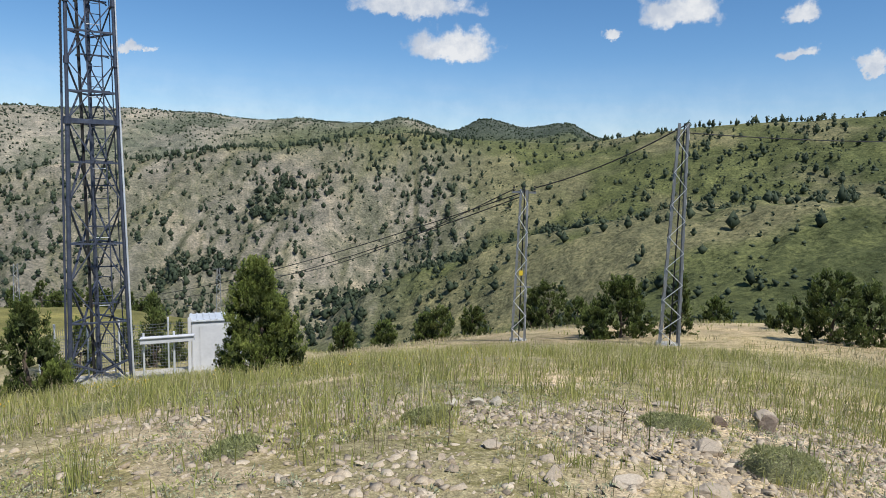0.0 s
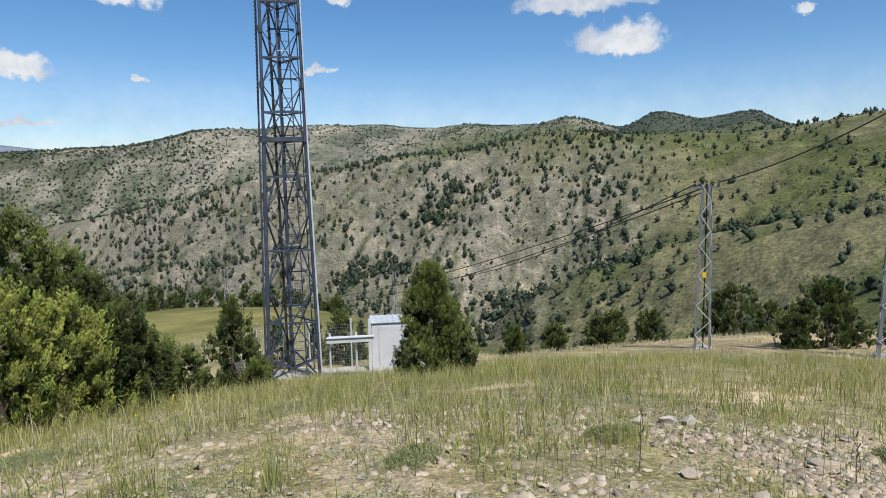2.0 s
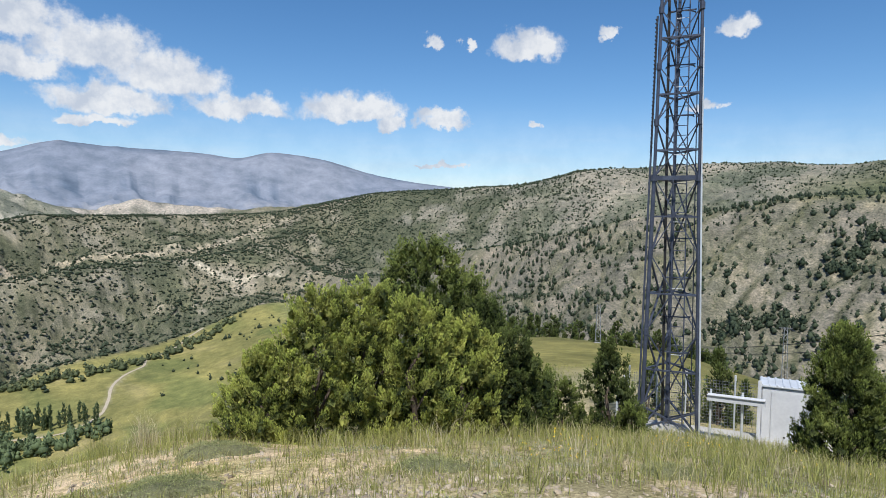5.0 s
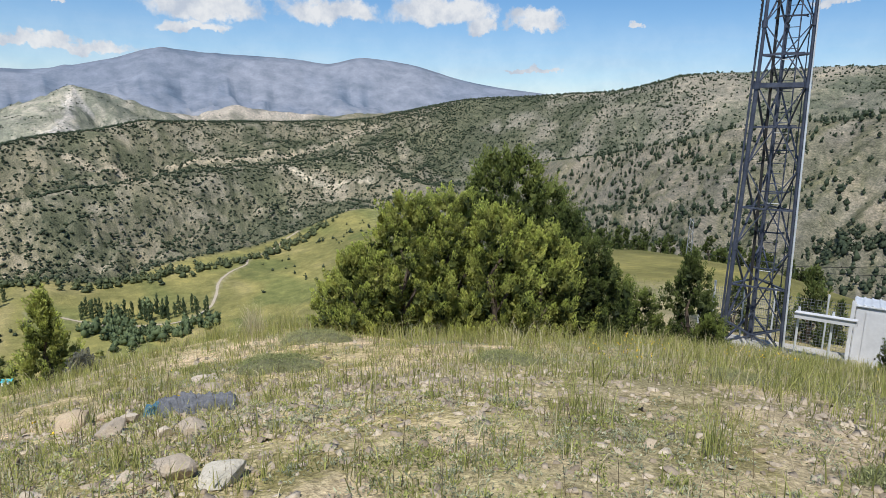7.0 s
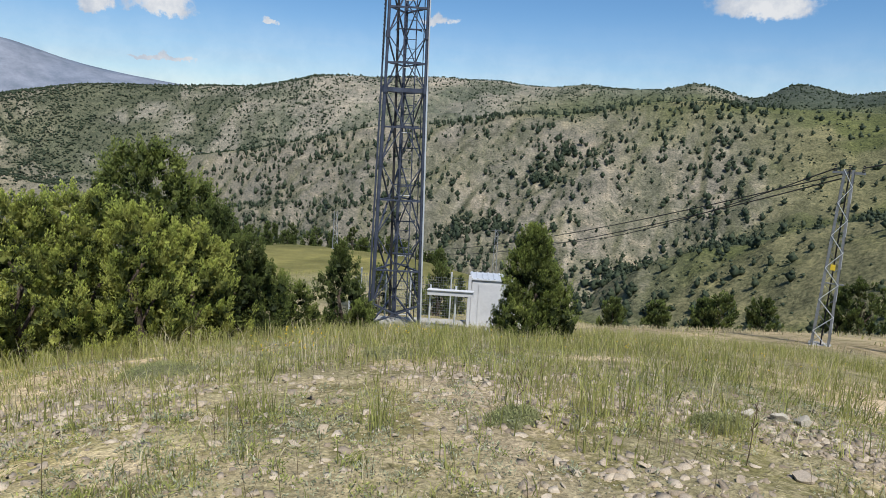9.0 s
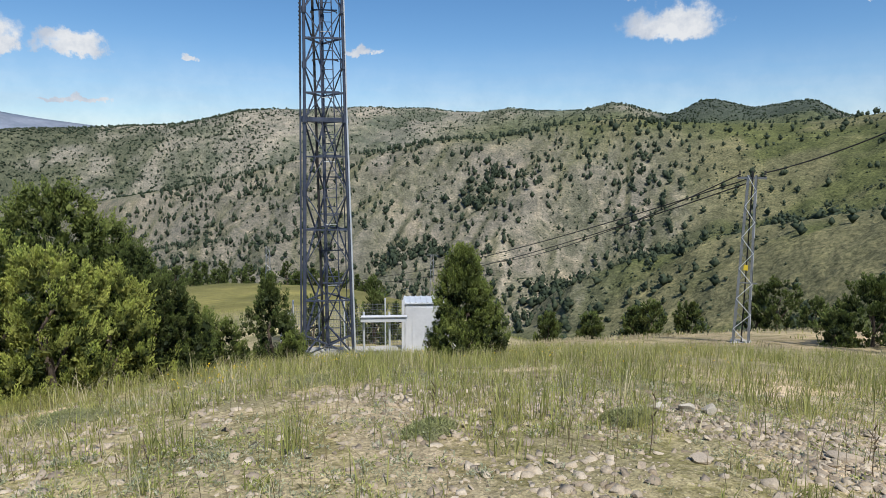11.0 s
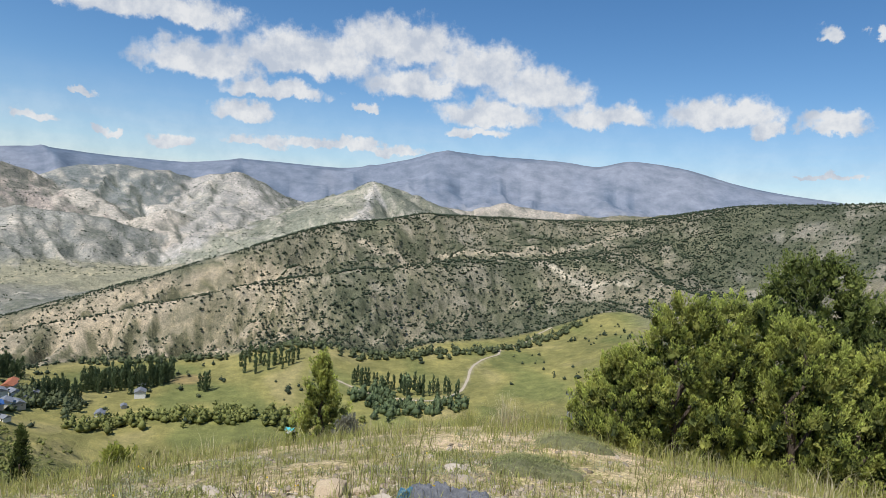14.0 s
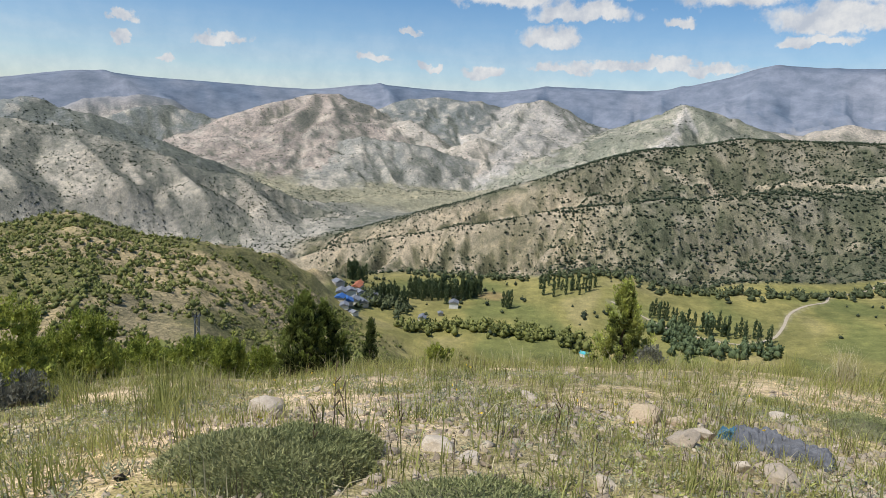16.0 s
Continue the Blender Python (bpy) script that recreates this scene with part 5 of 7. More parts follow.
def crown_mesh(name, lobes, per, leaf, material, upward=0.85, fat=0.36, plump=0.62):
    """A crown of upright pointed tufts: short sprigs lie scale-like over each tuft, round a heart of broad blades.
    Junipers get light on the tips and shade within as leaf colour.
    """
    at, way, face, tip_light, size = [], [], [], [], []
    for cx, cy, cz, s in lobes:
        u, t = rng.random(per) ** 0.85, rng.random(per) * 2 * np.pi
        out = np.array([cx, cy, 0.0])
        axis = np.array([0, 0, 1.0]) + 0.45 * out / max(0.4, np.linalg.norm(out)) + rng.normal(scale=0.16, size=3)
        rad = s * plump * (1.02 - u) ** 0.55 * (0.5 + 0.55 * rng.random(per) ** 0.6) * (1 + 0.25 * np.sin(3 * t + 9 * u))
        round_ = np.stack([np.cos(t), np.sin(t), 0.25 + 0.9 * u], 1)
        at.append(np.array([cx, cy, cz]) + axis * (u * 2.1 * s - 0.6 * s)[:, None] + np.stack([np.cos(t) * rad, np.sin(t) * rad, np.zeros(per)], 1))
        way.append(unit(unit(round_) * 0.75 + axis * upward + rng.normal(scale=0.32, size=(per, 3))))
        face.append(unit(round_) + np.array([0, 0, 0.35]) + rng.normal(scale=0.42, size=(per, 3)))
        tip_light.append(np.clip(0.04 + 0.95 * u**1.0 * (0.40 + 0.60 * rng.random(per)) + 0.40 * (rng.random() - 0.5), 0, 1))
        size.append((0.75 + 0.7 * rng.random(per)) * (1.1 - 0.35 * u))
    at, way, face, tip_light, size = (np.concatenate(k) for k in (at, way, face, tip_light, size))
    keep = at[:, 2] > 0.0
    at, way, face, tip_light, size = (k[keep] for k in (at, way, face, tip_light, size))
    n = len(at)
    side = unit(np.cross(way, face)) * (leaf * fat * size * 0.5)[:, None]
    tip, mid = at + way * (leaf * size)[:, None], at + way * (leaf * size * 0.45)[:, None]
    v1 = np.stack([at, mid - side, tip, mid + side], 1).reshape(-1, 3)
    # hearts of the tufts; their value stays zero, so junipers colour them as inner shade
    m = 8
    own = np.repeat(np.arange(len(lobes)), m)
    L = np.asarray(lobes)[own]
    d = unit(rng.normal(size=(len(own), 3)))
    w = unit(np.cross(d, rng.normal(size=(len(own), 3))) + np.array([0, 0, 0.6]))
    v2, f2 = diamonds(L[:, :3] + d * (L[:, 3] * 0.3)[:, None] - w * (L[:, 3] * 0.5)[:, None], w, L[:, 3] * 0.95, L[:, 3] * 0.62)
    v = np.concatenate([v1, v2])
    v[:, 2] = np.maximum(v[:, 2], 0.0)
    me = mesh_from(name, v, np.concatenate([np.arange(4 * n).reshape(n, 4), f2 + 4 * n]), material)
    a = me.attributes.new("tip_light", "FLOAT", "POINT")
    leaf_light = np.zeros(len(v))
    leaf_light[:4 * n] = np.repeat(tip_light, 4)
    a.data.foreach_set("value", leaf_light)
    return me


def trunk_mesh(tall, thick, limbs=3):
    bm = bmesh.new()
    p = Vector((0, 0, -0.25))
    for i in range(4):
        q = Vector((rng.normal() * thick * 0.5, rng.normal() * thick * 0.5, tall * 0.62 * (i + 1) / 4))
        bar(bm, p, q, thick * (1 - i * 0.2), sides=7)
        p = q
    for i in range(limbs):
        t = 2 * math.pi * i / limbs + rng.random()
        h = tall * (0.05 + 0.3 * rng.random())
        bar(bm, (0, 0, h), (math.cos(t) * tall * 0.13, math.sin(t) * tall * 0.13, h + tall * 0.22), thick * 0.4, sides=5)
    return bm


def juniper(az, r, width, tall, label, shape="cone", n=46, per=190, leaf=0.085, material=None, category="juniper tree", name="juniper", group="", sink=0.1, depth=None, lean=0.0, top_z=None):
    x, y = polar(az, r)
    z = height(x, y) - sink
    if top_z is not None:
        z = min(z, top_z - tall) if top_z - tall < z else z
        tall = top_z - z
    tree = empty(name, Matrix.Translation((x, y, z)) @ pose(0, 0, 0, 0, 0, az), label, category, group)
    tuft = 0.115 + 0.021 * tall if r < 25 else (0.24 if r < 60 else 0.32)
    n, per = int(n * (4.4 if r < 25 else 2.0)), int(per * (0.46 if r < 16.5 else 0.34 if r < 25 else 0.28))
    leaf = 0.054 if r < 16.5 else 0.070 if r < 25 else (0.15 if r < 40 else leaf)
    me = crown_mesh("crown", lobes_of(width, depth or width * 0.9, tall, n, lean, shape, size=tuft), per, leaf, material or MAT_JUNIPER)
    crown = new("crown", me)
    crown.parent = tree
    part("trunk", trunk_mesh(tall, 0.05 * tall), MAT_BARK, tree)
    return tree


def top_at(el, r):
    return EYE + r * math.tan(radians(el))


# the thicket of junipers left of the mast
G = "juniper thicket on the brow"
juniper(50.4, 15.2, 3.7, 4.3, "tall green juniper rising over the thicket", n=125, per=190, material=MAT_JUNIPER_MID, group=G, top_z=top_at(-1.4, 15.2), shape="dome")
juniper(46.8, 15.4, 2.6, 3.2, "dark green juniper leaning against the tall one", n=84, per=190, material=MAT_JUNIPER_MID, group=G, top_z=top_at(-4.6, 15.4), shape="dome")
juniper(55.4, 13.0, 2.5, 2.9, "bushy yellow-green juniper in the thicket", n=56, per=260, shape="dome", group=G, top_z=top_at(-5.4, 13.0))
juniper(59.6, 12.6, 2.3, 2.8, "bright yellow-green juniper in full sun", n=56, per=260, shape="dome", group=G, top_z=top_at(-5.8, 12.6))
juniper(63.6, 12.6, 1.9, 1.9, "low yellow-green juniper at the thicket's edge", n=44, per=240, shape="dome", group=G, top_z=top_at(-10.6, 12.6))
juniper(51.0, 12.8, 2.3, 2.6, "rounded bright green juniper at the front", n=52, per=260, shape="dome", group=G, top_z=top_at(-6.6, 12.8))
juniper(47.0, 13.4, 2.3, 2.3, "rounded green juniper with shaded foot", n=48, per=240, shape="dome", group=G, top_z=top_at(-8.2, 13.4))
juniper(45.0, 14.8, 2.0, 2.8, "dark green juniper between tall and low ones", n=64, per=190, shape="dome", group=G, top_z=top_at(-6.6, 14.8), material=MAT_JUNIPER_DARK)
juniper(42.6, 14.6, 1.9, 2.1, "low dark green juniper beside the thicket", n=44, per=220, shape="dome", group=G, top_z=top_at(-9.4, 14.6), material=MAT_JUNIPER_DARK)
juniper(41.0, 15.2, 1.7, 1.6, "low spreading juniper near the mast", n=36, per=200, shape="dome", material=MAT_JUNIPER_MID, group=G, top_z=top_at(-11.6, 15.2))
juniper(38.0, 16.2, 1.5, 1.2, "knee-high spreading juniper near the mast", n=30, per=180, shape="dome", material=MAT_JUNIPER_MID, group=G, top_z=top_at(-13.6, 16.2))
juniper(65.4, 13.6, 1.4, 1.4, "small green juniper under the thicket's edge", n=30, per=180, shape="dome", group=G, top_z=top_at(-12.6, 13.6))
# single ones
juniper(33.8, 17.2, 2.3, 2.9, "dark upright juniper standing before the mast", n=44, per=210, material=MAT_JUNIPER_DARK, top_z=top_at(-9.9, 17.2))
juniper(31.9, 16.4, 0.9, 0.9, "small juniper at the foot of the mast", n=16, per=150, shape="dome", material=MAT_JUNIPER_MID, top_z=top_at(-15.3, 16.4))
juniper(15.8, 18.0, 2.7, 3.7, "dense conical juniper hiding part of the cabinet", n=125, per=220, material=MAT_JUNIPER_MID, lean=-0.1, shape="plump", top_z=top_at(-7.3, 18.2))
juniper(24.6, 27.5, 1.7, 3.6, "green juniper behind the cable tray", n=34, per=150, leaf=0.2, material=MAT_JUNIPER_DARK, top_z=top_at(-10.2, 27.5))
juniper(30.0, 27.5, 2.0, 3.4, "dark juniper behind the mast", n=34, per=150, leaf=0.2, material=MAT_JUNIPER_DARK, top_z=top_at(-12.0, 27.5))
juniper(22.6, 30, 1.2, 3.2, "slim juniper behind the cabinet", n=24, per=140, leaf=0.2, top_z=top_at(-12.6, 30), material=MAT_JUNIPER_DARK)
juniper(26.6, 32, 1.6, 3.2, "dark juniper beyond the wire fence", n=26, per=140, leaf=0.2, top_z=top_at(-12.2, 32), material=MAT_JUNIPER_DARK)
GT = "junipers along the dirt track"
juniper(-17.0, 31, 3.3, 3.2, "broad dark juniper beside the lattice pole", n=60, per=210, leaf=0.2, shape="dome", material=MAT_JUNIPER_DARK, group=GT, top_z=top_at(-8.2, 31))
juniper(-14.6, 30, 1.5, 1.7, "low juniper beside the broad one", n=24, per=170, leaf=0.18, shape="dome", group=GT, top_z=top_at(-11.2, 30), material=MAT_JUNIPER_DARK)
juniper(-21.9, 34, 1.6, 3.8, "upright dark juniper behind the lattice pole", n=34, per=170, leaf=0.2, material=MAT_JUNIPER_DARK, group=GT, top_z=top_at(-7.7, 34))
juniper(-33.0, 33, 3.0, 3.0, "broad dark juniper on the track's far side", n=56, per=200, leaf=0.2, shape="dome", material=MAT_JUNIPER_DARK, group=GT, top_z=top_at(-6.4, 33))
juniper(-35.6, 34, 2.0, 2.4, "rounded juniper next to a broad one", n=34, per=180, leaf=0.2, shape="dome", material=MAT_JUNIPER_DARK, group=GT, top_z=top_at(-7.0, 34))
juniper(-29.8, 40, 1.6, 1.2, "low scrubby juniper by the track", n=20, per=140, leaf=0.2, shape="dome", material=MAT_JUNIPER_DARK, group=GT, top_z=top_at(-9.5, 40))
for az_, r_, w_, el_, lab in ((-10.4, 46, 3.0, -9.0, "leafy green tree below the track"), (-8.9, 47, 2.0, -9.8, "dark tree below the track"), (-3.6, 44, 2.0, -11.7, "dark juniper below the track's bank"),
                              (-0.4, 42, 2.3, -11.8, "bushy green juniper below the track's bank"), (0.9, 43, 1.5, -12.4, "small juniper below the track's bank"), (4.6, 42, 2.0, -13.2, "round shrub below the bank"),
                              (-24.6, 52, 2.0, -9.4, "low shrub beyond the track"), (8.4, 40, 1.6, -13.4, "small upright juniper below the bank"), (-13.0, 52, 2.4, -10.4, "shrub beyond the track's bank")):
    juniper(az_, r_, w_, 2.4, lab, n=30, per=130, leaf=0.22, shape="dome", material=MAT_JUNIPER_DARK, group=GT, top_z=top_at(el_, r_))
GW = "trees below the western brow"
juniper(89.4, 17.5, 1.9, 3.2, "slender yellow-green juniper on the slope below", n=40, per=230, group=GW, top_z=top_at(-12.9, 17.5))
juniper(87.0, 16.6, 1.2, 1.3, "grey leafless-looking shrub beside the slender juniper", n=24, per=160, shape="dome", material=MAT_GREYBUSH, group=GW, name="grey_shrub", category="shrub", top_z=top_at(-17.6, 17.2))
juniper(117.6, 17.5, 2.1, 2.8, "bushy two-topped juniper on the lower slope", n=60, per=220, material=MAT_JUNIPER_MID, group=GW, top_z=top_at(-15.4, 17.5))
juniper(115.8, 17.8, 1.8, 2.6, "dark juniper grown into its neighbour", n=40, per=210, material=MAT_JUNIPER_MID, group=GW, top_z=top_at(-16.2, 17.8), shape="cone")
juniper(111.8, 18.0, 0.5, 1.9, "small slim juniper on the lower slope", n=18, per=150, material=MAT_JUNIPER_DARK, group=GW, top_z=top_at(-17.7, 18))
juniper(124.1, 15.0, 0.95, 1.4, "round leafy green bush on the brow", n=28, per=200, shape="dome", material=MAT_SHRUB, group=GW, name="bush", category="bush", top_z=top_at(-19.1, 15))
for az_, r_, w_, el_, m_, lab in ((140.5, 13, 2.2, -14.2, MAT_SHRUB, "tall yellow-green shrub at the brow"), (137.5, 15, 1.8, -17.4, MAT_SHRUB, "straggly bright green shrub"), (134.6, 15, 1.6, -16.2, MAT_SHRUB, "tall straggly yellow-green shrub"),
                                  (131.0, 18, 2.0, -19.0, MAT_SHRUB, "rounded green shrub below the brow"), (128.4, 20, 2.0, -19.6, MAT_SHRUB, "spreading green shrub below the brow"), (139.0, 9.5, 1.5, -20.2, MAT_GREYBUSH, "grey twiggy shrub at the brow"),
                                  (142.5, 10, 1.6, -18.0, MAT_SHRUB, "dense green shrub at the brow"), (121.4, 20, 1.4, -20.0, MAT_SHRUB, "low green shrub below the brow"), (105.5, 30, 1.6, -20.0, MAT_SHRUB, "green shrub on the slope below")):
    juniper(az_, r_, w_, 1.2, lab, n=34, per=170, leaf=0.12, shape="dome", material=m_, group=GW, name="shrub", category="shrub", top_z=top_at(el_, r_))

for i in range(34):
    r_ = 19 + 34 * rng.random()
    juniper(122 + 25 * rng.random(), r_, 1.3 + 1.5 * rng.random(), 1.0 + 1.1 * rng.random(), "yellow-green deciduous shrub on the western slope", n=22, per=150, leaf=0.16, shape="dome",
            material=MAT_SHRUB if i % 3 else MAT_JUNIPER_MID, group=GW, name="shrub", category="shrub", sink=0.15)


# ------------------------------------------------------------------ woods and scrub on the hills, too many to count
def scatter(n, az0, az1, r0, r1):
    az = az0 + (az1 - az0) * rng.random(n)
    r = np.sqrt(r0**2 + (r1**2 - r0**2) * rng.random(n))
    return -np.sin(np.radians(az)) * r, np.cos(np.radians(az)) * r


HULL_V = np.array([(0, 0, -0.8)] + [(math.cos(math.pi * i / 2), math.sin(math.pi * i / 2), 0.15 * (-1) ** i) for i in range(4)] + [(0, 0, 1.0)])
HULL_F = np.array([(0, 1 + (i + 1) % 4, 1 + i) for i in range(4)] + [(5, 1 + i, 1 + (i + 1) % 4) for i in range(4)])


def clumps(name, x, y, z, wide, tall, material, label, category, tiers=2, leaves=10):
    """Trees seen from afar: ragged clumps with loose sprays round them, joined into one."""
    n = len(x)
    vs, fs, base = [], [], 0
    for t in range(tiers):
        jag = 1 + 0.30 * rng.normal(size=(n, 6, 1))
        s = np.stack([wide, wide, tall * (0.5 if t == 0 else 0.42)], 1)[:, None, :] * (1.0 if t == 0 else 0.62) * np.array([0.5, 0.5, 1.0])
        v = HULL_V[None] * jag * s
        v[:, :, 2] += (tall * (0.36 if t == 0 else 0.68))[:, None]
        v[:, :, :2] += (rng.normal(scale=0.1, size=(n, 1, 2)) * wide[:, None, None]) * t
        v += np.stack([x, y, z], 1)[:, None, :]
        vs.append(v.reshape(-1, 3))
        fs.append((HULL_F[None] + (np.arange(n) * 6)[:, None, None]).reshape(-1, 3) + base)
        base += n * 6
    if leaves:
        m = n * leaves
        d = unit(rng.normal(size=(m, 3)))
        d[:, 2] = np.abs(d[:, 2])
        own = np.repeat(np.arange(n), leaves)
        hgt = rng.random(m)
        at = np.stack([x, y, z], 1)[own] + np.stack([d[:, 0] * wide[own] * 0.5 * (1 - hgt * 0.7), d[:, 1] * wide[own] * 0.5 * (1 - hgt * 0.7), tall[own] * (0.12 + 0.85 * hgt)], 1)
        way = unit(d + np.array([0, 0, 0.7]))
        v, f = diamonds(at, way, wide[own] * 0.34, wide[own] * 0.2)
        vs.append(v)
        fs.append(np.concatenate([f[:, [0, 1, 2]], f[:, [0, 2, 3]]]) + base)
    ob = new(name, mesh_from(name, np.concatenate(vs), np.concatenate(fs), material))
    return tagged(ob, label, category, kind="stuff")


def hillside(n, az0, az1, r0, r1, lo, hi, dense, seed, wide, tall, name, label, material, tiers=2, leaves=10):
    x, y = scatter(n, az0, az1, r0, r1)
    z, step, az, r = land(x, y)
    n1 = fbm(x / 55, y / 55, 3, seed)
    n2 = fbm(x / 14, y / 14, 2, seed + 3)
    keep = (step > lo) & (step < hi) & (rng.random(n) < smooth(az, az0, az0 + 4) * (1 - smooth(az, az1 - 4, az1)) * smooth(n1 * 0.6 + n2 * 0.4, dense, dense + 0.16))
    x, y, z = x[keep], y[keep], z[keep]
    k = len(x)
    s = 0.6 + 0.8 * rng.random(k) ** 1.5
    return clumps(name, x, y, z - 0.15, wide * s, tall * s * (0.85 + 0.4 * rng.random(k)), material, label, "trees", tiers, leaves)


hillside(5400, -4, 62, 140, 640, 5.02, 8.1, 0.33, 101, 2.9, 4.2, "hillside_junipers", "scattered dark junipers over the scree and green slopes", MAT_FARTREE, 2, 3)
hillside(1500, -46, 4, 140, 640, 5.02, 8.1, 0.33, 105, 2.9, 4.0, "green_slope_junipers", "dark junipers standing far apart on the green slope", MAT_FARTREE, 2, 6)
hillside(15000, -45, 62, 150, 640, 5.05, 8.1, 0.38, 191, 1.3, 1.1, "slope_bushes", "small dark bushes dotted over the scree", MAT_FARTREE, 1, 0)
hillside(900, -45, 40, 110, 300, 4.3, 5.3, 0.46, 111, 2.8, 3.0, "gully_shrubs", "dark shrubs in the gully below the track", MAT_FARTREE)
hillside(22000, -49, 60, 640, 1350, 8.05, 10.2, 0.33, 121, 3.0, 2.8, "ridge_junipers", "dark junipers dotting the farther ridges", MAT_FARTREE, 1, 0)
hillside(9500, 32, 64, 640, 1420, 8.05, 10.2, 0.25, 127, 3.8, 3.2, "ridge_scrub", "dark scrub covering the ridge above the valley head", MAT_FARTREE, 1, 0)
hillside(27000, 52, 97, 600, 1420, 6.0, 10.15, 0.25, 131, 3.7, 3.0, "valley_scrub", "dense grey-green scrub on the hill across the valley", MAT_FARTREE, 1, 0)
hillside(13000, 90, 119, 600, 1300, 6.0, 10.15, 0.40, 135, 3.0, 2.6, "hill_end_scrub", "thinning scrub on the hill's bare end", MAT_FARTREE, 1, 0)
hillside(6800, 110, 150, 60, 430, 4.1, 6.1, 0.40, 141, 2.2, 1.7, "slope_scrub", "green scrub on the slopes above the village", MAT_SLOPE, 1, 10)
hillside(900, 48, 116, 46, 440, 4.05, 5.0, 0.46, 151, 2.6, 2.4, "lower_slope_shrubs", "shrubs on the slope falling to the valley", MAT_SLOPE, 1, 10)
hillside(1300, 60, 116, 430, 760, 5.0, 6.0, 0.52, 161, 3.8, 3.8, "field_trees", "round trees scattered over the valley fields", MAT_FARTREE, 1, 8)
hillside(17000, 112, 148, 900, 2100, 8.2, 11.6, 0.36, 171, 3.4, 2.6, "bluff_scrub", "sparse scrub on the pale bluffs", MAT_FARTREE, 1, 0)
hillside(26000, 68, 148, 1900, 3150, 11.3, 13.2, 0.37, 181, 5.0, 2.4, "badland_scrub", "patches of grey scrub on the pale badlands", MAT_FARTREE, 1, 0)


def tree_row(points, n, spread, wide, tall, name, label, material):
    seg = rng.integers(0, len(points) - 1, n)
    f = rng.random(n)
    P = np.array(points)
    xy = P[seg] + (P[seg + 1] - P[seg]) * f[:, None] + rng.normal(scale=spread, size=(n, 2))
    x, y = xy[:, 0], xy[:, 1]
    z = land(x, y)[0]
    s = 0.65 + 0.7 * rng.random(n)
    return clumps(name, x, y, z - 0.2, wide * s, tall * s, material, label, "trees", 2, 10)


tree_row([polar(-20, 326), polar(-10, 332), polar(-1, 336), polar(6, 335), polar(10, 320)], 170, 9, 4.6, 5.0, "hollow_trees", "dark trees lining the hollow behind the green spur", MAT_FARTREE)
tree_row([polar(13.2, 480), polar(14.6, 455), polar(16.0, 440)], 70, 4, 4.0, 5.0, "ravine_trees", "dark strip of trees in a ravine", MAT_FARTREE)
tree_row([polar(17.5, 400), polar(21, 390), polar(24, 380)], 60, 5, 4.0, 4.4, "scree_foot_trees", "dark trees along the foot of a scree patch", MAT_FARTREE)
for i in range(22):
    juniper(23.5 + 19.5 * i / 22 + rng.random(), 104 + 7 * rng.random(), 1.8 + 1.6 * rng.random(), 2.0 + 2.4 * rng.random(), "dark juniper at the far edge of the meadow shelf", n=16, per=110, leaf=0.34,
            shape="dome" if i % 3 else "cone", material=MAT_JUNIPER_DARK, group="junipers on the meadow shelf", sink=0.4)
tree_row([polar(66, 800), polar(72, 705), polar(79, 660), polar(84, 640), polar(90, 645), polar(100, 655), polar(108, 680)], 260, 7, 6.0, 6.0, "stream_trees", "belt of dark trees along the foot of the far hill", MAT_SCRUB)
tree_row([polar(86, 470), polar(93, 470), polar(98, 480), polar(103, 480), polar(108, 470)], 190, 7, 6.0, 7.0, "hedgerow_trees", "hedgerow of leafy trees between the fields", MAT_SLOPE)
tree_row([polar(77, 500), polar(82, 490), polar(85, 520), polar(81, 560)], 120, 10, 6.0, 8.0, "valley_grove", "leafy grove beside the valley track", MAT_POPLAR)
tree_row([polar(109, 520), polar(112, 510), polar(111, 570)], 110, 9, 6.0, 6.0, "village_gardens", "leafy garden trees among the village houses", MAT_SCRUB)


# ------------------------------------------------------------------ poplars in the valley
def build_poplar():
    tree = empty("poplar", pose(0, 0, -500), "tall narrow dark green poplar in the valley", "poplar tree", "valley poplars")
    crown = new("crown", crown_mesh("crown", lobes_of(3.0, 3.0, 19.0, 24, 0, "spindle", 0.05, 1.5), 14, 1.9, MAT_POPLAR, 1.6, 0.42))
    crown.parent = tree
    part("trunk", trunk_mesh(12.0, 0.5, 0), MAT_BARK, tree)
    return tree


poplar = build_poplar()
rows = [(102.3, 108.3, 575, 46, 1.0), (108.5, 111.8, 545, 20, 0.8), (112.4, 114.0, 610, 14, 0.95), (91.2, 96.2, 600, 16, 0.8), (76.5, 84.0, 540, 22, 0.8), (84.0, 86.5, 560, 8, 0.95), (98.6, 99.6, 560, 4, 1.0), (101.5, 103.0, 590, 8, 0.9)]
first = True
for a0, a1, r_, n_, s_ in rows:
    for i in range(n_):
        az_ = a0 + (a1 - a0) * (i + rng.random()) / n_
        px, py = polar(az_, r_ + rng.normal() * 9)
        m = Matrix.Translation((px, py, height(px, py) - 0.3)) @ pose(0, 0, 0, 0, 0, rng.random() * 360)
        s = s_ * (0.7 + 0.45 * rng.random())
        m = m @ Matrix.Diagonal((s * (0.7 + 0.3 * rng.random()), s * 0.8, s, 1))
        if first:
            poplar.matrix_world, first = m, False
        else:
            o = copy_thing(poplar, m)
            o.matrix_basis = m


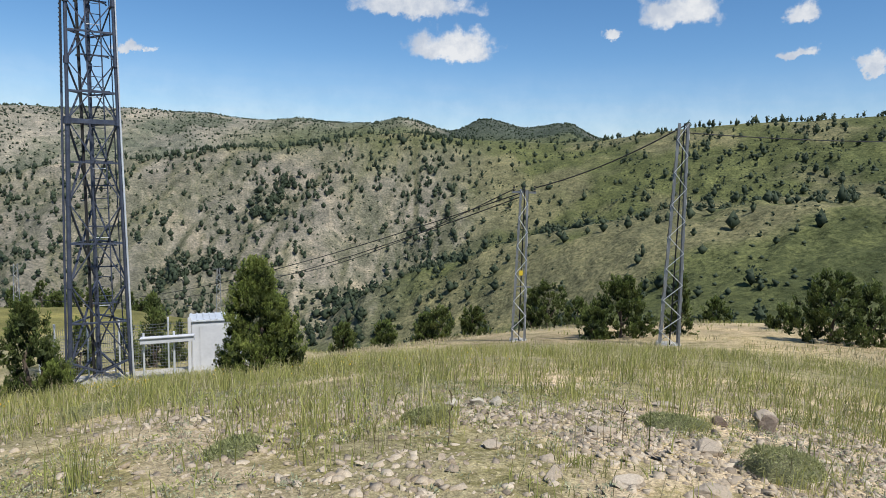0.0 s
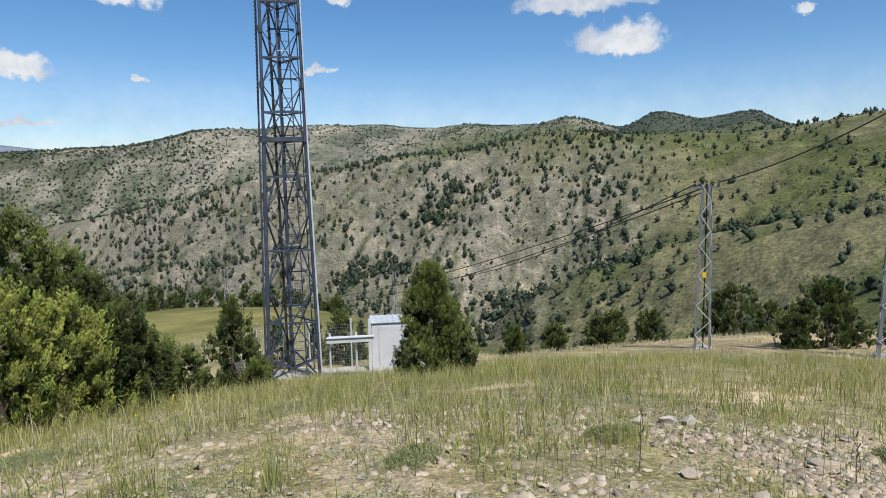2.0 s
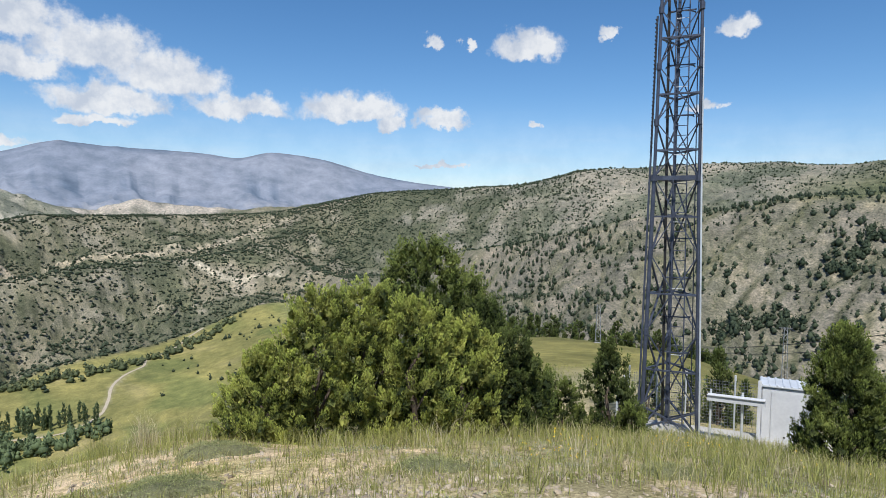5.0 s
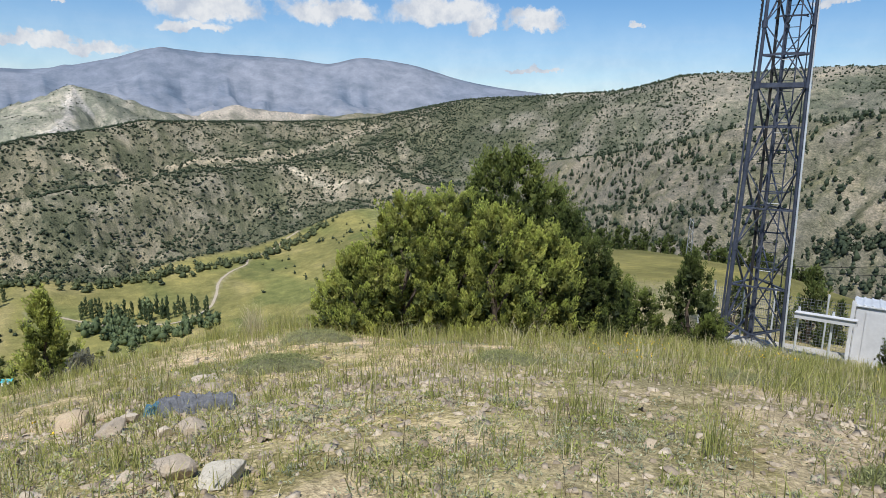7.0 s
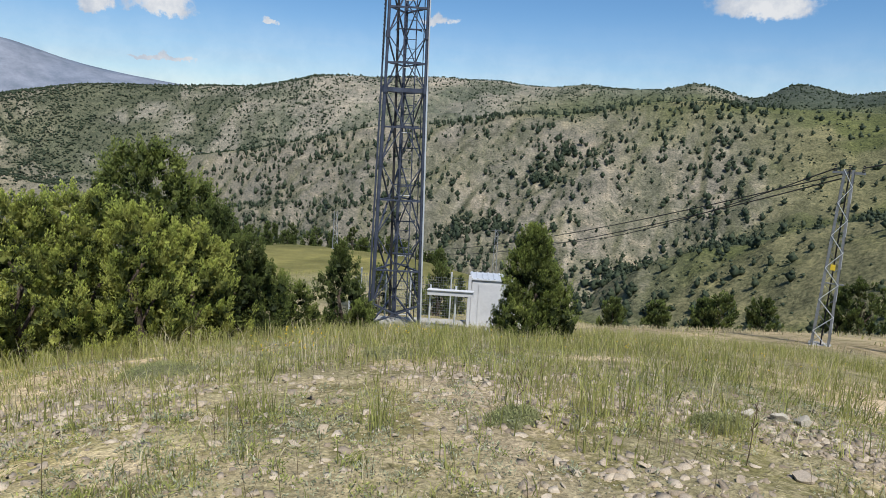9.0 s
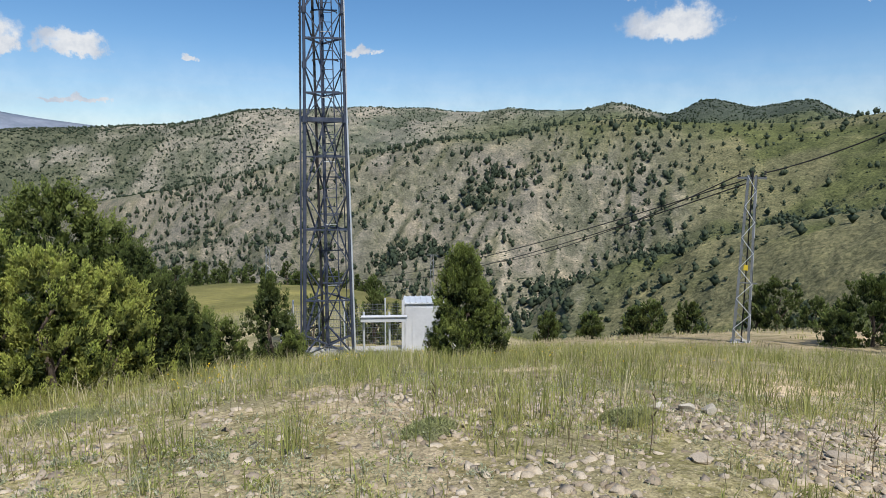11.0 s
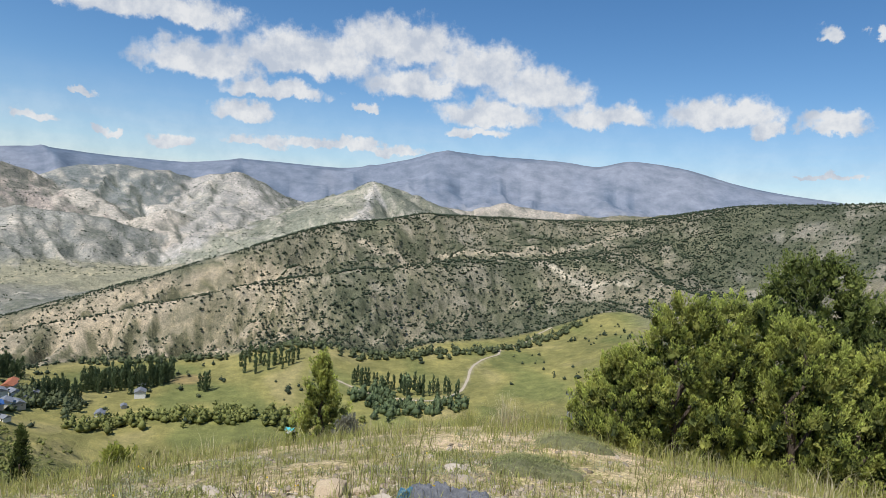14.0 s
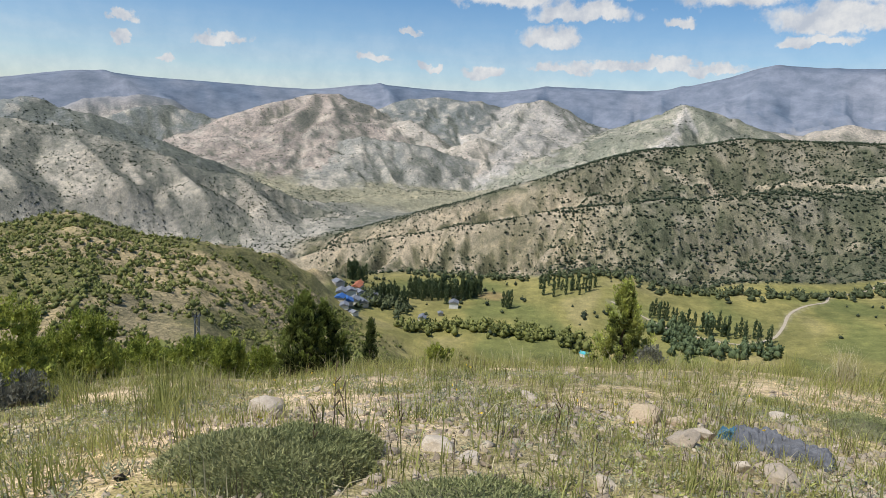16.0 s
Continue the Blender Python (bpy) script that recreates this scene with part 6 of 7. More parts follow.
# ------------------------------------------------------------------ the village
MAT_WALL = plain("rendered_house_wall", (0.42, 0.38, 0.33), (0.60, 0.56, 0.50), 0.4, 0.9, 0.0, 0.1)
MAT_WALL_WHITE = plain("whitewashed_wall", (0.66, 0.65, 0.62), (0.80, 0.79, 0.76), 0.4, 0.9, 0.0, 0.1)
# grey and blue roofs are darkened: cloud shade on the village, as colour
MAT_ROOF_GREY = plain("grey_metal_roof", (0.17, 0.18, 0.20), (0.29, 0.30, 0.33), 0.5, 0.5, 0.3, 0.1)
MAT_ROOF_RED = plain("red_tile_roof", (0.26, 0.09, 0.05), (0.40, 0.16, 0.09), 0.6, 0.8, 0.0, 0.2)
MAT_ROOF_BLUE = plain("blue_metal_roof", (0.03, 0.10, 0.30), (0.06, 0.16, 0.42), 0.5, 0.5, 0.1, 0.1)
MAT_GLASS = plain("dark_window_glass", (0.02, 0.025, 0.03), (0.05, 0.06, 0.07), 1.0, 0.15, 0.0, 0.0)
MAT_CANVAS = plain("turquoise_canvas", (0.05, 0.33, 0.38), (0.10, 0.46, 0.52), 2.0, 0.8, 0.0, 0.1)


def build_house(az, r, w, d, h, turn, wall, roof, label):
    x, y = polar(az, r)
    house = empty("house", Matrix.Translation((x, y, height(x, y) - 0.3)) @ pose(0, 0, 0, 0, 0, turn), label, "house", "village houses")
    bm = bmesh.new()
    block(bm, (0, 0, h / 2), (w, d, h), 0.04)
    body = part("wall", bm, wall, house)
    bm = bmesh.new()
    rise, ov = d * 0.26, 0.5
    v = [bm.verts.new(p) for p in ((-w / 2 - ov, -d / 2 - ov, h - 0.1), (w / 2 + ov, -d / 2 - ov, h - 0.1), (w / 2 + ov, d / 2 + ov, h - 0.1), (-w / 2 - ov, d / 2 + ov, h - 0.1), (-w / 2 - ov, 0, h + rise), (w / 2 + ov, 0, h + rise))]
    for f in ((0, 1, 5, 4), (2, 3, 4, 5), (0, 4, 3), (1, 2, 5), (3, 2, 1, 0)):
        bm.faces.new([v[i] for i in f])
    part("roof", bm, roof, house)
    for side in (-1, 1):
        for i in range(3):
            bm = bmesh.new()
            block(bm, (-w / 2 + w * (i + 0.5) / 3, side * (d / 2 + 0.02), h * 0.58), (0.9, 0.08, 1.1), 0.02)
            part("window", bm, MAT_GLASS, body)
    return house


houses = [(114.6, 500, 11, 8, 4.5, 20, MAT_WALL, MAT_ROOF_GREY, "grey-roofed stone village house"), (113.8, 520, 10, 8, 5, 35, MAT_WALL_WHITE, MAT_ROOF_GREY, "pale village house with a grey roof"),
          (114.7, 470, 9, 7, 4, 10, MAT_WALL, MAT_ROOF_BLUE, "low village house with a blue metal roof"), (114.0, 478, 10, 8, 4, 28, MAT_WALL, MAT_ROOF_BLUE, "village house with a bright blue roof"),
          (113.2, 545, 10, 8, 6, 5, MAT_WALL, MAT_ROOF_RED, "two-storey house with a red roof"), (112.7, 498, 11, 8, 4.5, 40, MAT_WALL, MAT_ROOF_GREY, "long stone house with a grey roof"),
          (113.4, 492, 9, 8, 5, 15, MAT_WALL_WHITE, MAT_ROOF_GREY, "white house with a grey metal roof"), (112.2, 520, 9, 7, 4, 30, MAT_WALL, MAT_ROOF_GREY, "small stone house among trees"),
          (114.9, 530, 9, 8, 5, 45, MAT_WALL, MAT_ROOF_GREY, "stone house at the village edge"), (113.0, 570, 9, 7, 4.5, 12, MAT_WALL, MAT_ROOF_RED, "red-roofed house behind the village"),
          (114.3, 452, 8, 6, 3.5, 22, MAT_WALL_WHITE, MAT_ROOF_GREY, "white shed with a grey roof"), (113.5, 448, 7, 5, 3, 60, MAT_WALL_WHITE, MAT_ROOF_GREY, "small white shed at the village foot"),
          (112.9, 530, 8, 7, 5, 50, MAT_WALL_WHITE, MAT_ROOF_GREY, "pale house between poplars"), (111.6, 540, 8, 7, 4, 20, MAT_WALL, MAT_ROOF_GREY, "stone house beside the poplar grove"),
          (104.1, 545, 9, 8, 5.5, 12, MAT_WALL_WHITE, MAT_ROOF_GREY, "white farmhouse standing alone in the fields"), (104.0, 570, 5, 5, 4, 12, MAT_WALL_WHITE, MAT_ROOF_GREY, "white outbuilding behind the farmhouse"),
          (107.0, 500, 9, 6, 3, 8, MAT_WALL_WHITE, MAT_ROOF_GREY, "long white barn in the fields"), (105.3, 520, 5, 4, 2.6, 20, MAT_WALL, MAT_ROOF_GREY, "small hut in the fields")]
for h in houses:
    build_house(*h)


def build_tent():
    x, y = polar(91.7, 447)
    tent = empty("tent", Matrix.Translation((x, y, height(x, y))) @ pose(0, 0, 0, 0, 0, 70), "turquoise canvas shelter in a field", "tent")
    bm = bmesh.new()
    block(bm, (0, 0, 1.3), (6, 4, 2.6), 0.2)
    part("side_canvas", bm, MAT_WALL_WHITE, tent)
    bm = bmesh.new()
    v = [bm.verts.new(p) for p in ((-3.2, -2.2, 2.5), (3.2, -2.2, 2.5), (3.2, 2.2, 2.5), (-3.2, 2.2, 2.5), (-3.2, 0, 4.0), (3.2, 0, 4.0))]
    for f in ((0, 1, 5, 4), (2, 3, 4, 5), (0, 4, 3), (1, 2, 5), (3, 2, 1, 0)):
        bm.faces.new([v[i] for i in f])
    part("roof_canvas", bm, MAT_CANVAS, tent)


build_tent()

# ------------------------------------------------------------------ stones on the knoll
def stone_material(name, dark, light, stain):
    m = Mat(name, 0.92)
    rnd = m.node("ShaderNodeObjectInfo").outputs["Random"]
    isl = m.node("ShaderNodeNewGeometry").outputs["Random Per Island"]
    tone = m.math("FRACT", m.math("ADD", rnd, isl))
    c = m.mix(tone, dark, light)
    patch = m.noise(7.0, 5, 0.65)
    c = m.mix(m.math("MULTIPLY", m.ramp(patch, [(0.48, (0, 0, 0)), (0.66, (1, 1, 1))]), 0.55), c, stain)
    grain = m.noise(60.0, 4, 0.7)
    c = m.mix(1.0, c, m.ramp(grain, [(0.3, (0.75, 0.75, 0.75)), (0.7, (1.15, 1.15, 1.15))]), "MULTIPLY")
    m.color(c)
    return m.bump(grain, 0.5, 0.01).m


MAT_STONE = stone_material("pale_limestone", (0.31, 0.26, 0.20), (0.50, 0.43, 0.34), (0.42, 0.33, 0.22))
MAT_SHARD = stone_material("tan_limestone_shards", (0.20, 0.16, 0.115), (0.52, 0.440, 0.335), (0.42, 0.33, 0.22))
MAT_OCHRE = stone_material("ochre_sandstone", (0.44, 0.35, 0.235), (0.56, 0.46, 0.33), (0.36, 0.26, 0.17))
# dark tone takes in the shaded front of the largest such rock
MAT_DARKROCK = stone_material("dark_brown_rock", (0.16, 0.12, 0.09), (0.30, 0.24, 0.18), (0.40, 0.34, 0.27))
MAT_LICHEN = stone_material("lichen_grey_rock", (0.34, 0.305, 0.245), (0.52, 0.475, 0.39), (0.40, 0.37, 0.28))


def rock_mesh(name, size, material, cuts=7, detail=2):
    """An angular, weathered rock: a ball cut by planes, roughened, with worn edges."""
    bm = bmesh.new()
    bmesh.ops.create_icosphere(bm, subdivisions=detail, radius=1.0)
    planes = [(unit(rng.normal(size=(1, 3)))[0], 0.35 + 0.4 * rng.random()) for _ in range(cuts)]
    for v in bm.verts:
        p = np.array(v.co)
        for n_, d in planes:
            over = p @ n_ - d
            if over > 0:
                p = p - n_ * over * 0.95
        k = 1 + 0.10 * (noise.noise(Vector(p * 2.3) + Vector((size[0] * 9, 0, 0)))) + 0.05 * noise.noise(Vector(p * 6))
        v.co = Vector((p[0] * size[0] / 2 * k, p[1] * size[1] / 2 * k, p[2] * size[2] / 2 * k))
    me = bpy.data.meshes.new(name)
    bm.to_mesh(me)
    bm.free()
    me.materials.append(material)
    return me


def rock(x, y, size, turn, material, label, name="rock", bury=0.3, tilt=0.0, detail=3, cuts=9):
    size = tuple(0.85 * k for k in size)
    ob = new(name, rock_mesh(name, size, material, cuts, detail))
    ob.matrix_world = Matrix.Translation((x, y, height(x, y) + size[2] * (0.5 - bury))) @ pose(0, 0, 0, tilt, 0, turn)
    return tagged(ob, label, "rock", "rocks on the knoll")


rock(-5.85, 0.12, (0.36, 0.46, 0.25), 10, MAT_OCHRE, "flat-topped ochre rock with a dark cracked side", bury=0.3, cuts=3)
rock(-5.95, 0.36, (0.22, 0.2, 0.16), 40, MAT_OCHRE, "small ochre stone beside the flat-topped rock")
rock(-5.14, 0.32, (0.34, 0.26, 0.24), 70, MAT_STONE, "pale pinkish rock at the end of the trousers")
rock(-5.42, 0.50, (0.24, 0.2, 0.22), 20, MAT_STONE, "small pale rock against the trousers")
rock(-4.47, 0.78, (0.30, 0.24, 0.20), 30, MAT_STONE, "pale angular rock in low herbs")
rock(-4.65, 0.64, (0.22, 0.18, 0.15), 80, MAT_STONE, "pale rock near the trousers")
rock(-5.02, -2.92, (0.36, 0.44, 0.24), 60, MAT_STONE, "pale blocky stone among tall grass", bury=0.3, cuts=4)
rock(-4.72, -2.60, (0.17, 0.18, 0.13), 10, MAT_STONE, "rounded pale stone beside a blocky one", bury=0.2)
rock(-6.50, -0.93, (0.4, 0.25, 0.22), 20, MAT_STONE, "pinkish flat rock half sunk in soil", bury=0.45)
rock(-4.15, -1.16, (0.42, 0.30, 0.12), 25, MAT_STONE, "flat pale slab in bare soil", bury=0.4)
rock(-3.95, -0.94, (0.30, 0.24, 0.10), 60, MAT_STONE, "flat pale slab with a broken edge", bury=0.4)
rock(-6.65, 1.46, (0.42, 0.3, 0.16), 0, MAT_STONE, "broad pale flat stone behind the trousers", bury=0.45)
rock(-5.45, 1.40, (0.26, 0.2, 0.12), 15, MAT_STONE, "pale flat stone at the trouser legs", bury=0.4)
rock(-3.58, 0.48, (0.34, 0.30, 0.22), 40, MAT_STONE, "pale rounded rock in the grass")
rock(-3.33, 0.68, (0.40, 0.34, 0.24), 65, MAT_LICHEN, "yellowish rock grown over with lichen")
rock(-3.80, -0.19, (0.2, 0.16, 0.1), 5, MAT_STONE, "small pale stone in herbs")
rock(-7.15, 1.49, (0.5, 0.35, 0.14), 30, MAT_STONE, "flat pale outcrop on the brow", bury=0.5)
rock(0.30, 6.02, (0.24, 0.19, 0.15), 15, MAT_LICHEN, "lichen-grey rock in a small row")
rock(0.55, 6.16, (0.28, 0.20, 0.17), 50, MAT_LICHEN, "lichen-grey rock in the middle of a row")
rock(0.80, 6.36, (0.28, 0.22, 0.20), 80, MAT_LICHEN, "largest lichen-grey rock of a row")
rock(0.12, 5.72, (0.24, 0.2, 0.12), 30, MAT_LICHEN, "low lichen-grey rock ending a row")
rock(3.48, 5.73, (0.40, 0.34, 0.30), 20, MAT_DARKROCK, "brown rock coloured dark for its shaded front")
rock(3.62, 6.05, (0.44, 0.30, 0.26), 60, MAT_STONE, "pale slab leaning on a dark rock", tilt=14)
rock(3.80, 6.53, (0.26, 0.2, 0.2), 10, MAT_DARKROCK, "small dark rock behind a larger one")
rock(3.05, 5.85, (0.30, 0.22, 0.14), 80, MAT_DARKROCK, "low dark rock in stony ground")
rock(1.40, 3.52, (0.32, 0.26, 0.14), 35, MAT_STONE, "pale angular stone in scree")
rock(2.37, 4.57, (0.34, 0.28, 0.20), 75, MAT_STONE, "pinkish grey angular rock")
rock(1.62, 5.06, (0.36, 0.22, 0.14), 20, MAT_STONE, "pale flat rock in scree")
rock(2.85, 6.77, (0.5, 0.26, 0.12), 5, MAT_STONE, "flat tan slab in the grass")
rock(0.57, 4.30, (0.26, 0.2, 0.10), 50, MAT_STONE, "flat pale shard on bare soil")
rock(1.90, 3.50, (0.36, 0.28, 0.16), 10, MAT_STONE, "broad pale stone in scree")
rock(0.90, 3.60, (0.30, 0.20, 0.10), 70, MAT_STONE, "tan stone shard in scree")


def stony(x, y):
    """How stony the knoll's top is, from 0 to 1."""
    az = np.degrees(np.arctan2(-x, y))
    r = np.hypot(x, y)
    east = (1 - smooth(az, 0, 16)) * (1 - smooth(r, 6.0, 9.0))
    mid = 0.45 * smooth(az, 4, 20) * (1 - smooth(az, 66, 80)) * (1 - smooth(r, 5.5, 8.0))
    west = 0.42 * smooth(az, 66, 80) * (1 - smooth(r, 6.0, 8.5))
    patch = smooth(fbm(x / 1.5, y / 1.5, 3, 303), 0.36, 0.60)
    return np.clip((east + mid + west) * patch + 0.05, 0, 1)


# single stones that can be told apart
shapes = [rock_mesh("stone", (0.16 + 0.05 * (i % 3), 0.12 + 0.03 * (i % 4), 0.06 + 0.015 * (i % 3)), MAT_SHARD, 7, 1) for i in range(10)]
count = 0
while count < 290:
    sx, sy = scatter(1, -42, 140, 2.4, 7.2)
    if rng.random() > stony(sx, sy)[0]:
        continue
    s = 0.24 + 0.62 * rng.random() ** 2.4
    ob = new("stone", shapes[count % 10])
    px, py = float(sx[0]), float(sy[0])
    ob.matrix_world = Matrix.Translation((px, py, height(px, py) + 0.012 * s)) @ pose(0, 0, 0, rng.normal() * 10, rng.normal() * 10, rng.random() * 360) @ Matrix.Diagonal((s, s, s, 1))
    tagged(ob, "loose pale angular stone lying on dry soil", "stone", "loose stones")
    count += 1


def build_pebbles():
    """Flat angular shards: skewed slabs with sharp edges, no two alike."""
    n = 105000
    x, y = scatter(n, -44, 146, 1.8, 10)
    keep = rng.random(n) < (stony(x, y) * 0.9 + 0.07) * (1 - 0.75 * smooth(np.hypot(x, y), 5.0, 9.0))
    x, y = x[keep], y[keep]
    z = land(x, y)[0]
    k = len(x)
    s = 0.007 + 0.034 * rng.random(k) ** 3.4
    box = np.array([(-1, -1, -1), (1, -1, -1), (1, 1, -1), (-1, 1, -1), (-0.8, -0.8, 1), (0.8, -0.8, 1), (0.8, 0.8, 1), (-0.8, 0.8, 1)], float)
    quad = np.array([(4, 5, 6, 7), (0, 1, 5, 4), (1, 2, 6, 5), (2, 3, 7, 6), (3, 0, 4, 7)])
    v = box[None] * s[:, None, None] * np.array([1.0, 0.72, 0.36]) * (0.75 + 0.5 * rng.random((k, 1, 3)))
    v = v + rng.normal(scale=0.28, size=(k, 8, 3)) * s[:, None, None] * np.array([1, 1, 0.35])
    t = rng.random(k) * 2 * np.pi
    c, sn = np.cos(t)[:, None], np.sin(t)[:, None]
    vx, vy = v[:, :, 0] * c - v[:, :, 1] * sn, v[:, :, 0] * sn + v[:, :, 1] * c
    vz = v[:, :, 2] + vx * rng.normal(scale=0.30, size=(k, 1)) + vy * rng.normal(scale=0.30, size=(k, 1))
    v = np.stack([vx + x[:, None], vy + y[:, None], vz + z[:, None] + s[:, None] * 0.16], 2)
    f = (quad[None] + (np.arange(k) * 8)[:, None, None]).reshape(-1, 4)
    ob = new("pebbles", mesh_from("pebbles", v.reshape(-1, 3), f, MAT_SHARD))
    tagged(ob, "pale limestone pebbles and shards strewn over the soil", "pebbles", kind="stuff")


build_pebbles()


# ------------------------------------------------------------------ grasses and herbs
MAT_STALK = foliage("brown_seed_stalks", (0.075, 0.052, 0.032), (0.20, 0.15, 0.085), (0.15, 0.13, 0.06))
MAT_GREENHERB = foliage("green_herb_shoots", (0.130, 0.155, 0.044), (0.400, 0.425, 0.130), (0.45, 0.44, 0.15))
def blades(x, y, z, tall, wide, lean_scale=0.35):
    """Bent grass blades, each a strip that narrows to a tip."""
    n = len(x)
    t = rng.random(n) * 2 * np.pi
    lean = np.abs(rng.normal(scale=lean_scale, size=n)) * tall
    dx, dy = np.cos(t), np.sin(t)
    a = rng.random(n) * 2 * np.pi
    wx, wy = np.cos(a) * wide / 2, np.sin(a) * wide / 2
    base = np.stack([x, y, z], 1)
    mid = base + np.stack([dx * lean * 0.3, dy * lean * 0.3, tall * 0.55], 1)
    tip = base + np.stack([dx * lean, dy * lean, tall * (1 - 0.25 * np.minimum(lean / tall, 1))], 1)
    side = np.stack([wx, wy, np.zeros(n)], 1)
    v = np.stack([base - side, base + side, mid + side * 0.8, mid - side * 0.8, tip], 1).reshape(-1, 3)
    k = np.arange(n)[:, None] * 5
    tri = np.concatenate([k + np.array([[0, 1, 2]]), k + np.array([[0, 2, 3]]), k + np.array([[3, 2, 4]])])
    return v, tri


def grow(n, tuft, az0, az1, r0, r1, weight, tall, wide, spread, lean=0.35):
    x, y = scatter(n, az0, az1, r0, r1)
    keep = rng.random(n) < weight(x, y)
    x, y = x[keep], y[keep]
    own = np.repeat(np.arange(len(x)), tuft)
    sz = 0.6 + 0.7 * rng.random(len(x))
    bx = x[own] + rng.normal(scale=spread, size=len(own))
    by = y[own] + rng.normal(scale=spread, size=len(own))
    bz = land(bx, by)[0] - 0.01
    return blades(bx, by, bz, tall * sz[own] * (0.5 + 0.6 * rng.random(len(own))), wide * (0.7 + 0.6 * rng.random(len(own))), lean)


def bearing(x, y):
    return np.degrees(np.arctan2(-x, y)), np.hypot(x, y)


def tall_weight(x, y):
    az, r = bearing(x, y)
    east = smooth(r, 5.6, 8.5) * (1 - smooth(az, 4, 14)) + 0.9 * smooth(r, 4.2, 7.0) * smooth(az, 0, 8) * (1 - smooth(az, 24, 34))
    brow = smooth(r, 8.0, 10.5) * smooth(az, 28, 40) * (1 - 0.72 * smooth(az, 64, 84))
    thin = fbm(x / 2.2, y / 2.2, 3, 401)
    near_east = 0.75 * smooth(r, 3.2, 4.6) * smooth(az, -4, 8) * (1 - 0.6 * smooth(az, 30, 44)) * (1 - smooth(az, 60, 70))
    return np.clip((east + brow) * smooth(thin, 0.30, 0.52) + near_east * smooth(thin, 0.42, 0.56) + 0.06, 0, 1) * (1 - 0.85 * smooth(r, 23, 27) * (1 - smooth(az, 8, 13)))


def low_weight(x, y):
    az, r = bearing(x, y)
    return np.clip(smooth(fbm(x / 0.9, y / 0.9, 3, 411), 0.40, 0.60) * (0.45 + 0.55 * smooth(az, 20, 60)), 0.03, 1)


def add_blades(name, label, material, *sets):
    vs, fs, base = [], [], 0
    for v, f in sets:
        vs.append(v)
        fs.append(f + base)
        base += len(v)
    ob = new(name, mesh_from(name, np.concatenate(vs), np.concatenate(fs), material))
    tagged(ob, label, "grass", kind="stuff")


add_blades("meadow_grass", "tall yellow-green meadow grass in loose tufts", MAT_GRASS,
           grow(12500, 8, -44, 146, 3.2, 24, tall_weight, 0.36, 0.009, 0.10, 0.45),
           grow(13000, 8, -44, 146, 2.2, 13, low_weight, 0.15, 0.007, 0.05, 0.6))
add_blades("dry_grass", "straw-coloured dry grass and bent stalks", MAT_DRYGRASS,
           grow(4600, 5, -44, 146, 3.0, 24, tall_weight, 0.44, 0.006, 0.12, 0.55),
           grow(6500, 5, -44, 146, 2.2, 13, low_weight, 0.11, 0.007, 0.06, 0.8),
           grow(1500, 7, -44, 12, 24, 48, lambda x, y: smooth(fbm(x / 4, y / 4, 3, 427), 0.42, 0.6), 0.26, 0.03, 0.3, 0.5))
add_blades("seed_stalks", "thin brown seed stalks standing over the herbs", MAT_STALK,
           grow(3400, 2, -44, 146, 2.6, 13, lambda x, y: 0.25 + 0.75 * low_weight(x, y), 0.32, 0.004, 0.05, 0.30))
add_blades("bank_grass", "coarse grass on the terrace and slopes below", MAT_GRASS,
           grow(5000, 6, -44, 146, 22, 60, lambda x, y: np.clip(smooth(fbm(x / 5, y / 5, 3, 421), 0.42, 0.6) * (1 - 0.75 * (bearing(x, y)[0] < 10) * (bearing(x, y)[1] < 46)), 0, 1), 0.34, 0.03, 0.25, 0.4))


def build_tussocks():
    spots = [(-5.4, -4.15, 0.62, 90), (-5.95, -5.9, 0.66, 90), (-5.0, -4.0, 0.5, 60), (-12.4, 3.7, 0.75, 120), (-12.0, 4.3, 0.6, 80), (-12.9, 3.0, 0.6, 80), (-6.6, -4.9, 0.55, 70), (-4.4, -3.3, 0.36, 60),
             (-3.1, 3.3, 0.42, 70), (-2.2, 3.5, 0.4, 60), (-4.9, -1.6, 0.3, 60), (0.15, 5.2, 0.35, 60), (-5.4, 0.2, 0.3, 26), (-0.9, 4.9, 0.5, 70), (-3.6, -3.1, 0.3, 50), (-2.9, -2.9, 0.34, 60)]
    for x, y, tall, n in spots:
        bx, by = x + rng.normal(scale=0.10, size=n), y + rng.normal(scale=0.10, size=n)
        v, f = blades(bx, by, land(bx, by)[0] - 0.01, tall * (0.6 + 0.5 * rng.random(n)), np.full(n, 0.0065), 0.45)
        ob = new("grass_tussock", mesh_from("grass_tussock", v, f, MAT_GRASS if n != 120 else MAT_DRYGRASS))
        tagged(ob, "upright tussock of yellow-green grass on the knoll", "grass tussock", "grass tussocks")


build_tussocks()


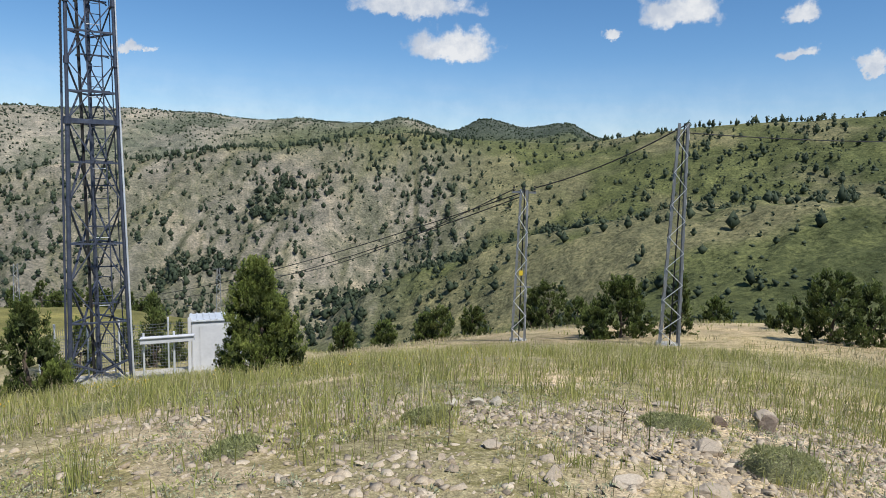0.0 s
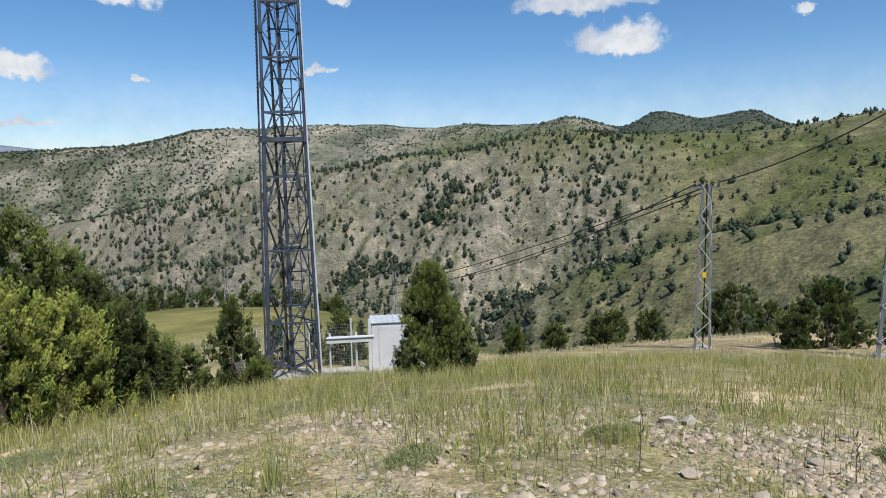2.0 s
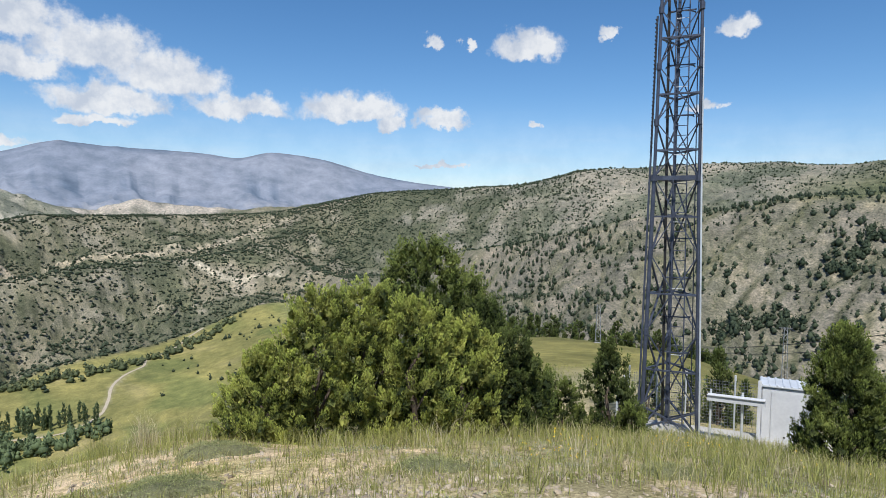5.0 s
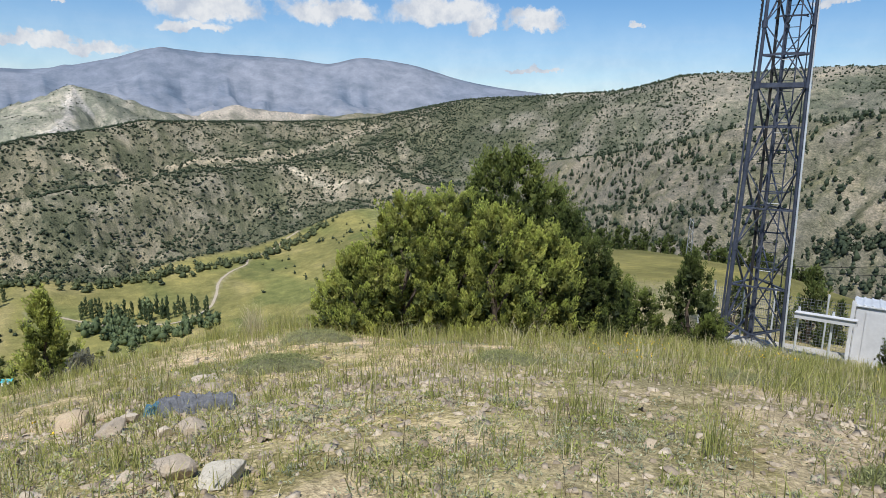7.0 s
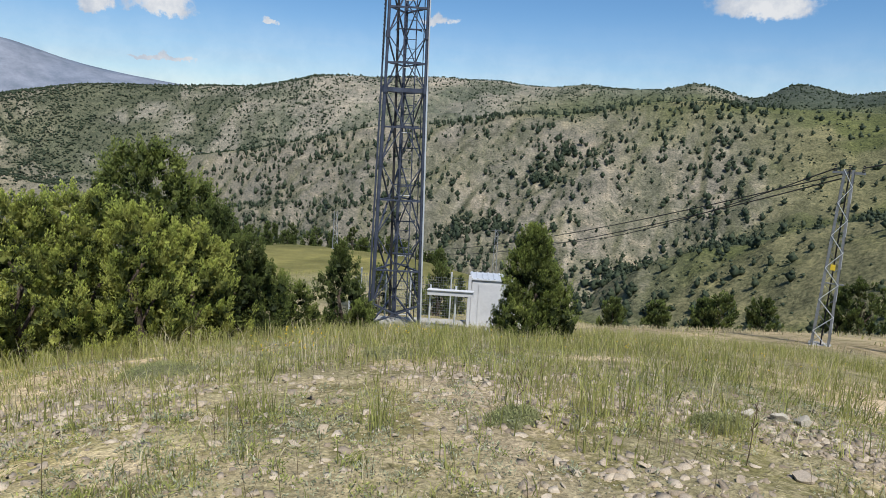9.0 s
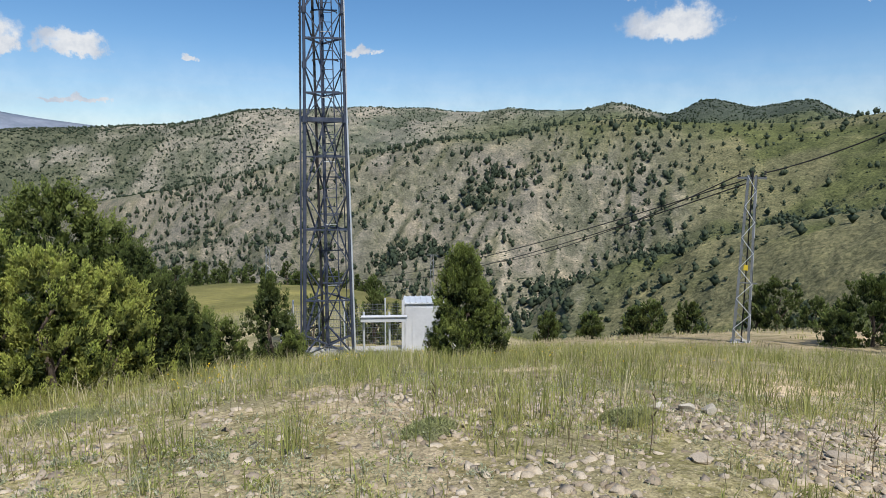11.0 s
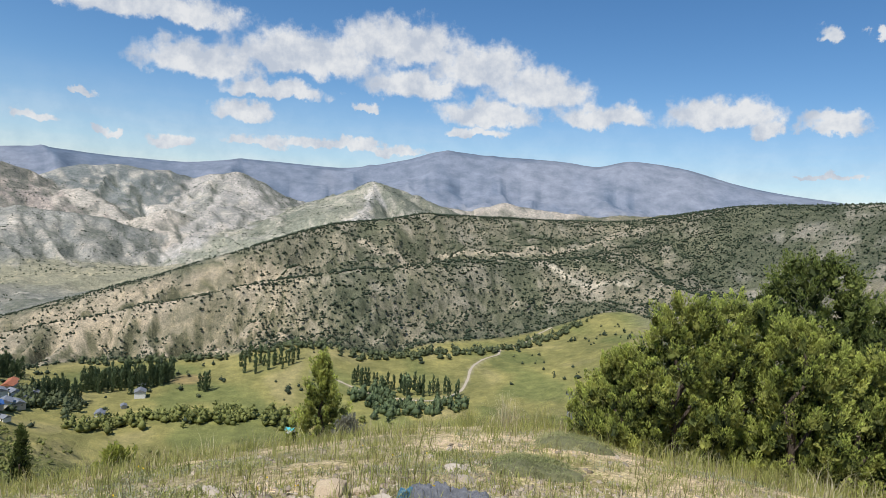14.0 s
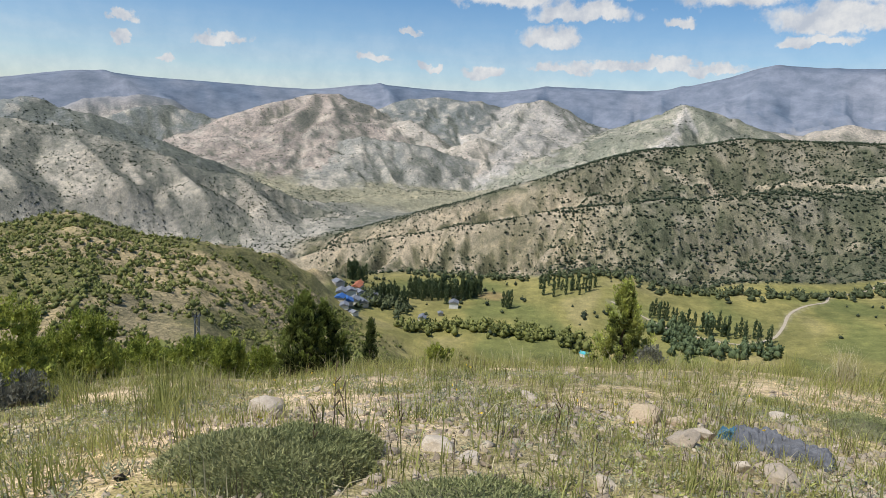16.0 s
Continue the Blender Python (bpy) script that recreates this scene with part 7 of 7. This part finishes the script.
def build_herbs():
    """Low mats and cushions of fine shoots, in patches between bare soil."""
    n = 16000
    x, y = scatter(n, -44, 146, 2.0, 12)
    az, r = bearing(x, y)
    w = smooth(fbm(x / 1.3, y / 1.3, 4, 431), 0.43, 0.60) * (0.5 + 0.4 * smooth(az, 20, 60)) * (1 - 0.7 * smooth(r, 6, 11)) + 0.03
    keep = rng.random(n) < w
    x, y = x[keep], y[keep]
    k = len(x)
    own = np.repeat(np.arange(k), 34)
    m = len(own)
    wide = (0.05 + 0.15 * rng.random(k) ** 1.6)[own]
    tall = (0.03 + 0.06 * rng.random(k))[own]
    q, t = np.sqrt(rng.random(m)), rng.random(m) * 2 * np.pi
    px, py = np.cos(t) * q * wide, np.sin(t) * q * wide
    gx, gy = x[own] + px, y[own] + py
    z = land(gx, gy)[0] + tall * np.sqrt(1 - 0.9 * q * q) * rng.random(m) ** 0.5
    way = unit(np.stack([px / wide, py / wide, np.full(m, 0.7)], 1) + rng.normal(scale=0.5, size=(m, 3)))
    v, f = diamonds(np.stack([gx, gy, z - 0.015], 1), way, 0.016 + 0.026 * rng.random(m), 0.006 + 0.006 * rng.random(m))
    pick = (rng.random(k) < 0.62)[own]
    for name, label, sel, mat in (("low_herbs", "low grey-green herbs matting the stony soil", pick, MAT_HERB), ("green_herbs", "low yellow-green herbs between the stones", ~pick, MAT_GREENHERB)):
        vs = v.reshape(-1, 4, 3)[sel].reshape(-1, 3)
        ob = new(name, mesh_from(name, vs, np.arange(len(vs)).reshape(-1, 4), mat))
        tagged(ob, label, "herbs", kind="stuff")


build_herbs()


def cushion(x, y, wide, deep, tall, turn, label, n=5200):
    """A low rounded cushion plant: a domed mat of short shoots."""
    t, q = rng.random(n) * 2 * np.pi, np.sqrt(rng.random(n))
    edge = 1 + 0.12 * np.sin(3 * t + 1) + 0.07 * np.sin(7 * t)
    px, py = np.cos(t) * q * edge * wide / 2, np.sin(t) * q * edge * deep / 2
    dome = tall * np.sqrt(np.maximum(0.0, 1 - q**2.2))
    c, s = math.cos(radians(turn)), math.sin(radians(turn))
    gx, gy = x + px * c - py * s, y + px * s + py * c
    z = land(gx, gy)[0] + dome * (0.82 + 0.25 * fbm(gx * 6, gy * 6, 2, 441))
    at = np.stack([gx, gy, z - 0.025], 1)
    way = unit(np.stack([px * 1.4, py * 1.4, np.full(n, 0.4)], 1) + rng.normal(scale=0.6, size=(n, 3)))
    v, f = diamonds(at, way, 0.016 + 0.034 * rng.random(n), 0.004 + 0.004 * rng.random(n))
    base = new("cushion_plant", mesh_from("cushion_plant", v, f, MAT_CUSHION))
    base_label = tagged(base, label, "cushion plant", "cushion plants")
    rings, segs = 7, 24
    dv = [(x, y, height(x, y) + tall * 0.66)]
    for i in range(1, rings + 1):
        for j in range(segs):
            a = 2 * math.pi * j / segs
            e = (1 + 0.12 * math.sin(3 * a + 1) + 0.07 * math.sin(7 * a)) * i / rings * 0.97
            ux, uy = math.cos(a) * e * wide / 2, math.sin(a) * e * deep / 2
            vx, vy = x + ux * c - uy * s, y + ux * s + uy * c
            dv.append((vx, vy, height(vx, vy) + tall * 0.66 * math.sqrt(max(0, 1 - (i / rings) ** 2.2)) - 0.01))
    me = bpy.data.meshes.new("woody_heart")
    faces = [(0, 1 + j, 1 + (j + 1) % segs) for j in range(segs)]
    for i in range(rings - 1):
        for j in range(segs):
            a, b = 1 + i * segs + j, 1 + i * segs + (j + 1) % segs
            faces.append((a, a + segs, b + segs, b))
    me.from_pydata(dv, [], faces)
    me.materials.append(MAT_CUSHION_HEART)
    heart = new("woody_heart", me)
    heart.parent = base
    return base


MAT_CUSHION = foliage("cushion_shoots", (0.110, 0.130, 0.052), (0.360, 0.375, 0.165), (0.41, 0.39, 0.19))
MAT_CUSHION_HEART = plain("cushion_heart", (0.12, 0.125, 0.06), (0.24, 0.235, 0.13), 14.0, 0.95, 0.0, 0.6, 0.03)
cushion(-3.52, -1.90, 0.9, 1.15, 0.22, 30, "broad dark green cushion plant on bare soil", 26000)
cushion(-3.15, -0.76, 0.7, 0.9, 0.16, 10, "low grey-green cushion plant", 6000)
cushion(-7.20, 2.34, 1.1, 0.8, 0.22, 40, "rounded grey-green cushion on the brow", 4000)
cushion(-9.30, 3.70, 1.2, 0.8, 0.22, 60, "broad grey-green cushion among grass", 4000)
cushion(2.45, 5.55, 0.7, 0.5, 0.14, 0, "bright yellow-green cushion among stones", 3500)
cushion(2.75, 4.15, 0.6, 0.5, 0.24, 0, "leafy green cushion plant in scree", 3500)
cushion(0.05, 5.35, 0.5, 0.3, 0.14, 20, "grey-green cushion before a row of rocks", 2500)
cushion(-3.80, 6.60, 0.8, 0.6, 0.16, 20, "flat green cushion in short grass", 2500)
cushion(-1.40, 4.30, 0.6, 0.4, 0.12, 80, "flat yellowish cushion in stony soil", 2200)
cushion(-5.60, 4.60, 0.9, 0.6, 0.14, 30, "flat green cushion under the thicket", 2500)


def build_stem(az, r, tall, lean):
    """A single dry stem with a few short side twigs."""
    x, y = polar(az, r)
    stem = empty("dry_stem", Matrix.Translation((x, y, height(x, y) - 0.02)) @ pose(0, 0, 0, 0, lean, az), "thin dark dry flower stem standing over herbs", "dry stem", "dry stems")
    bm = bmesh.new()
    p = Vector((0, 0, 0))
    for i in range(5):
        q = p + Vector((rng.normal() * 0.006, rng.normal() * 0.006, tall / 5))
        bar(bm, p, q, 0.008 - 0.001 * i, sides=5)
        p = q
    part("stalk", bm, MAT_STALK, stem)
    for i in range(4):
        bm = bmesh.new()
        h, t = tall * (0.5 + 0.12 * i), rng.random() * 6.28
        bar(bm, (0, 0, h), (0.035 * math.cos(t), 0.035 * math.sin(t), h + 0.05), 0.006, sides=4)
        part("seed_head", bm, MAT_STALK, stem)


for az_, r_, tall_, lean_ in ((114.5, 4.2, 0.62, 2), (113.4, 4.3, 0.46, -3), (116.0, 4.0, 0.40, 4), (109.0, 4.4, 0.34, -4), (96.5, 4.6, 0.30, 5), (-3.0, 4.4, 0.50, 3), (-20.0, 5.0, 0.42, -4), (18.0, 4.6, 0.44, 3)):
    build_stem(az_, r_, tall_, lean_)


def build_flowers():
    vs, fs, base = [], [], 0
    for az0, az1, r0, r1, n in ((25, 31, 10, 12.5, 60), (37, 43, 6.5, 8.0, 24), (34, 40, 8, 10, 25), (-10, 20, 8, 14, 70), (80, 120, 4, 9, 22)):
        x, y = scatter(n, az0, az1, r0, r1)
        z = land(x, y)[0] + 0.16 + 0.14 * rng.random(n)
        for _ in range(3):
            way = unit(rng.normal(size=(n, 3)) + np.array([0, 0, 0.3]))
            v, f = diamonds(np.stack([x, y, z], 1), way, np.full(n, 0.019), np.full(n, 0.015))
            vs.append(v)
            fs.append(f + base)
            base += len(v)
    ob = new("yellow_flowers", mesh_from("yellow_flowers", np.concatenate(vs), np.concatenate(fs), MAT_FLOWER))
    tagged(ob, "small yellow flower heads over the grass", "flowers", kind="stuff")


build_flowers()


# ------------------------------------------------------------------ cast-off trousers
# paler denim tone is raised to paint highlights on the folds
MAT_DENIM = plain("highlit_grey_denim", (0.070, 0.075, 0.088), (0.20, 0.205, 0.222), 26.0, 0.95, 0.0, 0.5, 0.01)
MAT_BLUE = plain("blue_cotton_band", (0.05, 0.13, 0.20), (0.10, 0.22, 0.30), 20.0, 0.9, 0.0, 0.3, 0.01)


def build_trousers():
    x0, y0 = -5.46, 0.98
    t = empty("trousers", Matrix.Translation((x0, y0, height(x0, y0))) @ pose(0, 0, 0, 0, 0, 76), "crumpled dark grey-blue trousers lying on the ground", "trousers")

    def limp(name, length, width, tall, ox, oy, turn, folds, material, label=""):
        """A slack cloth tube: long creases, sagging ends, edges that lie on the ground."""
        bm = bmesh.new()
        nu, nv = 60, 34
        c, s = math.cos(radians(turn)), math.sin(radians(turn))
        grid = []
        for i in range(nu + 1):
            u = i / nu
            row = []
            for j in range(nv + 1):
                v = j / nv * 2 - 1
                w = width * (0.90 + 0.14 * math.sin(5 * u + ox * 9) + 0.08 * noise.noise(Vector((u * 6, ox, oy))))
                px, py = (u - 0.5) * length, v * w / 2 + 0.05 * math.sin(4.5 * u + oy * 20)
                prof = (1 - abs(v) ** 3) ** 0.5
                end = min(1, 7 * u, 7 * (1 - u)) ** 0.5
                q = v + 0.30 * noise.noise(Vector((u * 3.0 + ox * 4, 0, oy * 5)))
                long_fold = 0.17 * math.sin(folds * q + 1.5 * u) ** 3 + 0.10 * abs(math.sin(folds * 0.6 * q - 2 * u))
                cross = 0.20 * noise.noise(Vector((u * 9 + ox * 5, v * 2.2, oy * 7))) + 0.12 * noise.noise(Vector((u * 22, v * 5, ox * 7)))
                gx, gy = ox + px * c - py * s, oy + px * s + py * c
                m = t.matrix_world
                wpt = m @ Vector((gx, gy, 0))
                gz = height(wpt.x, wpt.y) - m.translation.z
                row.append(bm.verts.new((gx, gy, gz - 0.015 + tall * prof * end * max(0.15, 0.70 + long_fold + cross))))
            grid.append(row)
        for i in range(nu):
            for j in range(nv):
                bm.faces.new((grid[i][j], grid[i + 1][j], grid[i + 1][j + 1], grid[i][j + 1]))
        part(name, bm, material, t, label, True)
    limp("trouser_leg", 0.50, 0.18, 0.15, 0.15, 0.09, -14, 9, MAT_DENIM)
    limp("trouser_leg", 0.46, 0.18, 0.13, 0.16, -0.08, -22, 8, MAT_DENIM)
    limp("seat", 0.34, 0.38, 0.17, -0.10, 0.02, 20, 11, MAT_DENIM, "crumpled seat of the trousers")
    limp("waistband", 0.26, 0.08, 0.13, -0.25, 0.09, 30, 7, MAT_BLUE, "blue waistband")


build_trousers()
